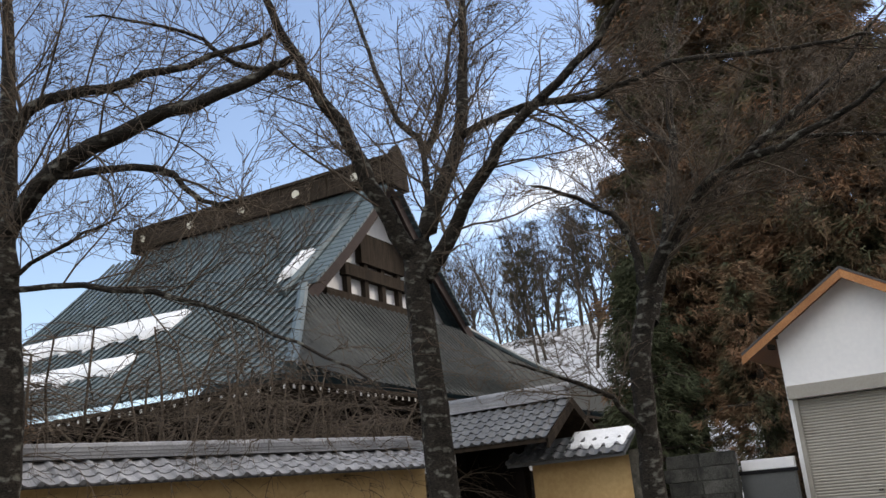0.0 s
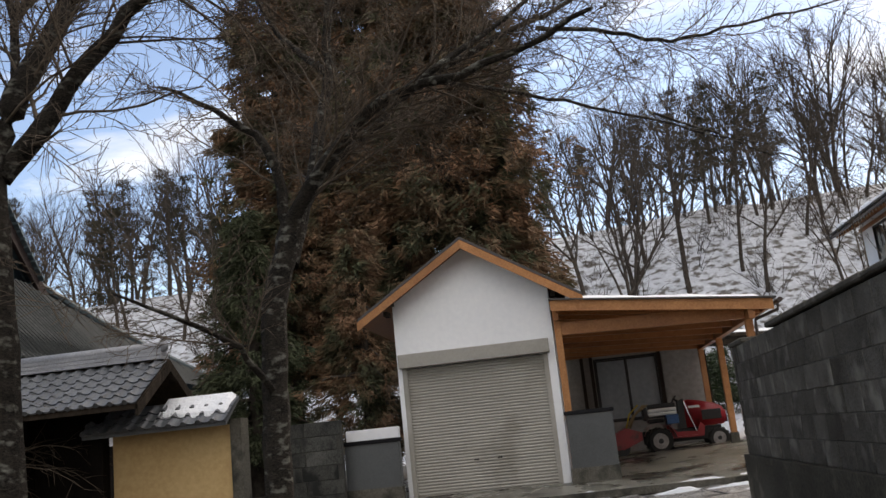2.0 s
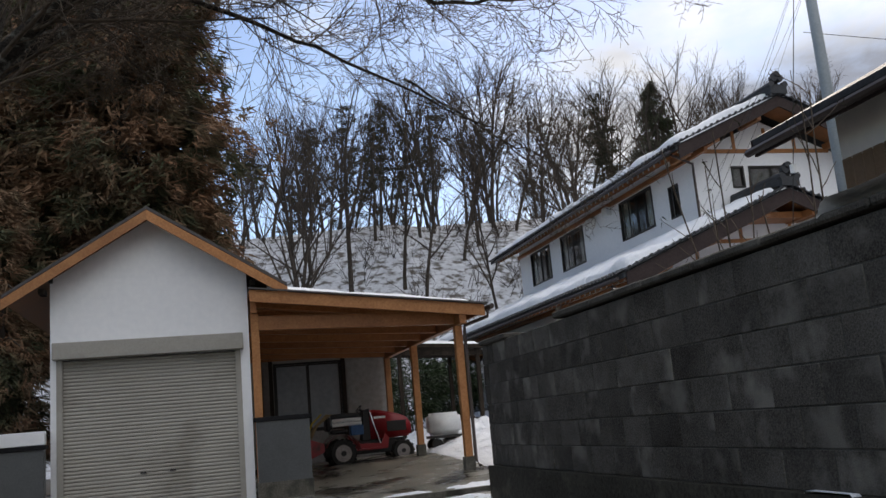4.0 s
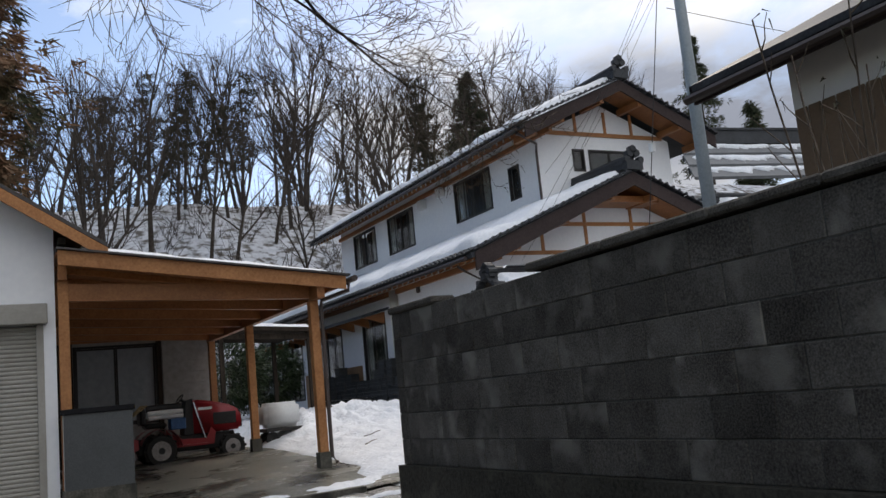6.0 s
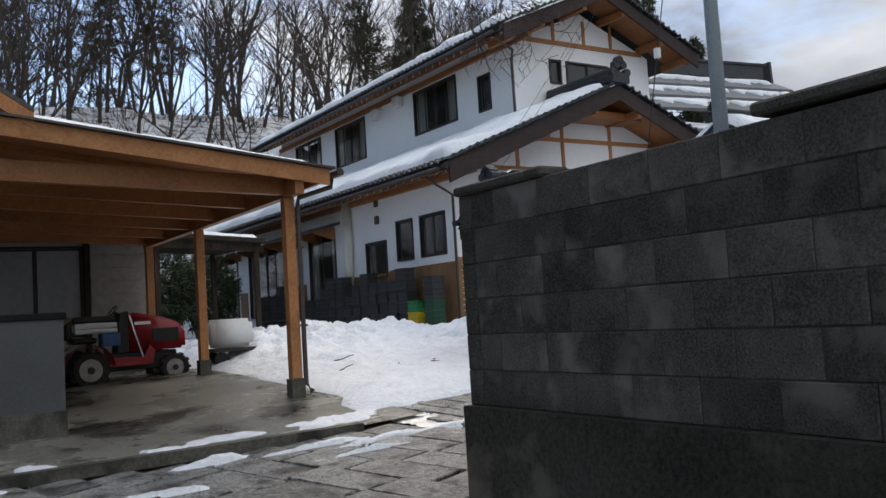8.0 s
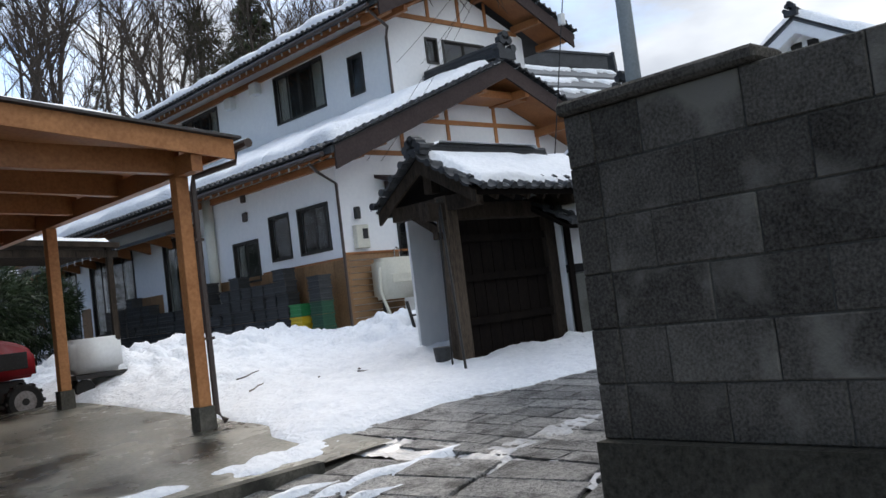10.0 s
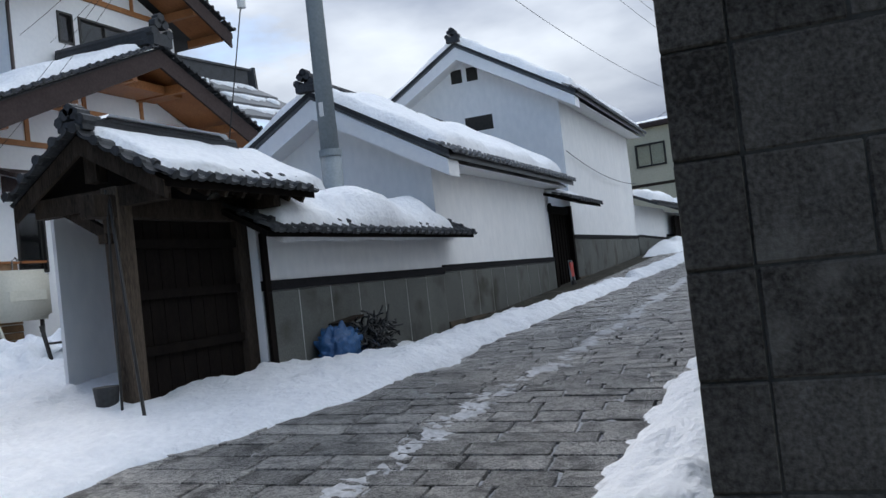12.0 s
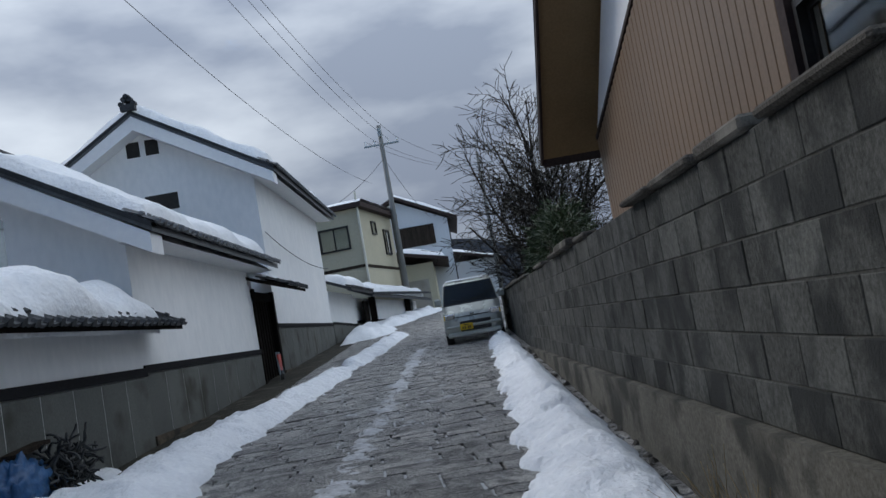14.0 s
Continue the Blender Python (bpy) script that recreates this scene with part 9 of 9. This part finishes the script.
# ---- saplings and snow behind and on the dark block wall ----
def build_sapling():
    rnd = random.Random(15)
    for k in range(7):
        x, y = 1.25 + rnd.uniform(0, 0.25), 8.7 + k * 0.16 + rnd.uniform(-0.05, 0.05)
        t = thing("sapling", "thin bare sapling with a few withered leaves behind the block wall", "tree", (x, y, 0), group="saplings behind the block wall")
        strands, tips = [], []
        pts = wander(rnd, Vector((x, y, -0.05)), Vector((rnd.uniform(-0.06, 0.06), rnd.uniform(-0.1, 0.1), 1)), rnd.uniform(2.75, 3.5), 9, 0.07, 0.03)
        strands.append((pts, 0.014, 0.005))
        fray(rnd, strands, pts[5:], 0.012, 0, 4.0, 0.45, 0.1, (3, 3, 3))
        tagged(adopt(new("stem", strands_mesh("stem", strands, twig)), t), kind="stuff")
        for p, _, _ in strands[1:]:
            if rnd.random() < 0.6:
                tips.append((p[-1], Vector((0, 0, -0.4))))
        if tips:
            tagged(adopt(new("withered_leaf", frond_cloud("withered_leaf", rnd, tips, pine_needle, 0.07, 3)), t), kind="stuff")
    solo("snow_heap", roof_snow((0.79, 6.0, 2.345), (0, 1, 0), (1, 0, 0), 2.0, 0.27, 0.11, 23.0, step=0.05, ragged=0.03), snow, "small heap of snow left on the block wall", "snow", kind="stuff", smooth=True)
    solo("snow_patch", roof_snow((0.772, 8.05, 0.872), (0, 1, 0), (1, 0, 0), 0.42, 0.085, 0.03, 24.0, step=0.03, ragged=0.02), snow, "scrap of snow on the wall footing", "snow", kind="stuff", smooth=True)


build_sapling()


def build_lean_to():
    """The small open roof between the carport and the house."""
    l = thing("lean_to", "small open lean-to with a thin snowy roof", "shed", (4.4, 33.5, 1))
    quad = [(3.3, 31.6, 3.95), (6.3, 31.6, 3.75), (6.3, 35.5, 3.75), (3.3, 35.5, 3.95)]
    part("roof", slab(quad, (0, 0, -0.12)), old_wood, l)
    part("snow_cover", roof_snow((3.35, 31.65, 3.95), (0, 1, 0), (3.0, 0, -0.2), 3.8, 2.9, 0.14, 17.0), snow, l, smooth=True)
    for x in (3.5, 6.1):
        for y in (31.8, 35.3):
            part("post", cuboid(x - 0.06, x + 0.06, y - 0.06, y + 0.06, 0.6, 3.7), old_wood, l)
    part("beam", beam((3.3, 31.8, 3.66), (6.3, 31.8, 3.5), 0.1, 0.16), old_wood, l)
    for i in range(7):
        part("icicle_tile", pipe([(6.32, 31.9 + i * 0.5, 3.68), (6.32, 31.9 + i * 0.5, 3.5)], 0.03, 6, 0.004), slush_ice, l)


build_lean_to()


# ---- rubble at the wall foot ----
def build_rubble():
    rnd = random.Random(6)
    r = thing("rubble", "loose dark stones along the foot of the block wall", "stones", (10, 14.45, 0.4), kind="stuff")
    bm = bmesh.new()
    bmesh.ops.create_icosphere(bm, subdivisions=1, radius=1)
    for v in bm.verts:
        v.co *= 0.8 + 0.35 * noise.noise(v.co * 1.7)
    me = link_mesh("stone", bm, rock)
    for i in range(170):
        x = 2.2 + 17 * (i / 170) + rnd.uniform(-0.1, 0.1)
        y = 14.43 + rnd.uniform(0, 0.17)
        s = rnd.uniform(0.025, 0.075)
        piece("stone", me, Matrix.Translation((x, y, ground_z(x, y) - 0.03 + s * 0.5)) @ pose(0, 0, 0, rnd.uniform(0, 360), rnd.uniform(0, 360), rnd.uniform(0, 360)) @ Matrix.Diagonal((s * 1.3, s, s * 0.8, 1)), r)


build_rubble()


# ---- paving of the street ----
def build_road():
    rnd = random.Random(2)
    road = thing("road", "sloping street paved with worn wet granite slabs", "road", (10, 16.6, 0.3), kind="structure")
    bed = bmesh.new()
    xs = [-9 + 1.5 * i for i in range(50)]
    grid = [[bed.verts.new((x, y, ground_z(x, y) - 0.02)) for y in (13.2, 14.5, 15.1, 16.5, 18.0, 19.4, 20.6)] for x in xs]
    for i in range(len(xs) - 1):
        for j in range(6):
            bed.faces.new((grid[i][j], grid[i + 1][j], grid[i + 1][j + 1], grid[i][j + 1]))
    part("bed", bed, dark_footing, road)
    me = link_mesh("slab", cuboid(-0.5, 0.5, -0.5, 0.5, -0.05, 0.02, 0.011), paving)
    far = bmesh.new()
    x, pitch, count = -6.0, 0.36, 0
    while x < 62:
        pitch = rnd.choice((0.27, 0.31, 0.36)) if x > 2.5 else rnd.choice((0.42, 0.46, 0.5))
        y = 14.3 if x > 1 else 12.6
        y -= rnd.uniform(0, 0.5)
        shift_y = -0.11 * max(x - 36, 0)
        end = 19.5 if x > 3 else 18.18
        while y < end:
            ln = rnd.uniform(0.38, 0.85) if x > 2.5 else rnd.uniform(0.7, 1.0)
            hi = min(y + ln, end)
            if hi - y > 0.15:
                cx, cy = x + pitch / 2, (y + hi) / 2
                skew = 0.10 * (cy - 16.5) if x > 2.5 else 0.35 * (cy - 16.5)
                px, py = cx - skew, cy + shift_y
                m = Matrix.Translation((px, py, ground_z(px, py) + rnd.uniform(-0.006, 0.006))) @ pose(0, 0, 0, rnd.uniform(-0.5, 0.5) + math.degrees(math.atan(ground_z(px, py + 0.5) - ground_z(px, py - 0.5))), -2.75 + rnd.uniform(-0.5, 0.5), 5.7 if x > 2.5 else 19) @ Matrix.Diagonal((pitch - 0.02, hi - y - 0.022, 1, 1))
                if x < 12.5 and 15.0 < cy < 18.9 and px > -3:
                    piece("slab", me, m, road)
                    count += 1
                else:
                    b = bmesh.new()
                    b.from_mesh(me)
                    bmesh.ops.transform(b, matrix=m, verts=b.verts[:])
                    tmp = bpy.data.meshes.new("tmp")
                    b.to_mesh(tmp)
                    b.free()
                    far.from_mesh(tmp)
                    bpy.data.meshes.remove(tmp)
            y += ln
        x += pitch
    tagged(part("far_slabs", far, paving, road), kind="stuff")


build_road()
